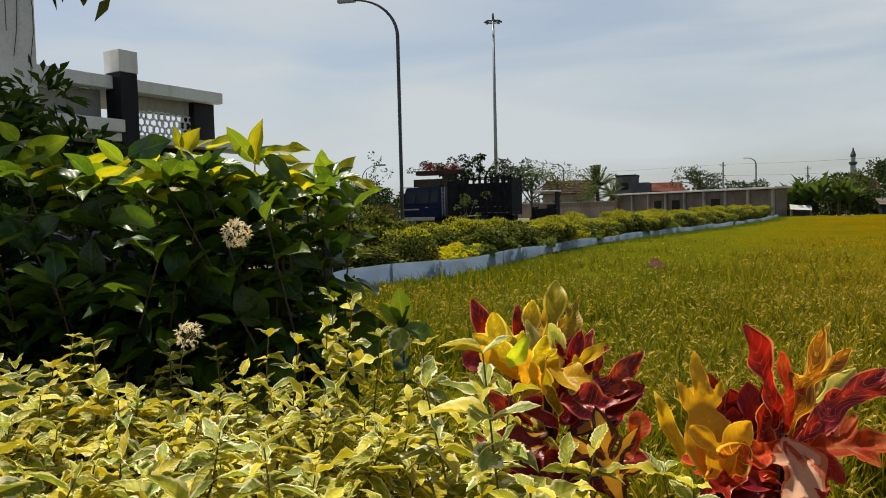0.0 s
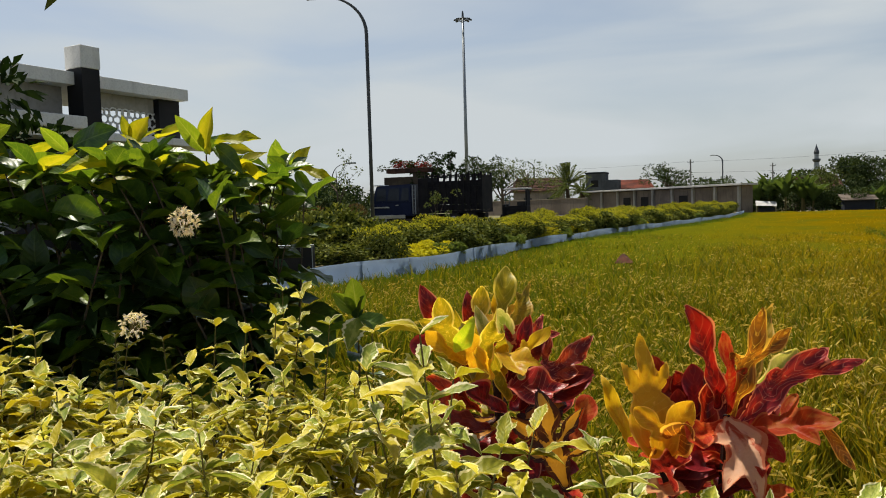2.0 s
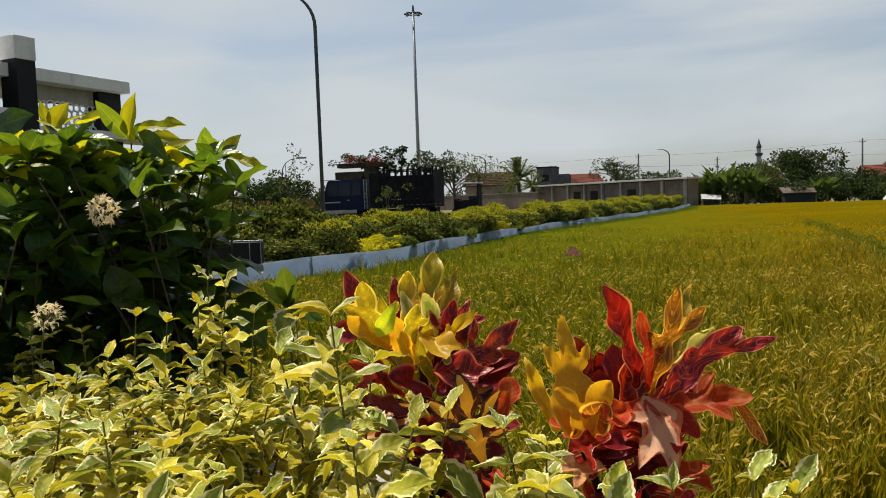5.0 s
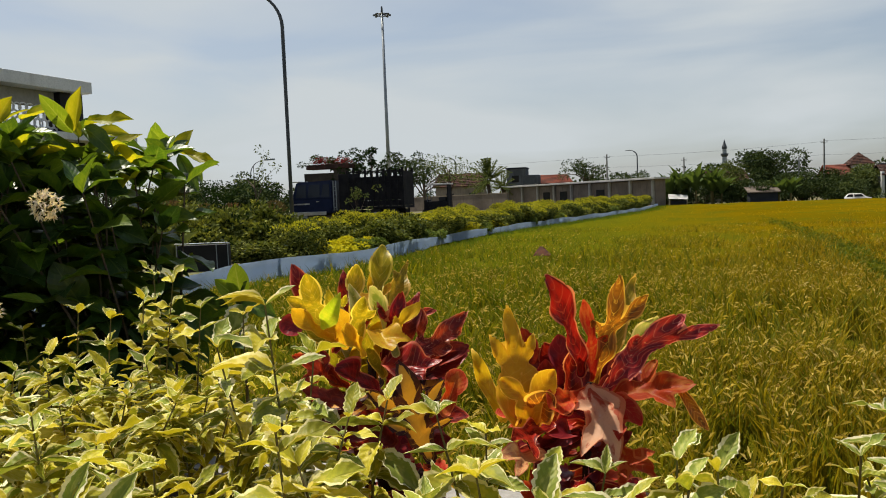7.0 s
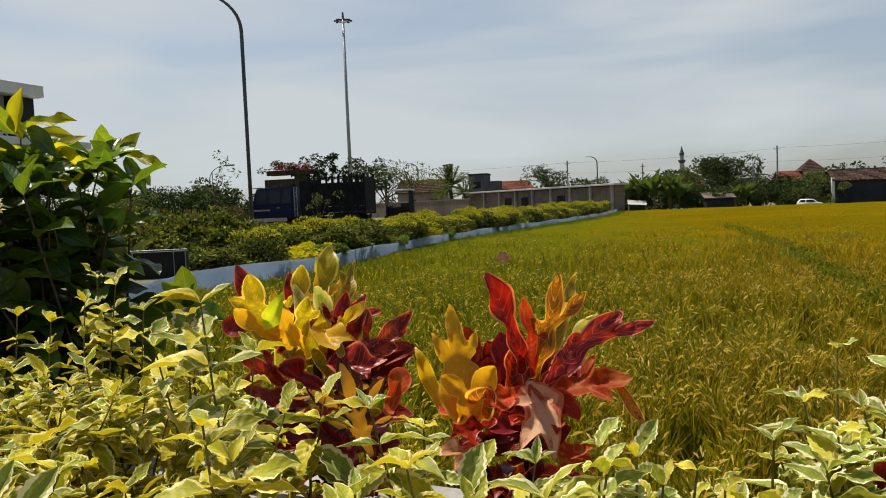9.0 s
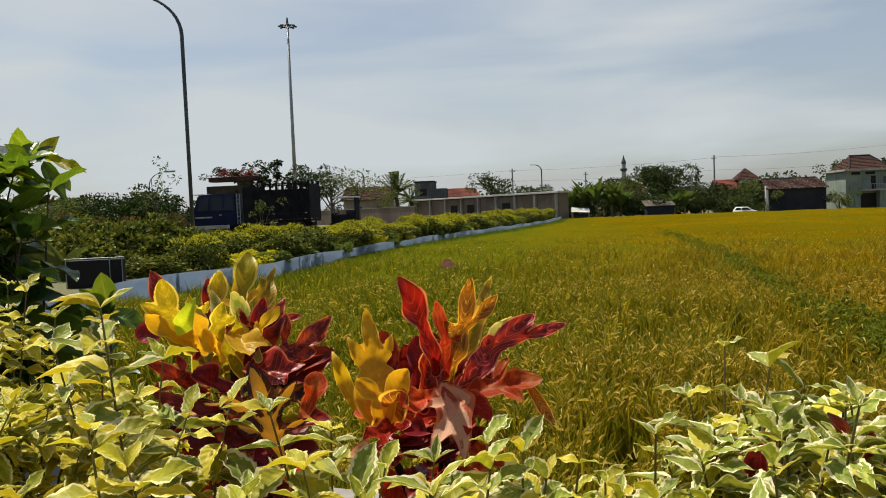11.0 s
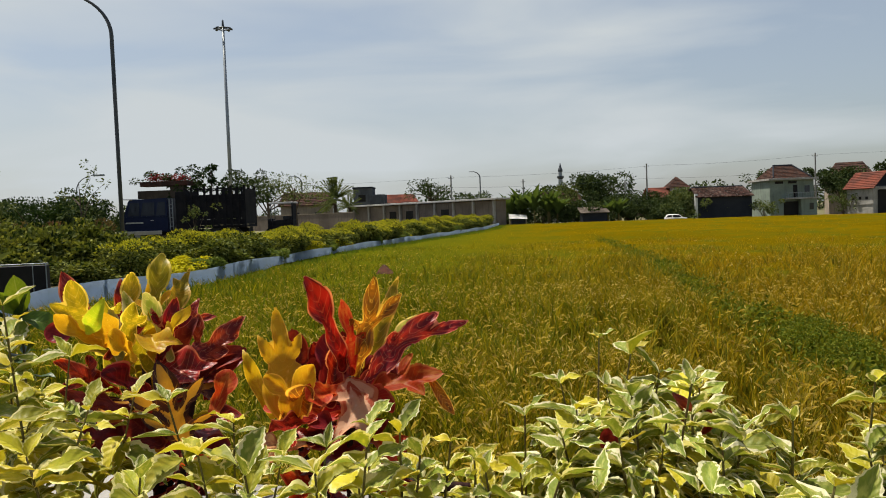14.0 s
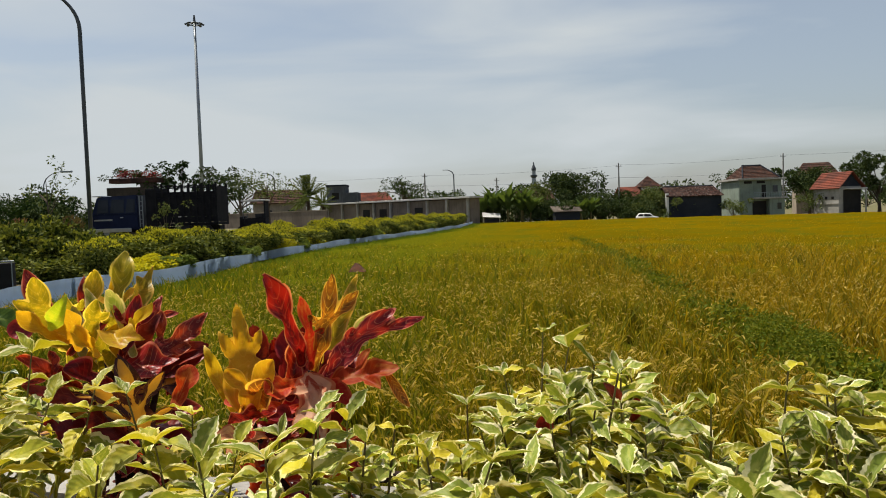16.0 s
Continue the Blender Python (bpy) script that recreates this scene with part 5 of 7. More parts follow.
for (x0, y0, z0), (x1, y1, z1) in (((38.7, 108.7, 8.0), (64.8, 95.8, 8.4)), ((64.8, 95.8, 8.5), (87.7, 87.1, 9.1)), ((87.7, 87.1, 9.1), (130, 70, 10.5)), ((64.8, 95.8, 6.6), (87.7, 87.1, 7.0)), ((38.7, 108.7, 6.4), (64.8, 95.8, 6.6)), ((38.7, 108.7, 8.0), (2.0, 128.0, 8.0))):
    pts = [(x0 + (x1 - x0) * f, y0 + (y1 - y0) * f, z0 + (z1 - z0) * f - 0.9 * 4 * f * (1 - f) * 0.35) for f in [i / 12 for i in range(13)]]
    tagged(new("power_cable", mesh_of("power_cable", tube(bmesh.new(), pts, [0.013] * 13, 4), STEEL_DARK)), "thin dark overhead power cable", "cable", "overhead cables")

# ---- portal building of the gateway, white and black ----
gate = thing("gateway", pose(-5.2, 17.2, 0.95, 0, 0, 0), "white gateway with black pillars and pierced screen", "building")
gate.matrix_basis = pose(-5.2, 17.2, 0.95, 0, 0, 60.3)
part("pillar", boxed(-0.85, -0.14, 0, -0.29, 0.3, 3.975, bevel=0.008), BLACK_CLAD, gate)
part("pillar", boxed(-2.97, -0.57, 0, -2.585, -0.13, 4.28, bevel=0.008), BLACK_CLAD, gate)
part("pillar_cap", boxed(-2.985, -0.58, 4.284, -2.57, -0.12, 4.70, bevel=0.01), WHITE_PAINT, gate)
part("roof_edge", boxed(-9, -0.35, 3.98, -0.22, 2.2, 4.22, bevel=0.01), WHITE_PAINT, gate)
part("roof_block", boxed(-2.15, 0.5, 4.224, -1.75, 1.0, 4.42), WHITE_PAINT, gate)
part("fascia", boxed(-9, 0.0, 3.37, -3.0, 0.15, 3.975), LIME_WASH, gate)
part("fascia", boxed(-2.55, 0.0, 3.66, -0.87, 0.12, 3.975), LIME_WASH, gate)
part("ledge", boxed(-9, -0.70, 3.13, -2.99, 0.30, 3.365, bevel=0.02), WHITE_PAINT, gate)
part("canopy", boxed(-9, -0.55, 2.97, 0.75, 0.32, 3.12, bevel=0.01), WHITE_PAINT, gate)
part("lower_wall", boxed(-9, 0.05, 0, -0.3, 0.25, 2.965), BLACK_CLAD, gate)
part("back_wall", boxed(-9, 1.6, 0, -3.0, 1.8, 3.975), CONCRETE, gate)
# pierced screen: rings of white metal between the pillars
g = random.Random(8)
for i in range(10):
    for j in range(4):
        cx, cz = -2.24 + i * 0.148 + (0.07 if j % 2 else 0) + g.uniform(-0.02, 0.02), 3.18 + j * 0.14
        rr = 0.085 * g.uniform(0.75, 1.15)
        pts = [(cx + rr * math.cos(2 * math.pi * q / 12 + 0.3 * i), 0.0, cz + rr * math.sin(2 * math.pi * q / 12 + 0.3 * i)) for q in range(13)]
        part("screen_ring", tube(bmesh.new(), pts, [0.018] * 13, 4, False), WHITE_PAINT, gate)

tower = thing("white_building", pose(-6.49, 8.55, 0.95, 0, 0, 29), "plain white rendered building wall with dry vines", "building")
house_box(tower, "wall", -3, 0, 0, 1.68, 5, 7.0, WHITE_PAINT)
g = random.Random(4)
bm = bmesh.new()
for i in range(4):
    x = 1.2 + 0.14 * i
    pts = [(x + g.uniform(-0.06, 0.06), -0.03, 6.5 - q * 0.3) for q in range(9 + i)]
    tube(bm, pts, [0.007] * len(pts), 4, False)
part("dry_vine", bm, STEM_BROWN, tower)

cart2 = thing("covered_stall", pose(41.4, 92.6, 0, 0, 0, -22), "small dark stall under a white sheet at the field edge", "stall")
part("counter", boxed(0, 0, 0, 1.9, 1.2, 1.2, bevel=0.02), CHARCOAL, cart2)
bm = bmesh.new()
slab(bm, [(-0.3, -0.5, 1.5), (2.1, -0.5, 1.35), (2.1, 1.4, 1.9), (-0.3, 1.4, 2.1)], 0.03)
part("sheet", bm, WHITE_PAINT, cart2)
for x, y in ((-0.2, -0.4), (2.0, -0.4), (-0.2, 1.3), (2.0, 1.3)):
    part("post", tube(bmesh.new(), [(x, y, 0), (x, y, 1.45 + 0.28 * (y > 0))], [0.03, 0.03], 6), BAMBOO, cart2)


# ---- trees ----
def tree(m, height, spread, n, leaf, material, seed, label, trunk_r=0.16, group="far trees", clumps=22, bare=0.3, name="tree"):
    g = np.random.default_rng(seed)
    ob = thing(name, m, label, "tree", group)
    c = np.stack([g.normal(size=clumps) * spread * 0.42, g.normal(size=clumps) * spread * 0.42, height * (bare + (1 - bare) * (0.25 + 0.62 * g.uniform(size=clumps)))], -1)
    c[:, :2] *= (1.15 - 0.55 * np.abs(c[:, 2:] / height - 0.62) * 2)
    p, o = blob_points(g, n, c, g.uniform(0.14, 0.30, clumps) * spread, (1, 1, 0.75), 0.35)
    p[:, 2] = np.clip(p[:, 2], 0.15, height)
    tagged(new("crown", leaf_quads("crown", g, p, o, leaf, leaf * 0.55, material)), kind="stuff").parent = ob
    bm = bmesh.new()
    top = (g.normal() * 0.2, g.normal() * 0.2, height * (bare + 0.35))
    tube(bm, [(0, 0, -0.1), (top[0] * 0.4, top[1] * 0.4, height * bare * 0.7), top], [trunk_r, trunk_r * 0.8, trunk_r * 0.4], 8)
    part("trunk", bm, STEM_BROWN, ob)
    bm = bmesh.new()
    for i in range(min(9, clumps)):
        s_ = Vector((top[0] * 0.5, top[1] * 0.5, height * bare * g.uniform(0.7, 1.4)))
        e_ = Vector(c[i])
        tube(bm, [s_, s_.lerp(e_, 0.5) + Vector((0, 0, 0.05 * height)), e_], [trunk_r * 0.45, trunk_r * 0.3, trunk_r * 0.1], 5)
    tagged(part("limb", bm, STEM_BROWN, ob), kind="stuff")
    return ob


def palm(m, height, reach, seed, label, fronds=34, leaf=TREE_LEAF_LIGHT):
    g = random.Random(seed)
    ob = thing("palm_tree", m, label, "palm", "palms")
    part("trunk", tube(bmesh.new(), [(0, 0, -0.1), (0.1, 0, height * 0.5), (0, 0, height)], [0.32, 0.27, 0.24], 9), STEM_BROWN, ob)
    rng_ = np.random.default_rng(seed)
    for i in range(fronds):
        a, up = g.uniform(0, 6.283), radians(g.uniform(-25, 88))
        d = np.array([math.cos(a) * math.cos(up), math.sin(a) * math.cos(up), math.sin(up)])
        t = np.linspace(0.08, 1, 34)
        spine = np.array([0, 0, height]) + d * (t * reach)[:, None] - np.array([0, 0, 1]) * (t ** 2 * reach * 0.16)[:, None]
        side = unit(np.cross(d, (0, 0, 1.0)))
        at = np.concatenate([spine, spine])
        out = unit(np.concatenate([np.tile(d * 0.7 + side, (34, 1)), np.tile(d * 0.7 - side, (34, 1))]) - (0, 0, 0.25))
        f = new("frond", leaf_quads("frond", rng_, at, out, reach * 0.17, 0.05, leaf, 0.1, 0.15))
        f.parent = ob
    return ob


def banana(m, height, seed):
    g = random.Random(seed)
    ob = thing("banana_plant", m, "banana plant with broad arching green leaves", "banana plant", "banana plants")
    part("trunk", tube(bmesh.new(), [(0, 0, -0.1), (0, 0, height * 0.42)], [0.16, 0.10], 8), STEM_GREEN, ob)
    me = leaf_mesh("leaf", BANANA_LEAF, "lance", 0.28, 0.10, 0.03, 8, 4)
    for i in range(13):
        a, up = i * 2.4 + g.uniform(-0.4, 0.4), radians(g.uniform(48, 84))
        d = Vector((math.cos(a) * math.cos(up), math.sin(a) * math.cos(up), math.sin(up)))
        L = height * g.uniform(0.5, 0.74)
        b = Vector((0, 0, height * 0.36))
        lf = new("leaf", me)
        lf.parent = ob
        lf.matrix_basis = leaf_frame(b, b + d * L, 1.0 * g.uniform(0.8, 1.1), (-d.x, -d.y, 1))
    return ob


palm(pose(19.0, 99.8, 0.9), 4.1, 3.3, 3, "stout date palm with a full crown", 46)
palm(pose(23.5, 112.0, 0.9), 3.2, 2.3, 4, "small date palm beyond the wall")
# coloured near-black to read as silhouettes against the bright sky
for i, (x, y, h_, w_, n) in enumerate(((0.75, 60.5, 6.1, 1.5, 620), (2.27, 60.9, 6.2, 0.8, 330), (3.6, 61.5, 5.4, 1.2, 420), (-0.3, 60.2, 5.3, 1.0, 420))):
    tree(pose(x, y, 0.9), h_, w_, n, 0.26, UNLIT_LEAF, 210 + i, "dark upright leafy shrub behind the lorry", 0.06, "shrubs behind the lorry", 16, 0.55)
for i, (x, y, h_) in enumerate(((43.6, 94.6, 4.9), (45.2, 93.4, 5.2), (46.9, 92.6, 4.8), (44.6, 95.8, 4.6), (48.0, 92.0, 4.0), (55.4, 88.6, 3.4), (42.6, 95.6, 4.4), (47.6, 93.6, 4.6), (54.3, 89.4, 3.2))):
    banana(pose(x, y, 0, 0, 0, i * 50), h_ * 1.22, 30 + i)
tree(pose(61.5, 105.3, 0), 8.0, 6.4, 6500, 0.42, TREE_LEAF, 1, "broad leafy tree behind the paddy", 0.3)
tree(pose(58.3, 108.0, 0), 7.0, 4.0, 1800, 0.36, TREE_LEAF_LIGHT, 2, "sparse reddish-green tree behind the paddy")
tree(pose(66.2, 94.0, 0), 4.6, 6.0, 5200, 0.34, TREE_LEAF, 3, "low spreading tree by the field", 0.2, bare=0.1)
tree(pose(61.5, 95.6, 0), 4.2, 5.0, 4600, 0.34, TREE_LEAF, 4, "low spreading tree by the field", 0.2, bare=0.1)
tree(pose(69.3, 91.8, 0), 4.9, 5.4, 4600, 0.32, TREE_LEAF_LIGHT, 5, "feathery light green tree by the field", 0.2, bare=0.15)
tree(pose(57.4, 96.8, 0), 3.6, 5.0, 4200, 0.34, TREE_LEAF, 6, "dark low tree by the field", 0.2, bare=0.05)
tree(pose(52.5, 93.5, 0), 3.4, 5.2, 4200, 0.34, TREE_LEAF, 7, "dark low tree by the field", 0.2, bare=0.05)
tree(pose(43.5, 98.5, 0), 3.6, 4.6, 4200, 0.34, TREE_LEAF, 71, "dark low tree behind the banana plants", 0.2, bare=0.03)
tree(pose(48.0, 97.0, 0), 3.6, 5.0, 4400, 0.34, TREE_LEAF, 72, "dark low tree behind the banana plants", 0.2, bare=0.03)
tree(pose(75.8, 84.2, 0), 3.6, 1.9, 1000, 0.26, TREE_LEAF_LIGHT, 8, "light green shrub beside the pale house", 0.1, bare=0.05)
tree(pose(43.5, 134.0, 0), 9.0, 5.4, 1500, 0.42, TREE_LEAF, 9, "far tree with an open crown", 0.25, bare=0.45)
tree(pose(51.0, 128.0, 0), 6.2, 5.0, 1300, 0.42, TREE_LEAF, 10, "far dark tree with a rounded crown", 0.2)
tree(pose(70.5, 88.2, 0), 3.4, 4.4, 4200, 0.30, TREE_LEAF_LIGHT, 81, "dense light green shrubbery by the field", 0.1, bare=0.0)
tree(pose(66.4, 89.6, 0), 3.0, 4.2, 3800, 0.30, TREE_LEAF_LIGHT, 82, "dense light green shrubbery by the field", 0.1, bare=0.0)
tree(pose(63.0, 91.5, 0), 3.2, 4.4, 3800, 0.30, TREE_LEAF, 83, "dense dark shrubbery by the field", 0.1, bare=0.0)
tree(pose(92.0, 94.0, 0), 7.6, 4.8, 4200, 0.40, TREE_LEAF, 11, "leafy tree between the houses", 0.25)
tree(pose(97.5, 91.5, 0), 7.4, 5.4, 4600, 0.40, TREE_LEAF, 12, "leafy tree between the houses", 0.25)
tree(pose(84.5, 94.0, 0), 7.6, 3.6, 1500, 0.40, TREE_LEAF, 13, "tree rising behind the pale house", 0.2)
tree(pose(103.5, 84.0, 0), 9.6, 5.0, 5600, 0.42, TREE_LEAF, 14, "tall dark tree beside the red-roofed house", 0.3, bare=0.15)
tree(pose(100.0, 77.0, 0), 4.4, 4.4, 3600, 0.34, TREE_LEAF, 15, "low dark tree beside the red-roofed house", 0.2, bare=0.05)
tree(pose(91.0, 84.6, 0), 3.8, 2.4, 1000, 0.3, TREE_LEAF_LIGHT, 16, "light green shrub beside the red-roofed house", 0.1, bare=0.05)
tree(pose(12.0, 86.0, 0.9), 6.8, 4.2, 800, 0.26, TREE_LEAF_LIGHT, 17, "open-crowned tree beyond the road", 0.2, bare=0.4)
tree(pose(8.6, 82.0, 0.9), 6.6, 4.0, 800, 0.26, TREE_LEAF_LIGHT, 18, "open-crowned tree beyond the road", 0.2, bare=0.4)
tree(pose(5.2, 62.5, 0.9), 5.9, 2.0, 1600, 0.22, TREE_LEAF, 21, "dark tree behind the lorry", 0.12, bare=0.4)
for i, (x, y, h_, w_) in enumerate(((-6.2, 52, 3.2, 2.6), (-9.5, 55, 2.9, 3.6), (-13, 57, 3.2, 4.0), (-17.5, 60, 3.4, 4.6), (-5.2, 44, 2.4, 2.2), (-23, 62, 3.6, 6), (-4.2, 39.5, 2.1, 1.8), (-7.5, 47, 2.6, 3.0), (-10.5, 46, 2.4, 3.0))):
    tree(pose(x, y, 0.9), h_ * 1.22, w_, 2600, 0.2, (TREE_LEAF, UNLIT_LEAF, TREE_LEAF_LIGHT)[i % 3], 40 + i, "roadside garden tree with small leaves", 0.1, "roadside trees", bare=0.15)
tree(pose(-4.0, 36.0, 0.9), 4.6, 1.3, 190, 0.16, TREE_LEAF_LIGHT, 60, "thin young tree with few leaves", 0.035, "roadside trees", 14, 0.4)
tree(pose(0.9, 38.0, 0.9), 2.6, 0.8, 300, 0.13, TREE_LEAF_LIGHT, 61, "slim young shrub in front of the lorry", 0.03, "roadside trees", 10, 0.2)
r = random.Random(77)
for i in range(46):                                  # woods round the village, closing the horizon
    a = radians(-75 + 160 * i / 45 + r.uniform(-1.5, 1.5))
    d = r.uniform(150, 230)
    tree(pose(d * math.sin(a), d * math.cos(a), 0), r.uniform(4.5, 7.5), r.uniform(8, 13), 900, 0.9, TREE_LEAF, 100 + i, "distant tree on the skyline", 0.25, "skyline trees", 16, 0.05)

# dark tree beside the planter, its branches over the view
g = np.random.default_rng(9)
big = thing("garden_tree", pose(-3.1, 4.6, 0.95), "dark glossy-leaved garden tree", "tree")
c = np.stack([g.uniform(-0.7, 0.95, 34), g.uniform(-0.8, 0.3, 34), g.uniform(1.5, 2.56, 34)], -1)
c[:, 2] -= np.clip(c[:, 0] - 0.45, 0, 2) * 1.1
p, o = blob_points(g, 3000, c, [0.2] * 34, (1, 1, 0.8), 0.3)
# crown coloured near-black for its shade and backlight
new("crown", leaf_quads("crown", g, p, o, 0.13, 0.045, UNLIT_LEAF)).parent = big
part("trunk", tube(bmesh.new(), [(0, 0, -0.05), (0.05, 0, 0.9), (0.1, 0.1, 1.9)], [0.07, 0.06, 0.03], 8), STEM_BROWN, big)
over = thing("overhanging_tree", pose(-3.4, 3.2, 0.95), "shady dark-leaved tree hanging over the garden", "tree")
part("trunk", tube(bmesh.new(), [(0, 0, -0.05), (0.05, 0, 1.8), (0.2, 0.1, 3.0), (0.5, 0.2, 3.8)], [0.09, 0.08, 0.05, 0.02], 8), STEM_BROWN, over)
part("bough", tube(bmesh.new(), [(0.17, 0.05, 2.8), (1.2, 0.0, 2.80), (2.1, 0.0, 2.45)], [0.035, 0.018, 0.006], 6), STEM_BROWN, over)
# unseen crown, added overhead and spread to shade the bushes on the left
c = np.stack([g.uniform(-1.5, 1.74, 96), g.uniform(-1.1, 1.0, 96), g.uniform(3.2, 4.3, 96)], -1)
p, o = blob_points(g, 30000, c, [0.36] * 96, (1, 1, 0.7), 0.2)
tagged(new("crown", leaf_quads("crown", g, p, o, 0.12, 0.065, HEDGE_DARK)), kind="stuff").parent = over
c = np.stack([np.linspace(1.3, 2.08, 9), np.full(9, -0.02), 2.74 - 0.034 * np.arange(9)], -1)
p, o = blob_points(g, 90, c, [0.08] * 9, (1, 1, 0.7), 0.2)
tagged(new("spray", leaf_quads("spray", g, p, o, 0.09, 0.045, HEDGE_DARK)), kind="stuff").parent = over

# ---- the dark bush in the planter ----
S_DARK = leaf_set("leaf", BUSH_DARK, "oval", 6, 1, (0.1, 0.4), 0.10, 0.05, 8, 4)
S_MID = leaf_set("leaf", BUSH_MID, "oval", 5, 2, (0.05, 0.35), 0.10, 0.05, 8, 4)
S_YOUNG = leaf_set("leaf", BUSH_YOUNG, "ovate", 5, 3, (0.0, 0.25), 0.14, 0.05, 8, 4)
S_FRESH = leaf_set("leaf", FRESH_LEAF, "oval", 3, 4, (0.0, 0.2), 0.10, 0.01, 8, 4)
SV_Y = leaf_set("leaf", VAR_YELLOW, "ovate", 8, 5, (0.05, 0.5), 0.10, 0.07, 14, 4, 0.09)
SV_G = leaf_set("leaf", VAR_GREEN, "ovate", 8, 6, (0.05, 0.5), 0.10, 0.07, 14, 4, 0.09)
SV_C = leaf_set("leaf", VAR_CREAM, "ovate", 8, 7, (0.0, 0.42), 0.12, 0.08, 14, 4, 0.09)


def flower_head(parent, at, radius, seed, n=60):
    g = np.random.default_rng(seed)
    d = unit(g.normal(size=(n, 3)) + (0, 0, 0.3))
    base = np.asarray(at) - np.asarray(parent.matrix_basis.translation) + d * radius * 0.45
    me = leaf_quads("flower_head", g, np.repeat(base + d * radius * 0.4, 4, 0), unit(np.repeat(d, 4, 0) * 0.4 + g.normal(size=(n * 4, 3)) * 0.8), radius * 0.40, radius * 0.15, PETAL, 0.1, 0.1)
    f = new("flower_head", me)
    f.parent = parent
    tagged(f, "cluster of small cream-white flowers")
    bm = bmesh.new()
    c0 = np.asarray(at) - np.asarray(parent.matrix_basis.translation)
    for q in base[::3]:
        tube(bm, [tuple(c0 - (0, 0, radius * 0.6)), tuple(q)], [0.0012, 0.0009], 4, False)
    tagged(part("flower_stalk", bm, STEM_GREEN, parent), kind="stuff")


def dark_bush(seed, centre, heroes, tips, label, fill=14, dark=0.64):
    """Leafy shoots from one foot; each of the heroes ends in a rosette of young yellow leaves."""
    r = random.Random(seed)
    root = (centre[0], centre[1], 1.78)
    shoots = [((centre[0] + r.uniform(-0.12, 0.12), centre[1] + r.uniform(-0.10, 0.10), 1.78), t) for t in heroes + tips]
    # dark: share of shade-darkened leaves, higher for the bushes under the tree
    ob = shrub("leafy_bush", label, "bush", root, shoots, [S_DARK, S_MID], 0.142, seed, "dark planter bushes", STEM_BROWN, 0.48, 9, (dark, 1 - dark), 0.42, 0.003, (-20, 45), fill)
    for k_, t in enumerate(heroes + tips):
        young = k_ < len(heroes)
        if t[2] < 2.5 and not young:
            continue
        a0 = r.uniform(0, 6.28)
        for i in range(0 if young else 6):
            a, up = a0 + i * 2.4, radians(r.uniform(0, 50) if i < 6 else r.uniform(60, 85))
            d = Vector((math.cos(a) * math.cos(up), math.sin(a) * math.cos(up), math.sin(up)))
            L = r.uniform(0.12, 0.165) if young else r.uniform(0.10, 0.14)
            b = Vector(t) + Vector((0, 0, 0.005 * i))
            put_leaf(r.choice(S_YOUNG if r.random() < 0.2 else S_MID), leaf_frame(b, b + d * L, L * 0.40, (-d.x * 0.6, -d.y * 0.6, 1.0)), ob)
    return ob


r = random.Random(21)


def spread_tips(cx, cy, n, zlo, zhi, rad=0.28):
    return [(cx + r.uniform(-rad, rad), cy + r.uniform(-rad, rad), r.uniform(zlo, zhi)) for _ in range(n)]


b1 = dark_bush(51, (-0.42, 2.10), [(-0.527, 2.30, 2.62), (-0.31, 2.34, 2.55)], [(-0.60, 2.18, 2.52), (-0.42, 1.98, 2.46), (-0.45, 2.25, 2.52), (-0.30, 2.22, 2.47), (-0.38, 2.32, 2.48), (-0.56, 2.28, 2.50), (-0.36, 2.2, 2.50), (-0.48, 2.36, 2.50), (-0.28, 2.12, 2.36)] + spread_tips(-0.42, 2.2, 9, 2.34, 2.5, 0.17) + spread_tips(-0.52, 2.12, 12, 2.35, 2.58, 0.2), "dark green leafy bush with yellow young tips and cream flowers", 1, 0.45)
b2 = dark_bush(52, (-0.82, 2.08), [(-0.73, 2.24, 2.61), (-0.72, 2.13, 2.52), (-0.98, 2.08, 2.58)], [(-0.86, 2.02, 2.55), (-0.95, 2.10, 2.55), (-0.66, 2.20, 2.54), (-0.80, 2.2, 2.56), (-0.90, 2.18, 2.57), (-0.70, 2.3, 2.56), (-0.85, 2.3, 2.56)] + spread_tips(-0.8, 2.05, 16, 2.3, 2.58, 0.24), "dark green leafy bush with yellow young tips", 7, 0.5)
b3 = dark_bush(53, (-1.22, 2.22), [(-1.12, 2.02, 2.60)], spread_tips(-1.2, 2.15, 20, 2.25, 2.6, 0.3), "dark green leafy bush, deep in shade")
b4 = dark_bush(54, (-1.62, 2.45), [], spread_tips(-1.6, 2.4, 14, 2.3, 2.64, 0.3), "dark green leafy bush, deep in shade")
b5 = dark_bush(55, (-1.05, 2.55), [], spread_tips(-1.05, 2.55, 10, 2.3, 2.55, 0.25), "dark green leafy bush, deep in shade")
flower_head(b1, (-0.468, 1.884, 2.435), 0.033, 1, 80)
flower_head(b2, (-0.528, 1.711, 2.222), 0.028, 2, 50)
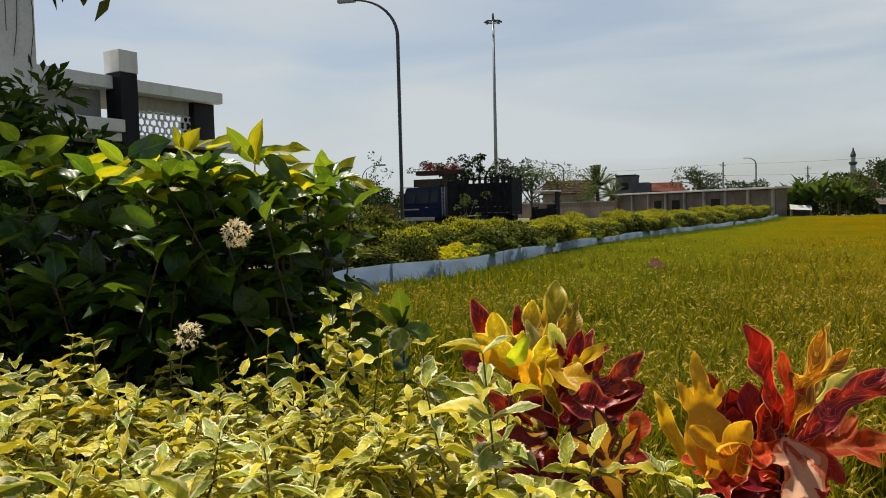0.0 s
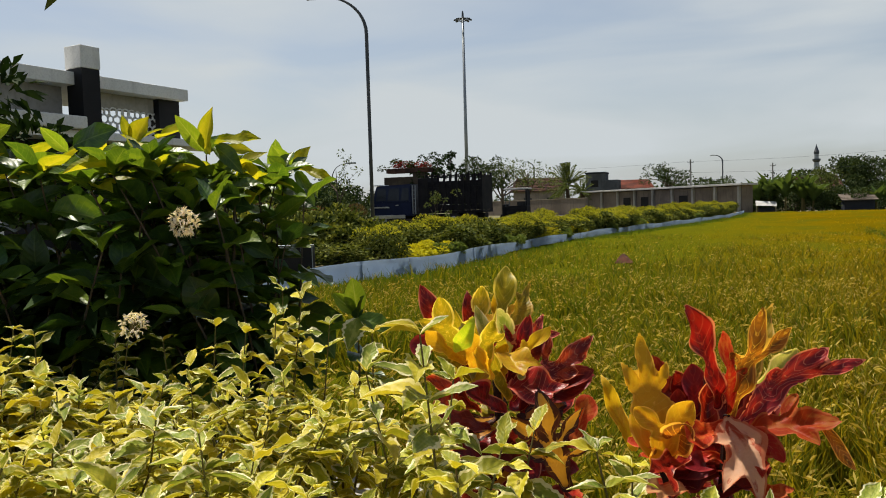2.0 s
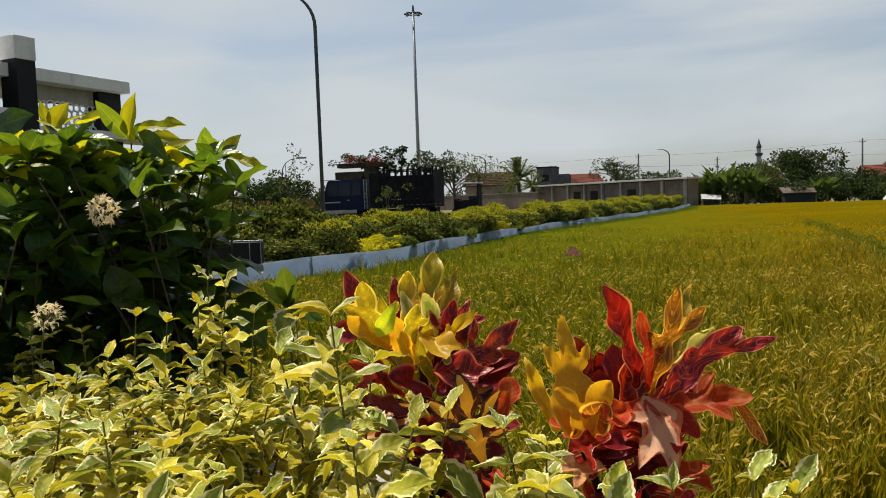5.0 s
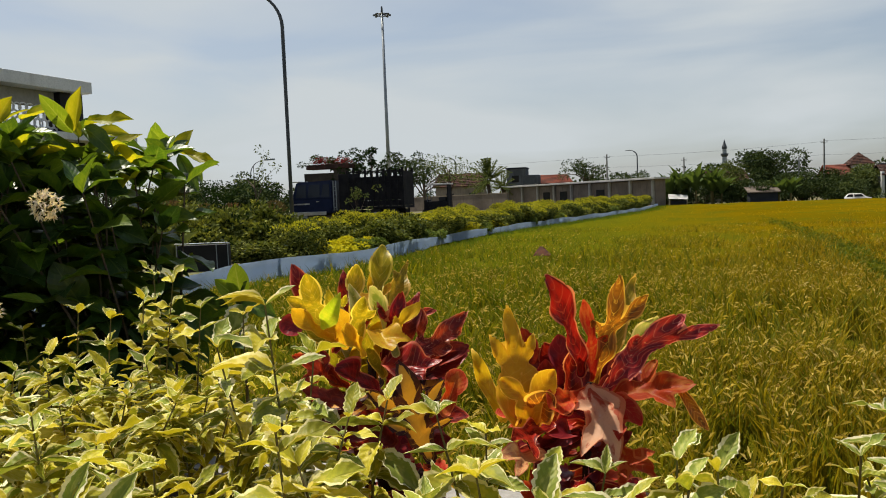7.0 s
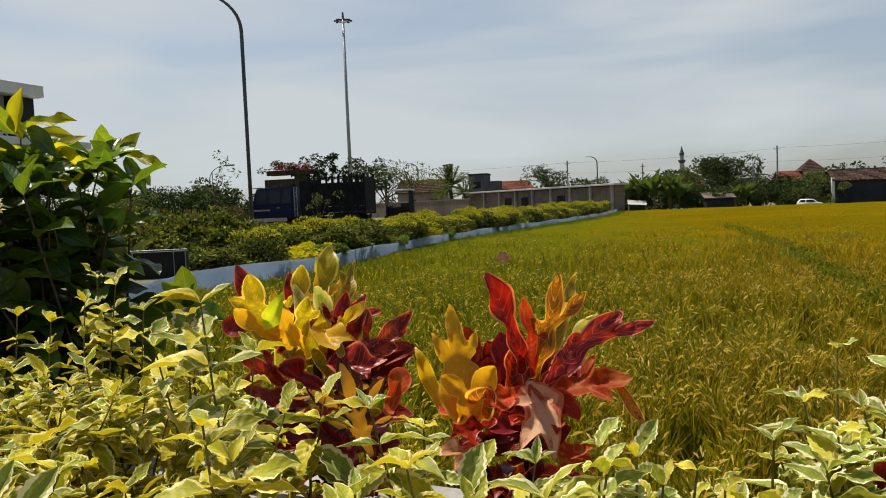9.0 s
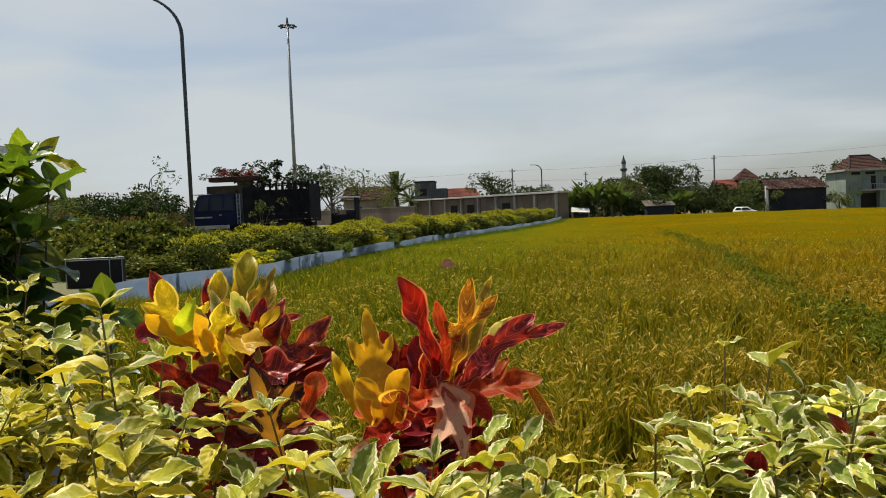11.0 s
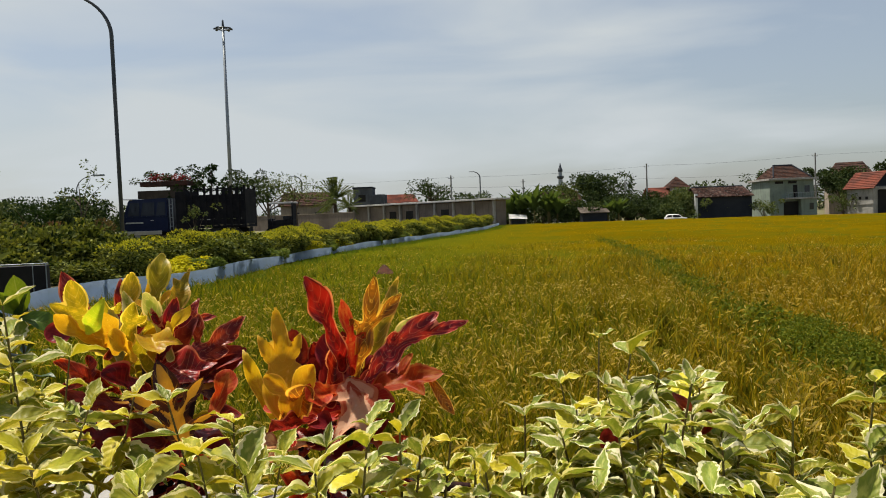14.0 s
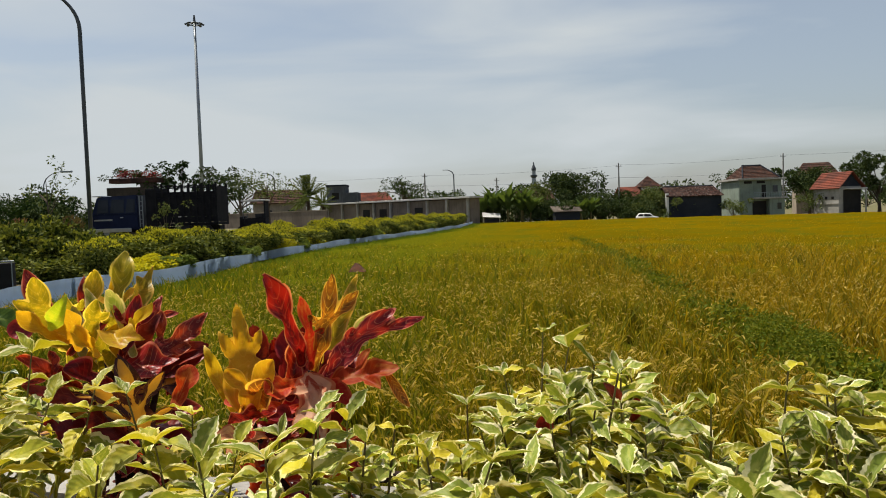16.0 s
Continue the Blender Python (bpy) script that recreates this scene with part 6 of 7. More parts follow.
# inner leaves carry the shade inside each bush in their near-black colour
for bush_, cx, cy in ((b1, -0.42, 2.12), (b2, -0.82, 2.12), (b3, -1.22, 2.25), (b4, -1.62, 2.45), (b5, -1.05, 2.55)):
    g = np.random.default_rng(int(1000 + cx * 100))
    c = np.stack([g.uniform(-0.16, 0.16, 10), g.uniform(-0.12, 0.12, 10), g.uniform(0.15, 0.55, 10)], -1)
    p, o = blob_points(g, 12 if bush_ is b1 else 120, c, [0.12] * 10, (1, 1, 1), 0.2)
    tagged(new("inner_leaves", leaf_quads("inner_leaves", g, p, o, 0.10, 0.05, UNLIT_LEAF)), kind="stuff").parent = bush_


def hero(parent, meshes, base, tip, width, facing=(0, -0.6, 0.8), i=0):
    put_leaf(meshes[i % len(meshes)], leaf_frame(base, tip, width, facing), parent)


# single leaves that stand out of the bushes
hero(b1, S_YOUNG, (-0.493, 2.170, 2.625), (-0.460, 2.130, 2.734), 0.051, (-0.15, -1.00, 0.25), 0)
hero(b1, S_FRESH, (-0.497, 2.170, 2.620), (-0.546, 2.100, 2.710), 0.044, (0.15, -1.00, 0.25), 1)
hero(b1, S_YOUNG, (-0.468, 2.170, 2.639), (-0.324, 2.080, 2.649), 0.048, (-0.10, -0.65, 0.75), 2)
hero(b1, S_YOUNG, (-0.472, 2.200, 2.607), (-0.375, 2.250, 2.644), 0.040, (-0.10, -0.65, 0.75), 3)
hero(b1, S_MID, (-0.462, 2.150, 2.630), (-0.373, 2.060, 2.581), 0.046, (-0.10, -0.65, 0.75), 4)
hero(b1, S_MID, (-0.481, 2.150, 2.551), (-0.563, 2.050, 2.633), 0.047, (0.15, -1.00, 0.25), 5)
hero(b1, S_MID, (-0.474, 2.160, 2.542), (-0.395, 2.100, 2.609), 0.040, (-0.15, -1.00, 0.25), 6)
hero(b1, S_YOUNG, (-0.489, 2.200, 2.612), (-0.520, 2.220, 2.683), 0.031, (0.15, -1.00, 0.25), 7)
hero(b1, S_MID, (-0.452, 2.170, 2.551), (-0.350, 2.100, 2.551), 0.050, (-0.10, -0.65, 0.75), 8)
hero(b1, S_FRESH, (-0.361, 2.460, 2.558), (-0.352, 2.420, 2.672), 0.053, (0.15, -1.00, 0.25), 9)
hero(b1, S_FRESH, (-0.302, 2.440, 2.575), (-0.357, 2.380, 2.651), 0.039, (0.15, -1.00, 0.25), 10)
hero(b1, S_YOUNG, (-0.310, 2.460, 2.587), (-0.254, 2.440, 2.653), 0.053, (-0.15, -1.00, 0.25), 11)
hero(b1, S_YOUNG, (-0.295, 2.450, 2.583), (-0.170, 2.360, 2.543), 0.039, (-0.10, -0.65, 0.75), 12)
hero(b1, S_MID, (-0.298, 2.450, 2.578), (-0.237, 2.400, 2.464), 0.046, (-0.10, -0.65, 0.75), 13)
hero(b1, S_MID, (-0.358, 2.440, 2.533), (-0.428, 2.360, 2.490), 0.046, (0.10, -0.65, 0.75), 14)
hero(b1, S_FRESH, (-0.374, 2.400, 2.507), (-0.296, 2.320, 2.500), 0.034, (-0.10, -0.65, 0.75), 15)
hero(b1, S_MID, (-0.344, 2.460, 2.557), (-0.418, 2.440, 2.575), 0.051, (0.10, -0.65, 0.75), 16)
hero(b1, S_MID, (-0.273, 2.460, 2.533), (-0.228, 2.500, 2.499), 0.042, (-0.10, -0.65, 0.75), 17)
hero(b2, S_YOUNG, (-0.699, 2.220, 2.653), (-0.654, 2.180, 2.722), 0.054, (-0.15, -1.00, 0.25), 18)
hero(b2, S_YOUNG, (-0.709, 2.220, 2.663), (-0.724, 2.200, 2.730), 0.029, (0.15, -1.00, 0.25), 19)
hero(b2, S_YOUNG, (-0.633, 2.220, 2.661), (-0.525, 2.140, 2.686), 0.060, (-0.10, -0.65, 0.75), 20)
hero(b2, S_YOUNG, (-0.688, 2.240, 2.664), (-0.613, 2.200, 2.699), 0.036, (-0.10, -0.65, 0.75), 21)
hero(b2, S_FRESH, (-0.684, 2.200, 2.646), (-0.592, 2.120, 2.618), 0.035, (-0.10, -0.65, 0.75), 22)
hero(b2, S_YOUNG, (-0.691, 2.080, 2.629), (-0.661, 2.030, 2.520), 0.043, (-0.10, -0.65, 0.75), 23)
hero(b1, S_FRESH, (-0.576, 2.140, 2.542), (-0.490, 2.080, 2.566), 0.044, (-0.10, -0.65, 0.75), 24)
hero(b2, S_MID, (-0.676, 2.140, 2.558), (-0.566, 2.070, 2.581), 0.044, (-0.10, -0.65, 0.75), 25)
hero(b2, S_FRESH, (-0.706, 2.100, 2.640), (-0.721, 2.060, 2.591), 0.035, (0.10, -0.65, 0.75), 26)
hero(b1, S_FRESH, (-0.569, 2.100, 2.503), (-0.474, 2.040, 2.539), 0.049, (-0.10, -0.65, 0.75), 27)
hero(b1, S_MID, (-0.558, 2.100, 2.503), (-0.630, 2.020, 2.528), 0.058, (0.10, -0.65, 0.75), 28)
hero(b1, S_MID, (-0.463, 2.080, 2.426), (-0.419, 2.040, 2.464), 0.039, (-0.10, -0.65, 0.75), 29)
hero(b2, S_MID, (-0.838, 2.020, 2.467), (-0.675, 1.950, 2.476), 0.061, (-0.10, -0.65, 0.75), 30)
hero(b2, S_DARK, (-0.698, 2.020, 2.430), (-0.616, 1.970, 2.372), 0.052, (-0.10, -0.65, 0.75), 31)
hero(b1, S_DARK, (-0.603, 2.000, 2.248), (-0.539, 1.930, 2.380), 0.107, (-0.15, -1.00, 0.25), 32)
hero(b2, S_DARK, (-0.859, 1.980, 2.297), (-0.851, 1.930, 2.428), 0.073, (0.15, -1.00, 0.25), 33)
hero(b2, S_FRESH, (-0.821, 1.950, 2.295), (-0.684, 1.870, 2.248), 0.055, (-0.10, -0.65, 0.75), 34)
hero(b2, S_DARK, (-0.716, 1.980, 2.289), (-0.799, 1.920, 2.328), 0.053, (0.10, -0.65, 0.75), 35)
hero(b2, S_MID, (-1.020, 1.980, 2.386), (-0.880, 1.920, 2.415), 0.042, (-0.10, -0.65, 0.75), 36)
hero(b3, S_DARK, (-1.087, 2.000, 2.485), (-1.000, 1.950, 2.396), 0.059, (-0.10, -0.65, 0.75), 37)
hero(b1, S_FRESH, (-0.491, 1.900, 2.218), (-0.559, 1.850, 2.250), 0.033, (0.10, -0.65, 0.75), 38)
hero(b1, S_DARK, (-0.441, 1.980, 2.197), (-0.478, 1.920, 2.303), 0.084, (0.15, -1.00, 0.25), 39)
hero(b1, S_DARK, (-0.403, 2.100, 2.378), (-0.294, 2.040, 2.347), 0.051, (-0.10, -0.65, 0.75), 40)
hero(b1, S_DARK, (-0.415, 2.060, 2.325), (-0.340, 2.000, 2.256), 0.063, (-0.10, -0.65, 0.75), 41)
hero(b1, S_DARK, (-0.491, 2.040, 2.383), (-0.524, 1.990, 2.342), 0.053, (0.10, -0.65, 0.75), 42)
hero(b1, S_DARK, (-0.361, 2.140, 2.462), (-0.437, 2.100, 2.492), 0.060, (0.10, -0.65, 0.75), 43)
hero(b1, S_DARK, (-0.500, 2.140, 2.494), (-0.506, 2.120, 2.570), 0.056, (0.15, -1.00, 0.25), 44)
hero(b3, S_FRESH, (-1.087, 2.060, 2.624), (-0.919, 2.000, 2.686), 0.051, (-0.15, -1.00, 0.25), 45)
hero(b3, S_FRESH, (-1.079, 2.060, 2.683), (-1.099, 2.020, 2.729), 0.042, (0.15, -1.00, 0.25), 46)
hero(b2, S_FRESH, (-0.935, 2.080, 2.560), (-0.833, 2.020, 2.619), 0.052, (-0.15, -1.00, 0.25), 47)
hero(b2, S_MID, (-0.971, 2.100, 2.562), (-0.909, 2.060, 2.642), 0.039, (-0.15, -1.00, 0.25), 48)
hero(b2, S_FRESH, (-0.825, 2.100, 2.622), (-0.863, 2.040, 2.681), 0.037, (0.15, -1.00, 0.25), 49)
hero(b2, S_DARK, (-0.812, 2.100, 2.638), (-0.678, 2.030, 2.677), 0.068, (-0.15, -1.00, 0.25), 50)
hero(b3, S_MID, (-1.025, 2.060, 2.659), (-1.074, 2.020, 2.688), 0.038, (0.10, -0.65, 0.75), 51)
hero(b2, S_DARK, (-0.843, 2.080, 2.549), (-0.916, 2.020, 2.563), 0.058, (0.10, -0.65, 0.75), 52)
hero(b2, S_MID, (-0.736, 2.100, 2.608), (-0.780, 2.050, 2.620), 0.035, (0.10, -0.65, 0.75), 53)
hero(b3, S_DARK, (-1.001, 2.040, 2.543), (-1.049, 2.000, 2.588), 0.057, (0.15, -1.00, 0.25), 54)
hero(b2, S_DARK, (-0.941, 2.060, 2.477), (-0.799, 2.000, 2.537), 0.057, (-0.15, -1.00, 0.25), 55)

sprout = shrub("young_shrub", "young shrub with one upright bright green leaf", "shrub", (-0.09, 2.16, 1.78), [((-0.09, 2.16, 1.78), (-0.098, 2.15, 2.15))], [S_DARK, S_MID], 0.10, 71, "", STEM_GREEN, 0.5, 6, None, 0.6, 0.003)
hero(sprout, S_FRESH, (-0.098, 2.15, 2.17), (-0.107, 2.13, 2.27), 0.058, (0, -1, 0.15))
hero(sprout, S_FRESH, (-0.102, 2.15, 2.17), (-0.160, 2.13, 2.23), 0.042, (0.1, -0.9, 0.4), 1)
hero(sprout, SV_C, (-0.096, 2.14, 2.16), (-0.125, 2.09, 2.085), 0.06, (0, -0.9, 0.4), 1)
hero(sprout, S_MID, (-0.096, 2.14, 2.16), (0.0, 2.11, 2.14), 0.05, (0, -0.6, 0.8), 2)

# ---- crotons ----
def lobe_width(kind, s):
    """Half-width of a lobe, as a share of its widest, at s of its length."""
    if kind == "lance":
        return 0.30 + 0.70 * math.sin(math.pi * min(1.0, 0.12 + 0.60 * s)) if s < 0.6 else max(0.02, 1 - ((s - 0.6) / 0.4) ** 1.4)
    if kind == "ogive":
        return 0.34 + 0.66 * math.sin(0.5 * math.pi * s / 0.48) if s < 0.48 else max(0.02, 1 - ((s - 0.48) / 0.52) ** 1.6)
    if kind == "hand":                                   # a broad palm, then a finger
        return 0.6 + 0.9 * math.sin(math.pi * s / 0.56) ** 0.8 if s < 0.50 else 0.90 + 0.05 * (s - 0.5) if s < 0.76 else max(0.02, 0.95 * (1 - ((s - 0.76) / 0.24) ** 1.5))
    waist = 0.46 + 0.16 * math.exp(-((s - 0.28) / 0.14) ** 2)      # spatulate, with a waist
    head = math.exp(-((s - 0.72) / 0.19) ** 2)
    return max(waist, head) if s < 0.72 else max(0.02, (1 - ((s - 0.72) / 0.28) ** 1.5))


def lobed_leaf(plant, material, base, tip, facing, width, kind, *lobes, cells=58):
    """One leathery leaf as a single blade: a middle lobe from base to tip and side lobes that part from its midrib.
    A side lobe is (share of the midrib where it parts, its tip across, its tip along, its width)."""
    base, tip = Vector(base), Vector(tip)
    ly = (tip - base).length
    q = random.Random(int(1e4 * (abs(tip.x) + tip.z)))
    split = sum(v[0] for v in lobes) / len(lobes) if lobes else 0.3      # where the blade parts into fingers
    palm, slim = (0.85, 0.84) if lobes else (0.0, 1.0)
    width = width * slim
    ribs = [(np.array([[0.0, ly * v / 26] for v in range(27)]), [0.47 * width * lobe_width(kind, v / 26) * (1 + palm * math.exp(-((v / 26 - split) / 0.15) ** 2)) for v in range(27)])]
    bow = q.uniform(-0.05, 0.05) * ly
    ribs[0][0][:, 0] += bow * np.sin(np.linspace(0, math.pi, 27))
    for share, tx, ty, w in lobes:
        p0, p2 = np.array([bow * math.sin(math.pi * share), ly * share]), np.array([tx, ty])
        gap = np.linalg.norm(p2 - p0)
        p1 = p0 + (np.array([0.0, 1.0]) * 0.22 + (p2 - p0) / gap * 0.40) * gap * 0.6
        f = np.linspace(0, 1, 25)[:, None]
        ribs.append(((1 - f) ** 2 * p0 + 2 * f * (1 - f) * p1 + f * f * p2, [0.32 * w * lobe_width("ogive" if kind == "ogive" else "spat", v / 24) for v in range(25)]))
    pts = np.concatenate([p for p, _ in ribs])
    rad_ = np.concatenate([np.asarray(w_) for _, w_ in ribs])
    run = np.concatenate([np.linspace(0, 1, len(p)) for p, _ in ribs])
    lo, hi = pts.min(0) - width, pts.max(0) + width
    step = max(hi - lo) / cells
    nx, ny = int((hi[0] - lo[0]) / step) + 2, int((hi[1] - lo[1]) / step) + 2
    gx, gy = np.meshgrid(lo[0] + step * np.arange(nx), lo[1] + step * np.arange(ny), indexing="ij")

    def depth(px, py):
        d = np.hypot(px[..., None] - pts[:, 0], py[..., None] - pts[:, 1])
        g = d - rad_
        k_ = 0.0005
        m = g.min(-1)
        return m - k_ * np.log(np.exp(-(g - m[..., None]) / k_).sum(-1).clip(1, 3)), d

    g0, _ = depth(gx, gy)
    mean = (g0[:-1, :-1] + g0[1:, :-1] + g0[1:, 1:] + g0[:-1, 1:]) / 4
    keep = mean < 0.15 * step
    for _ in range(3):                                   # the rim's corners are drawn onto the outline
        g0, _d = depth(gx, gy)
        ex, ey = (depth(gx + 1e-4, gy)[0] - g0) / 1e-4, (depth(gx, gy + 1e-4)[0] - g0) / 1e-4
        near = g0 > -0.35 * step
        gx = np.where(near, gx - ex * g0.clip(-step, step) * 0.9, gx)
        gy = np.where(near, gy - ey * g0.clip(-step, step) * 0.9, gy)
    g0, d = depth(gx, gy)
    d_mid, inside = d.min(-1), np.maximum(-g0, 0)
    across = 0.5 * d_mid / np.maximum(d_mid + inside, 1e-6)
    near_ = np.exp(-(d - d_mid[..., None]) / 0.004)
    u = (near_ * run).sum(-1) / near_.sum(-1)
    a1, a2, a3 = q.uniform(0, 6.28), q.uniform(0, 6.28), q.uniform(0, 6.28)
    yy = gy / ly
    gz = q.uniform(0.35, 0.75) * d_mid - 0.10 * ly * np.clip(yy, 0, 2) * (np.clip(yy, 0, 2) - 1) * q.uniform(-0.6, 1.4)
    gz = gz + 0.0060 * across * 2 * np.sin(gy * 95 + a1) + 0.0030 * np.sin(gx * 80 + a2) * np.sin(gy * 70 + a3)
    gz = gz - q.uniform(-0.4, 1.0) * ly * 0.55 * np.clip(yy - 0.72, 0, 1) ** 2
    y = (tip - base).normalized()
    z = Vector(facing)
    z = (z - y * z.dot(y)).normalized()
    x = y.cross(z)
    idx = np.arange(nx * ny).reshape(nx, ny)
    faces = np.stack([idx[:-1, :-1], idx[1:, :-1], idx[1:, 1:], idx[:-1, 1:]], -1)[keep]
    used_ = np.unique(faces)
    remap = np.zeros(nx * ny, np.int32)
    remap[used_] = np.arange(len(used_))
    co = np.stack([gx, gy, gz], -1).reshape(-1, 3)[used_]
    me = raw_mesh("leaf", co, remap[faces], material, True)
    uv = np.stack([u, 0.5 + across], -1).reshape(-1, 2)[used_]
    me.uv_layers.new(name="length_width").data.foreach_set("uv", uv[remap[faces].ravel()].astype(np.float32).ravel())
    m = Matrix((x, y, z)).transposed().to_4x4()
    m.translation = base
    put_leaf(me, m, plant)


red_croton = thing("red_croton", pose(0.575, 1.35, 1.78), "croton with lobed red, orange and yellow leaves", "croton")
yellow_croton = thing("yellow_croton", pose(0.24, 1.56, 1.78), "croton with lobed yellow leaves and red lower ones", "croton")
part("stem", tube(bmesh.new(), [(0.01, 0, -0.02), (0.006, 0.004, 0.15), (0.012, 0.0, 0.31)], [0.013, 0.011, 0.006], 8), STEM_MAROON, red_croton)
part("side_stem", tube(bmesh.new(), [(0, 0, 0.02), (-0.06, 0.0, 0.12), (-0.10, 0.01, 0.23)], [0.009, 0.008, 0.005], 8), STEM_MAROON, red_croton)
part("stem", tube(bmesh.new(), [(0, 0, -0.02), (-0.01, 0.004, 0.2), (-0.02, 0.02, 0.37)], [0.011, 0.010, 0.006], 8), STEM_MAROON, yellow_croton)
part("side_stem", tube(bmesh.new(), [(0, 0, 0.02), (0.04, -0.12, 0.12), (0.05, -0.26, 0.20)], [0.009, 0.008, 0.005], 8), STEM_MAROON, yellow_croton)
part("side_stem", tube(bmesh.new(), [(0, 0, 0.05), (0.05, 0.0, 0.18), (0.08, 0.02, 0.29)], [0.009, 0.008, 0.005], 8), STEM_MAROON, yellow_croton)
lobed_leaf(red_croton, CROTON_RED, (0.572, 1.350, 2.111), (0.501, 1.298, 2.287), (0.34, -0.93, -0.14), 0.056, "spat")
lobed_leaf(red_croton, CROTON_EMBER, (0.589, 1.350, 2.097), (0.567, 1.320, 2.243), (0.07, -0.98, -0.19), 0.033, "spat", (0.35, 0.036, 0.073, 0.031))
lobed_leaf(red_croton, CROTON_ORANGE, (0.597, 1.360, 2.090), (0.629, 1.305, 2.285), (-0.09, -0.96, -0.26), 0.042, "spat", (0.42, 0.059, 0.172, 0.041), (0.36, -0.032, 0.115, 0.028))
lobed_leaf(red_croton, CROTON_GREEN, (0.626, 1.410, 2.079), (0.715, 1.450, 2.268), (-0.01, -0.98, 0.21), 0.037, "lance")
lobed_leaf(red_croton, CROTON_CREAM, (0.658, 1.440, 2.091), (0.741, 1.420, 2.187), (-0.23, -0.97, -0.01), 0.043, "spat", (0.50, 0.027, 0.064, 0.036))
lobed_leaf(red_croton, CROTON_PURPLE, (0.611, 1.360, 2.062), (0.765, 1.352, 2.199), (-0.27, -0.93, 0.25), 0.056, "spat", (0.45, 0.056, 0.239, 0.039), (0.30, -0.032, 0.120, 0.041))
lobed_leaf(red_croton, CROTON_EMBER, (0.615, 1.350, 2.056), (0.750, 1.290, 2.089), (-0.41, -0.51, 0.76), 0.056, "spat", (0.45, 0.041, 0.110, 0.046), (0.30, -0.060, 0.096, 0.046))
lobed_leaf(red_croton, CROTON_MAROON, (0.607, 1.370, 2.054), (0.686, 1.400, 2.107), (0.03, -0.89, 0.46), 0.066, "spat")
lobed_leaf(red_croton, CROTON_PINK, (0.579, 1.330, 2.079), (0.578, 1.200, 1.994), (0.00, -0.55, 0.84), 0.060, "ogive", (0.32, 0.055, 0.137, 0.055), (0.18, 0.060, 0.039, 0.036))
lobed_leaf(red_croton, CROTON_EMBER, (0.597, 1.340, 2.077), (0.641, 1.260, 2.043), (0.03, -0.38, 0.92), 0.053, "spat", (0.40, 0.062, 0.108, 0.037))
lobed_leaf(red_croton, CROTON_YELLOW, (0.476, 1.360, 2.002), (0.463, 1.430, 2.226), (-0.00, -0.95, 0.30), 0.042, "hand", (0.28, -0.040, 0.185, 0.043), (0.36, 0.041, 0.175, 0.037))
lobed_leaf(red_croton, CROTON_YELLOW, (0.461, 1.330, 2.024), (0.514, 1.300, 2.129), (-0.58, -0.82, 0.06), 0.057, "spat", (0.35, -0.073, 0.055, 0.055))
lobed_leaf(red_croton, CROTON_YELLOW, (0.449, 1.420, 2.018), (0.402, 1.460, 2.145), (-0.02, -0.96, 0.30), 0.030, "lance")
lobed_leaf(red_croton, CROTON_MAROON, (0.514, 1.450, 2.026), (0.497, 1.470, 2.172), (0.01, -0.99, 0.14), 0.064, "spat", (0.40, 0.052, 0.106, 0.040))
lobed_leaf(red_croton, CROTON_MAROON, (0.564, 1.400, 2.035), (0.553, 1.420, 2.164), (0.01, -0.99, 0.15), 0.060, "spat", (0.40, 0.040, 0.115, 0.042))
lobed_leaf(red_croton, CROTON_RED, (0.548, 1.360, 2.047), (0.580, 1.370, 2.161), (0.15, -0.99, 0.04), 0.060, "spat")
lobed_leaf(red_croton, CROTON_ORANGE, (0.727, 1.300, 2.077), (0.760, 1.270, 2.016), (-0.22, -0.92, 0.33), 0.023, "lance")
lobed_leaf(red_croton, CROTON_RED, (0.509, 1.330, 2.024), (0.423, 1.240, 2.034), (0.43, -0.32, 0.84), 0.045, "spat", (0.40, -0.044, 0.110, 0.036))
lobed_leaf(red_croton, CROTON_PEACH, (0.495, 1.280, 1.989), (0.391, 1.200, 2.029), (0.46, -0.17, 0.87), 0.039, "spat", (0.40, -0.043, 0.129, 0.030))
lobed_leaf(red_croton, CROTON_ORANGE, (0.467, 1.340, 2.015), (0.501, 1.290, 2.088), (-0.68, -0.71, -0.17), 0.063, "spat")
lobed_leaf(red_croton, CROTON_EMBER, (0.572, 1.340, 2.070), (0.491, 1.270, 2.073), (0.45, -0.49, 0.75), 0.053, "spat")
lobed_leaf(red_croton, CROTON_MAROON, (0.604, 1.380, 2.037), (0.619, 1.420, 2.108), (0.05, -0.88, 0.48), 0.077, "spat", (0.30, 0.042, 0.067, 0.047))
lobed_leaf(red_croton, CROTON_MAROON, (0.571, 1.360, 1.995), (0.510, 1.360, 1.981), (-0.05, -0.97, 0.23), 0.056, "spat")
lobed_leaf(yellow_croton, CROTON_RED, (0.128, 1.580, 2.182), (0.079, 1.600, 2.303), (0.03, -0.98, 0.17), 0.044, "lance")
lobed_leaf(yellow_croton, CROTON_GOLD, (0.146, 1.520, 2.180), (0.113, 1.460, 2.295), (0.21, -0.89, -0.40), 0.051, "spat", (0.35, -0.049, 0.099, 0.036))
lobed_leaf(yellow_croton, CROTON_YELLOW, (0.155, 1.500, 2.167), (0.085, 1.440, 2.236), (0.52, -0.83, -0.20), 0.034, "spat")
lobed_leaf(yellow_croton, CROTON_RED, (0.185, 1.660, 2.155), (0.176, 1.700, 2.276), (-0.01, -0.95, 0.31), 0.037, "lance")
lobed_leaf(yellow_croton, CROTON_GOLD, (0.197, 1.620, 2.160), (0.204, 1.640, 2.290), (-0.00, -0.99, 0.15), 0.043, "spat")
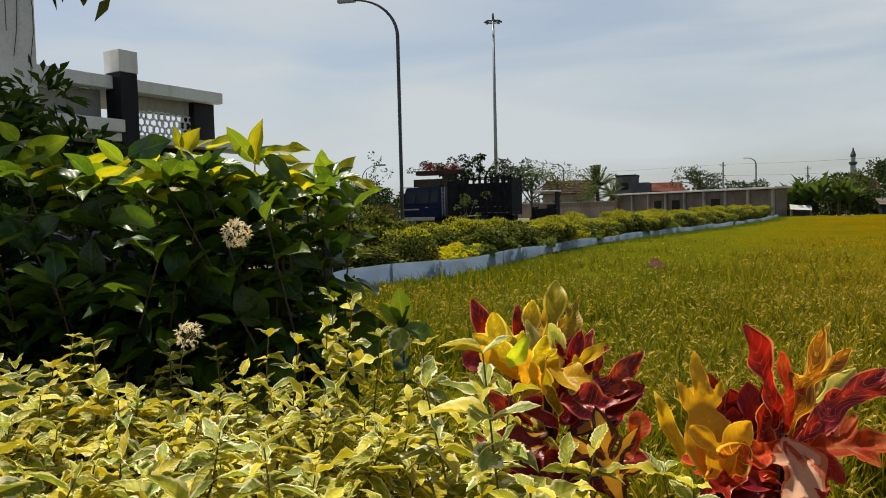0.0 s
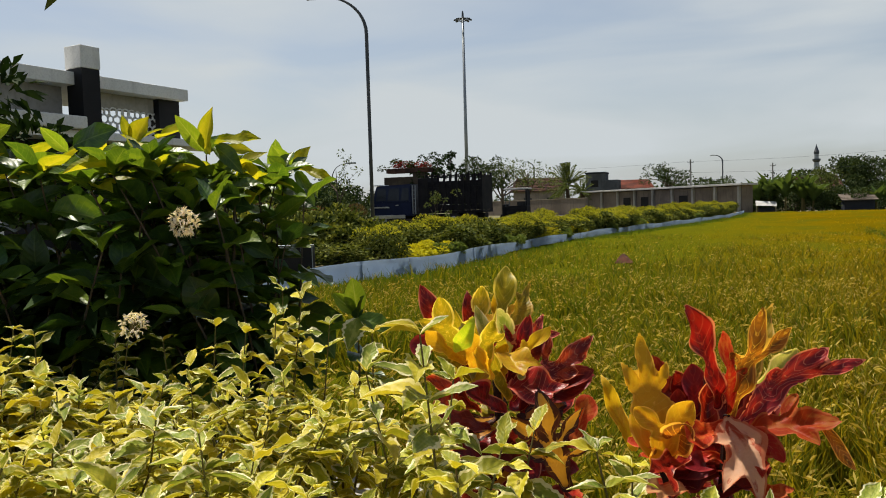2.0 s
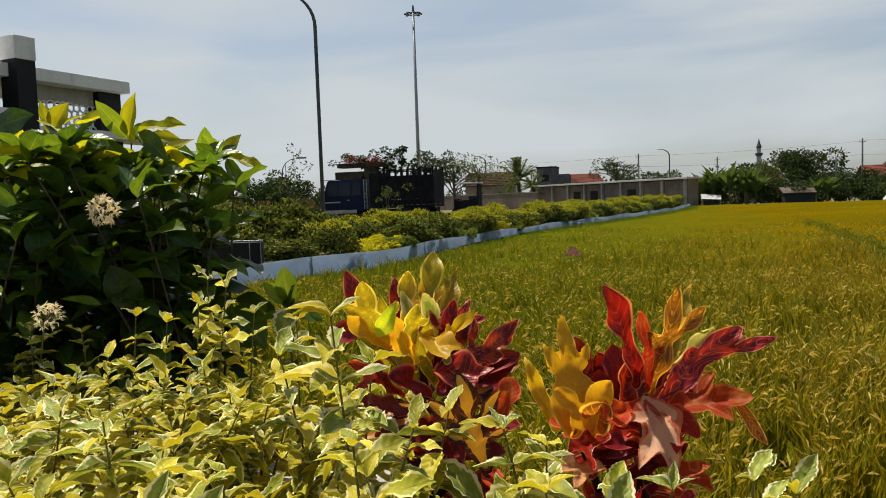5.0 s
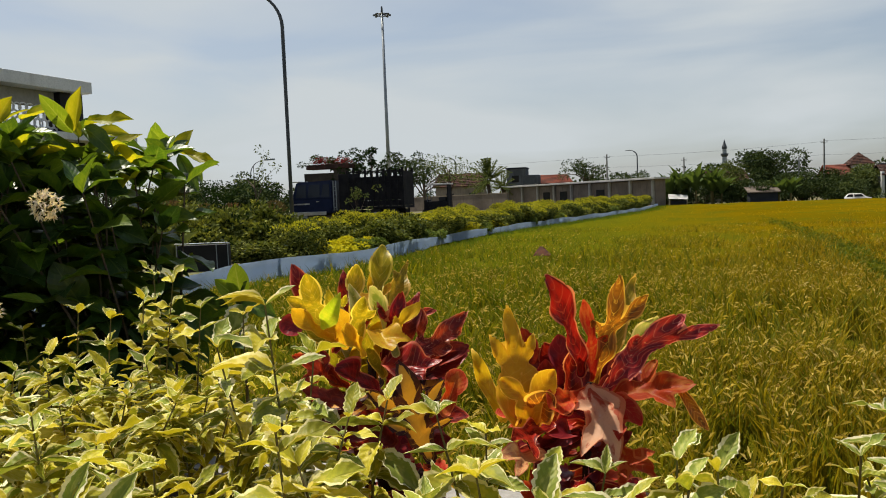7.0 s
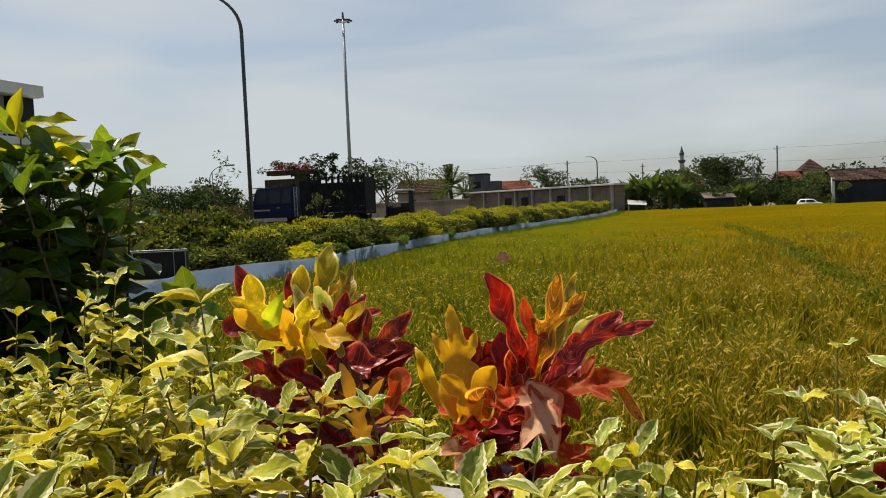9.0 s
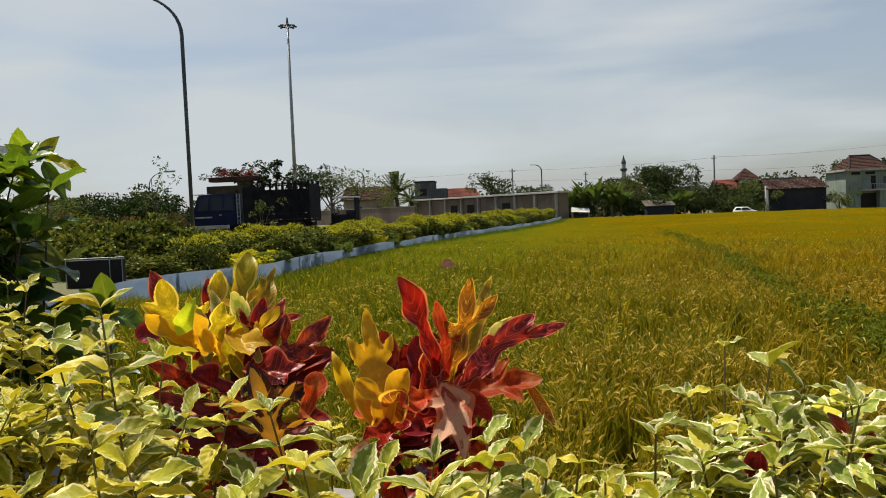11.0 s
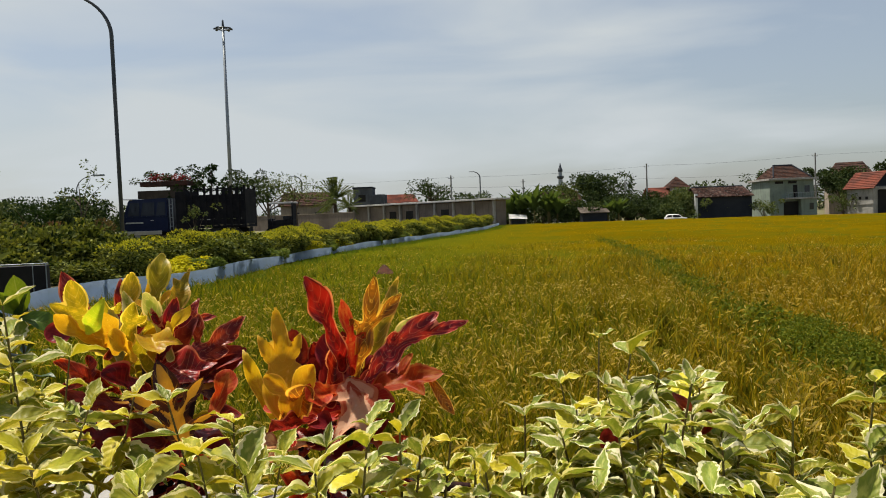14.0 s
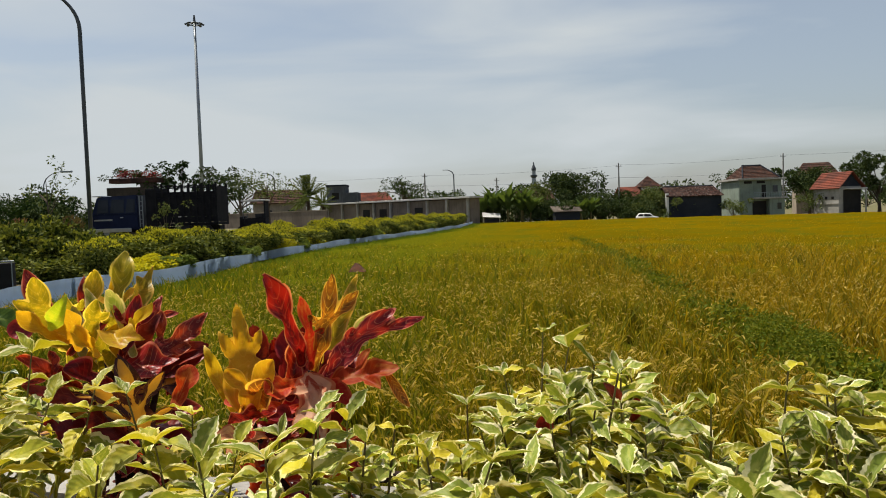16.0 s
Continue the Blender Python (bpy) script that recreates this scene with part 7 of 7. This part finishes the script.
lobed_leaf(yellow_croton, CROTON_GOLD, (0.221, 1.620, 2.153), (0.262, 1.700, 2.327), (0.04, -0.91, 0.41), 0.053, "spat")
lobed_leaf(yellow_croton, CROTON_GREEN, (0.245, 1.660, 2.156), (0.317, 1.740, 2.290), (0.32, -0.88, 0.35), 0.031, "lance", (0.50, -0.022, 0.126, 0.028))
lobed_leaf(yellow_croton, CROTON_YELLOW, (0.245, 1.540, 2.147), (0.317, 1.460, 2.231), (-0.83, -0.51, 0.23), 0.039, "spat", (0.40, -0.025, 0.050, 0.026))
lobed_leaf(yellow_croton, CROTON_YELLOW, (0.237, 1.500, 2.177), (0.257, 1.420, 2.148), (-0.02, -0.34, 0.94), 0.046, "ogive", (0.35, -0.050, 0.054, 0.037))
lobed_leaf(yellow_croton, CROTON_GOLD, (0.196, 1.540, 2.144), (0.215, 1.500, 2.242), (-0.13, -0.93, -0.35), 0.042, "spat", (0.40, 0.025, 0.083, 0.030))
lobed_leaf(yellow_croton, CROTON_LIME, (0.141, 1.440, 2.200), (0.170, 1.400, 2.258), (-0.37, -0.84, -0.40), 0.035, "ogive")
lobed_leaf(yellow_croton, CROTON_YELLOW, (0.176, 1.520, 2.146), (0.164, 1.470, 2.232), (0.11, -0.87, -0.49), 0.045, "spat", (0.40, -0.030, 0.063, 0.032))
lobed_leaf(yellow_croton, CROTON_YELLOW, (0.206, 1.500, 2.137), (0.169, 1.440, 2.191), (0.89, -0.44, 0.12), 0.045, "spat")
lobed_leaf(yellow_croton, CROTON_CREAM, (0.213, 1.580, 2.149), (0.186, 1.600, 2.259), (0.01, -0.98, 0.18), 0.029, "lance")
lobed_leaf(yellow_croton, CROTON_PURPLE, (0.259, 1.580, 2.085), (0.422, 1.600, 2.187), (-0.13, -0.91, 0.39), 0.049, "spat", (0.45, 0.024, 0.159, 0.037), (0.30, 0.042, 0.123, 0.048), (0.30, -0.064, 0.122, 0.044))
lobed_leaf(yellow_croton, CROTON_PURPLE, (0.270, 1.560, 2.105), (0.320, 1.500, 2.075), (-0.17, -0.55, 0.82), 0.066, "ogive", (0.30, -0.062, 0.070, 0.050))
lobed_leaf(yellow_croton, CROTON_PURPLE, (0.262, 1.620, 2.116), (0.334, 1.660, 2.230), (0.04, -0.95, 0.31), 0.034, "lance", (0.50, 0.050, 0.117, 0.029))
lobed_leaf(yellow_croton, CROTON_TIGER, (0.300, 1.280, 2.010), (0.260, 1.250, 2.169), (0.24, -0.96, -0.12), 0.052, "spat", (0.30, -0.063, 0.145, 0.047), (0.34, 0.059, 0.113, 0.044), (0.16, -0.053, 0.090, 0.035), (0.20, 0.057, 0.046, 0.031))
lobed_leaf(yellow_croton, CROTON_EMBER, (0.344, 1.420, 2.037), (0.376, 1.450, 2.104), (0.07, -0.92, 0.38), 0.047, "spat")
lobed_leaf(yellow_croton, CROTON_RED, (0.173, 1.480, 2.076), (0.082, 1.420, 2.155), (0.73, -0.48, 0.48), 0.046, "spat", (0.40, 0.046, 0.073, 0.037), (0.35, -0.043, 0.109, 0.037))
lobed_leaf(yellow_croton, CROTON_MAROON, (0.191, 1.460, 2.049), (0.089, 1.400, 2.102), (0.61, -0.48, 0.64), 0.047, "spat", (0.40, -0.032, 0.087, 0.036))
lobed_leaf(yellow_croton, CROTON_RED, (0.223, 1.500, 2.068), (0.162, 1.440, 2.122), (0.80, -0.47, 0.39), 0.057, "spat")
lobed_leaf(yellow_croton, CROTON_MAROON, (0.199, 1.420, 2.009), (0.127, 1.360, 2.043), (0.68, -0.53, 0.50), 0.048, "spat", (0.40, -0.026, 0.069, 0.035))
lobed_leaf(yellow_croton, CROTON_MAROON, (0.247, 1.420, 1.995), (0.201, 1.400, 2.054), (0.29, -0.95, -0.10), 0.062, "spat", (0.40, 0.047, 0.070, 0.049))
lobed_leaf(yellow_croton, CROTON_MAROON, (0.104, 1.560, 2.203), (0.067, 1.520, 2.180), (0.42, -0.72, 0.56), 0.047, "spat")
lobed_leaf(yellow_croton, CROTON_EMBER, (0.336, 1.260, 1.974), (0.278, 1.180, 2.021), (0.62, 0.01, 0.78), 0.050, "spat", (0.40, 0.057, -0.036, 0.038))
lobed_leaf(yellow_croton, CROTON_YELLOW, (0.339, 1.220, 1.973), (0.299, 1.160, 2.024), (0.75, 0.06, 0.65), 0.045, "spat")

# the crowded middle of the yellow croton, and dark leaves behind both
r = random.Random(31)
for i in range(22):
    a, up = i * 2.4, radians(r.uniform(35, 80))
    b = Vector((0.21 + r.uniform(-0.06, 0.06), 1.60 + r.uniform(-0.03, 0.05), r.uniform(2.06, 2.14)))
    t = b + Vector((math.cos(a) * math.cos(up), math.sin(a) * math.cos(up) * 0.7, math.sin(up))) * r.uniform(0.10, 0.15)
    L = (t - b).length
    side = [(0.4, L * 0.30, L * 0.80, 0.024), (0.36, -L * 0.30, L * 0.74, 0.024)] if i % 3 == 0 else []
    lobed_leaf(yellow_croton, (CROTON_GOLD, CROTON_YELLOW, CROTON_GOLD, CROTON_RED, CROTON_CREAM)[i % 5], b, t, (r.uniform(-0.3, 0.3), -0.8, r.uniform(0.1, 0.6)), r.uniform(0.030, 0.042), "spat", *side, cells=36)
for i in range(14):
    b = Vector((0.30 + r.uniform(-0.05, 0.05), 1.60, r.uniform(2.02, 2.10)))
    t = b + Vector((r.uniform(-0.05, 0.13), r.uniform(-0.04, 0.06), r.uniform(0.02, 0.10)))
    lobed_leaf(yellow_croton, (CROTON_RED, CROTON_MAROON)[i % 2], b, t, (r.uniform(-0.3, 0.3), -0.8, 0.4), 0.045, "ogive", cells=30)
for i in range(16):
    b = Vector((0.57 + r.uniform(-0.06, 0.06), 1.40 + r.uniform(0, 0.04), r.uniform(2.02, 2.08)))
    t = b + Vector((r.uniform(-0.08, 0.10), r.uniform(0.0, 0.05), r.uniform(0.02, 0.10)))
    lobed_leaf(red_croton, (CROTON_MAROON, CROTON_MAROON, CROTON_RED, CROTON_PURPLE)[i % 4], b, t, (r.uniform(-0.3, 0.3), -0.8, 0.4), 0.05, "ogive", cells=30)

# older leaves low on the stems, in the shade
r = random.Random(5)
for plant, x, y, z0, z1, n, mats in ((red_croton, 0.57, 1.37, 1.84, 2.03, 24, (CROTON_MAROON, CROTON_RED, CROTON_EMBER, CROTON_MAROON)), (yellow_croton, 0.25, 1.53, 1.84, 2.08, 34, (CROTON_MAROON, CROTON_RED, CROTON_MAROON, CROTON_TIGER, CROTON_GOLD))):
    for i in range(n):
        a, up = r.uniform(0, 6.28), radians(r.uniform(-35, 35))
        b = Vector((x + r.uniform(-0.05, 0.05), y + r.uniform(-0.04, 0.04), r.uniform(z0, z1)))
        t = b + Vector((math.cos(a) * math.cos(up), math.sin(a) * math.cos(up), math.sin(up))) * r.uniform(0.10, 0.15)
        L = (t - b).length
        side = [(0.4, L * 0.36, L * 0.78, 0.03), (0.36, -L * 0.34, L * 0.74, 0.03)] if i % 2 else []
        lobed_leaf(plant, r.choice(mats), b, t, (r.uniform(-0.4, 0.2), -0.6, r.uniform(0.4, 1.0)), r.uniform(0.038, 0.055), "spat", *side, cells=22)


# ---- variegated shrubs in front ----
def fill_tips(seed, d0, d1, n0, n1, spacing, z0, dz, tall=0.06):
    """Shoot bases and tips over a stretch of the bed, jittered."""
    r = random.Random(seed)
    out = []
    d = d0
    while d < d1:
        n = n0
        while n < n1:
            dd, nn = d + r.uniform(-0.4, 0.4) * spacing, n + r.uniform(-0.4, 0.4) * spacing
            z = z0 + dz * math.sin(3.1 * dd + 1.7 * nn) + r.uniform(-0.055, 0.035) + (tall * r.random() if r.random() < 0.14 else 0)
            x, y, _ = bed(dd, nn)
            out.append(((x + r.uniform(-0.07, 0.07), y + r.uniform(-0.07, 0.07), z - r.uniform(0.14, 0.20)), (x, y, z)))
            n += spacing
        d += spacing
    return out


def variegated(seed, shoots, sets, weights, leaf_len, label, per=7):
    xs = [s_[0] for s_ in shoots]
    root = (sum(x[0] for x in xs) / len(xs), sum(x[1] for x in xs) / len(xs), 1.78)
    ob = shrub("variegated_shrub", label, "shrub", root, shoots, sets, leaf_len, seed, "variegated planter shrubs", STEM_GREEN, 0.38, per, weights, 0.5, 0.0016, (-14, 36), 15, (0.5, 1.45))
    bm = bmesh.new()
    for i in range(0, len(shoots), 3):
        b = Vector(shoots[i][0]) - Vector(root)
        tube(bm, [(b.x * 0.6, b.y * 0.6, -0.02), (b.x * 0.85, b.y * 0.85, b.z * 0.5), b], [0.005, 0.004, 0.0025], 5, False)
    tagged(part("branch", bm, STEM_BROWN, ob), kind="stuff")
    return ob
L_YEL = "yellow-green variegated shrub with cream-edged leaves"
L_CRM = "variegated shrub with green leaves broadly edged in cream"
# left mass, in blocks along the bed
i = 0
for d0, d1 in ((-2.4, -2.0), (-2.0, -1.6), (-1.6, -1.3), (-1.3, -1.0), (-1.0, -0.72)):
    for n0, n1, z in ((0.38, 0.72, 2.12), (0.72, 1.02, 2.12), (1.02, 1.26, 2.14 if d0 > -1.4 else 2.07)):
        variegated(200 + i, fill_tips(300 + i, d0, d1, n0, n1, {0.38: 0.102, 0.72: 0.092, 1.02: 0.084}[n0], z, 0.03), [SV_Y, SV_G, SV_C], (0.46, 0.28, 0.26), {0.38: 0.070, 0.72: 0.062, 1.02: 0.054}[n0], L_YEL, 6)
        i += 1
# strip in front of the crotons
for d0, d1, n0, n1, z in ((-0.72, -0.42, 0.42, 1.06, 2.12), (-0.42, -0.12, 0.42, 0.80, 2.045), (-0.12, 0.2, 0.45, 0.82, 2.03), (0.2, 0.45, 0.48, 0.94, 2.085), (0.45, 0.80, 0.52, 1.0, 2.095), (0.80, 1.25, 0.5, 0.96, 2.08)):
    variegated(200 + i, fill_tips(300 + i, d0, d1, n0, n1, 0.088, z, 0.02), [SV_C, SV_G, SV_Y], (0.60, 0.30, 0.10) if d0 > 0.1 else (0.16, 0.46, 0.38), 0.056 if d0 > 0.1 else 0.064, L_CRM)
    i += 1
# two rounded bushes that stand up from the front strip
for q, (cx, cy, rx_, ry_, top, drop, n) in enumerate(((0.835, 0.74, 0.155, 0.17, 2.175, 0.095, 27), (1.09, 0.57, 0.11, 0.12, 2.155, 0.06, 14))):
    r = random.Random(520 + q)
    shoots = []
    for j in range(n):
        a, f = j * 2.4, math.sqrt((j + 0.5) / n)
        x, y = cx + rx_ * f * math.cos(a) + r.uniform(-0.012, 0.012), cy + ry_ * f * math.sin(a) + r.uniform(-0.012, 0.012)
        z = top - drop * f * f + r.uniform(-0.03, 0.012)
        shoots.append(((cx + (x - cx) * 0.7, cy + (y - cy) * 0.7, z - 0.17), (x, y, z)))
    variegated(540 + q, shoots, [SV_C, SV_G, SV_Y], (0.58, 0.28, 0.14), 0.054, L_CRM, 8)
# taller shoots that rise above the rest
for base, tip, per, size in (
        ((-0.24, 1.73), (-0.231, 1.72, 2.232), 9, 0.074), ((-0.20, 1.79), (-0.185, 1.78, 2.258), 9, 0.074), ((-0.12, 1.71), (-0.115, 1.70, 2.210), 9, 0.066),
        ((-0.30, 1.71), (-0.291, 1.70, 2.199), 9, 0.072), ((-0.37, 1.73), (-0.359, 1.72, 2.212), 9, 0.072), ((-0.03, 1.63), (-0.020, 1.62, 2.203), 9, 0.066),
        ((0.09, 1.12), (0.082, 1.10, 2.285), 11, 0.092), ((0.03, 1.20), (0.0, 1.21, 2.215), 9, 0.085), ((0.13, 0.86), (0.116, 0.83, 2.20), 10, 0.085), ((-0.25, 1.86), (-0.24, 1.85, 2.27), 9, 0.07),
        ((0.86, 0.93), (0.875, 0.95, 2.195), 5, 0.045), ((0.82, 0.82), (0.845, 0.82, 2.195), 9, 0.07),
        ((0.80, 0.66), (0.810, 0.65, 2.195), 9, 0.062), ((1.02, 0.63), (1.029, 0.62, 2.18), 8, 0.066), ((1.06, 0.60), (1.07, 0.59, 2.15), 8, 0.07), ((1.01, 0.56), (1.016, 0.55, 2.13), 8, 0.06),
        ((0.90, 0.64), (0.914, 0.62, 2.15), 9, 0.062), ((0.69, 0.81), (0.685, 0.80, 2.14), 8, 0.055),
        ((0.57, 0.77), (0.576, 0.757, 2.135), 6, 0.06), ((-0.55, 1.75), (-0.56, 1.76, 2.19), 8, 0.062),
        ((-0.80, 1.76), (-0.80, 1.75, 2.215), 8, 0.062), ((-0.72, 1.72), (-0.735, 1.71, 2.205), 8, 0.06), ((-0.62, 1.80), (-0.605, 1.80, 2.18), 8, 0.06), ((-0.52, 1.82), (-0.50, 1.80, 2.17), 8, 0.055),
        ((0.30, 0.99), (0.282, 0.967, 2.165), 9, 0.078), ((0.33, 0.92), (0.314, 0.896, 2.115), 9, 0.075), ((0.36, 1.12), (0.365, 1.12, 2.09), 8, 0.07),
        ((0.47, 0.95), (0.47, 0.94, 2.09), 9, 0.065), ((0.43, 1.0), (0.42, 1.0, 2.07), 8, 0.06), ((0.15, 1.30), (0.13, 1.29, 2.18), 9, 0.078),
        ((0.51, 0.81), (0.496, 0.805, 2.150), 7, 0.058), ((0.53, 0.79), (0.525, 0.78, 2.145), 8, 0.062), ((0.60, 0.76), (0.60, 0.75, 2.115), 8, 0.055),
        ((0.78, 0.86), (0.77, 0.87, 2.155), 9, 0.066), ((0.90, 0.76), (0.91, 0.77, 2.155), 9, 0.066),
        ((0.80, 0.74), (0.79, 0.735, 2.14), 9, 0.066), ((0.74, 0.78), (0.735, 0.77, 2.12), 9, 0.06),
        ((0.49, 0.78), (0.48, 0.745, 2.145), 8, 0.085), ((0.56, 0.78), (0.54, 0.755, 2.125), 8, 0.08), ((0.44, 0.80), (0.43, 0.775, 2.115), 8, 0.085), ((0.61, 0.74), (0.605, 0.73, 2.105), 8, 0.075),
        ((0.37, 0.82), (0.36, 0.80, 2.115), 8, 0.085), ((0.66, 0.76), (0.65, 0.74, 2.095), 8, 0.075), ((0.49, 0.84), (0.485, 0.82, 2.08), 8, 0.08), ((0.57, 0.84), (0.56, 0.83, 2.08), 8, 0.075),
        ((0.27, 0.86), (0.255, 0.84, 2.115), 8, 0.085), ((0.63, 0.82), (0.625, 0.81, 2.085), 8, 0.07)):
    i += 1
    shrub("variegated_shoot", "tall variegated shoot with cream-edged green leaves", "shrub", (base[0], base[1], 1.78), [((base[0] + 0.05 * math.sin(7.0 * i), base[1] + 0.05 * math.cos(5.0 * i), 1.79), tip)], [SV_C, SV_G, SV_Y], size * 0.92, 400 + i, "tall variegated shoots", STEM_GREEN, 0.39, per, (0.46, 0.34, 0.20) if base[0] > 0.2 else (0.24, 0.34, 0.42), 0.55, 0.0017, (-22, 34), 12, (0.6, 1.3))

# small things: withered leaves caught in the bush, a fallen dark branch on the rim
for x, y, z, a in ((0.838, 0.72, 2.150, 0.4), (0.862, 0.70, 2.135, 1.5), (0.772, 0.74, 2.120, 2.6)):
    dead = thing("withered_leaf", pose(x, y, z), "withered dark maroon leaf caught in the shrub", "leaf", "withered leaves")
    lobed_leaf(dead, CROTON_MAROON, (x, y, z + 0.014), (x + 0.008 * math.cos(a), y + 0.006 * math.sin(a), z - 0.022), (math.cos(a), -0.9, 0.2), 0.024, "ogive", cells=22)
log = thing("fallen_branch", pose(0, 0, 0), "fallen dark brown branch lying on the concrete rim", "branch")
part("wood", tube(bmesh.new(), [(0.655, 1.475, 1.832), (0.72, 1.45, 1.834), (0.79, 1.41, 1.832), (0.86, 1.375, 1.83)], [0.011, 0.014, 0.012, 0.008], 9), STEM_MAROON, log, smooth=True)
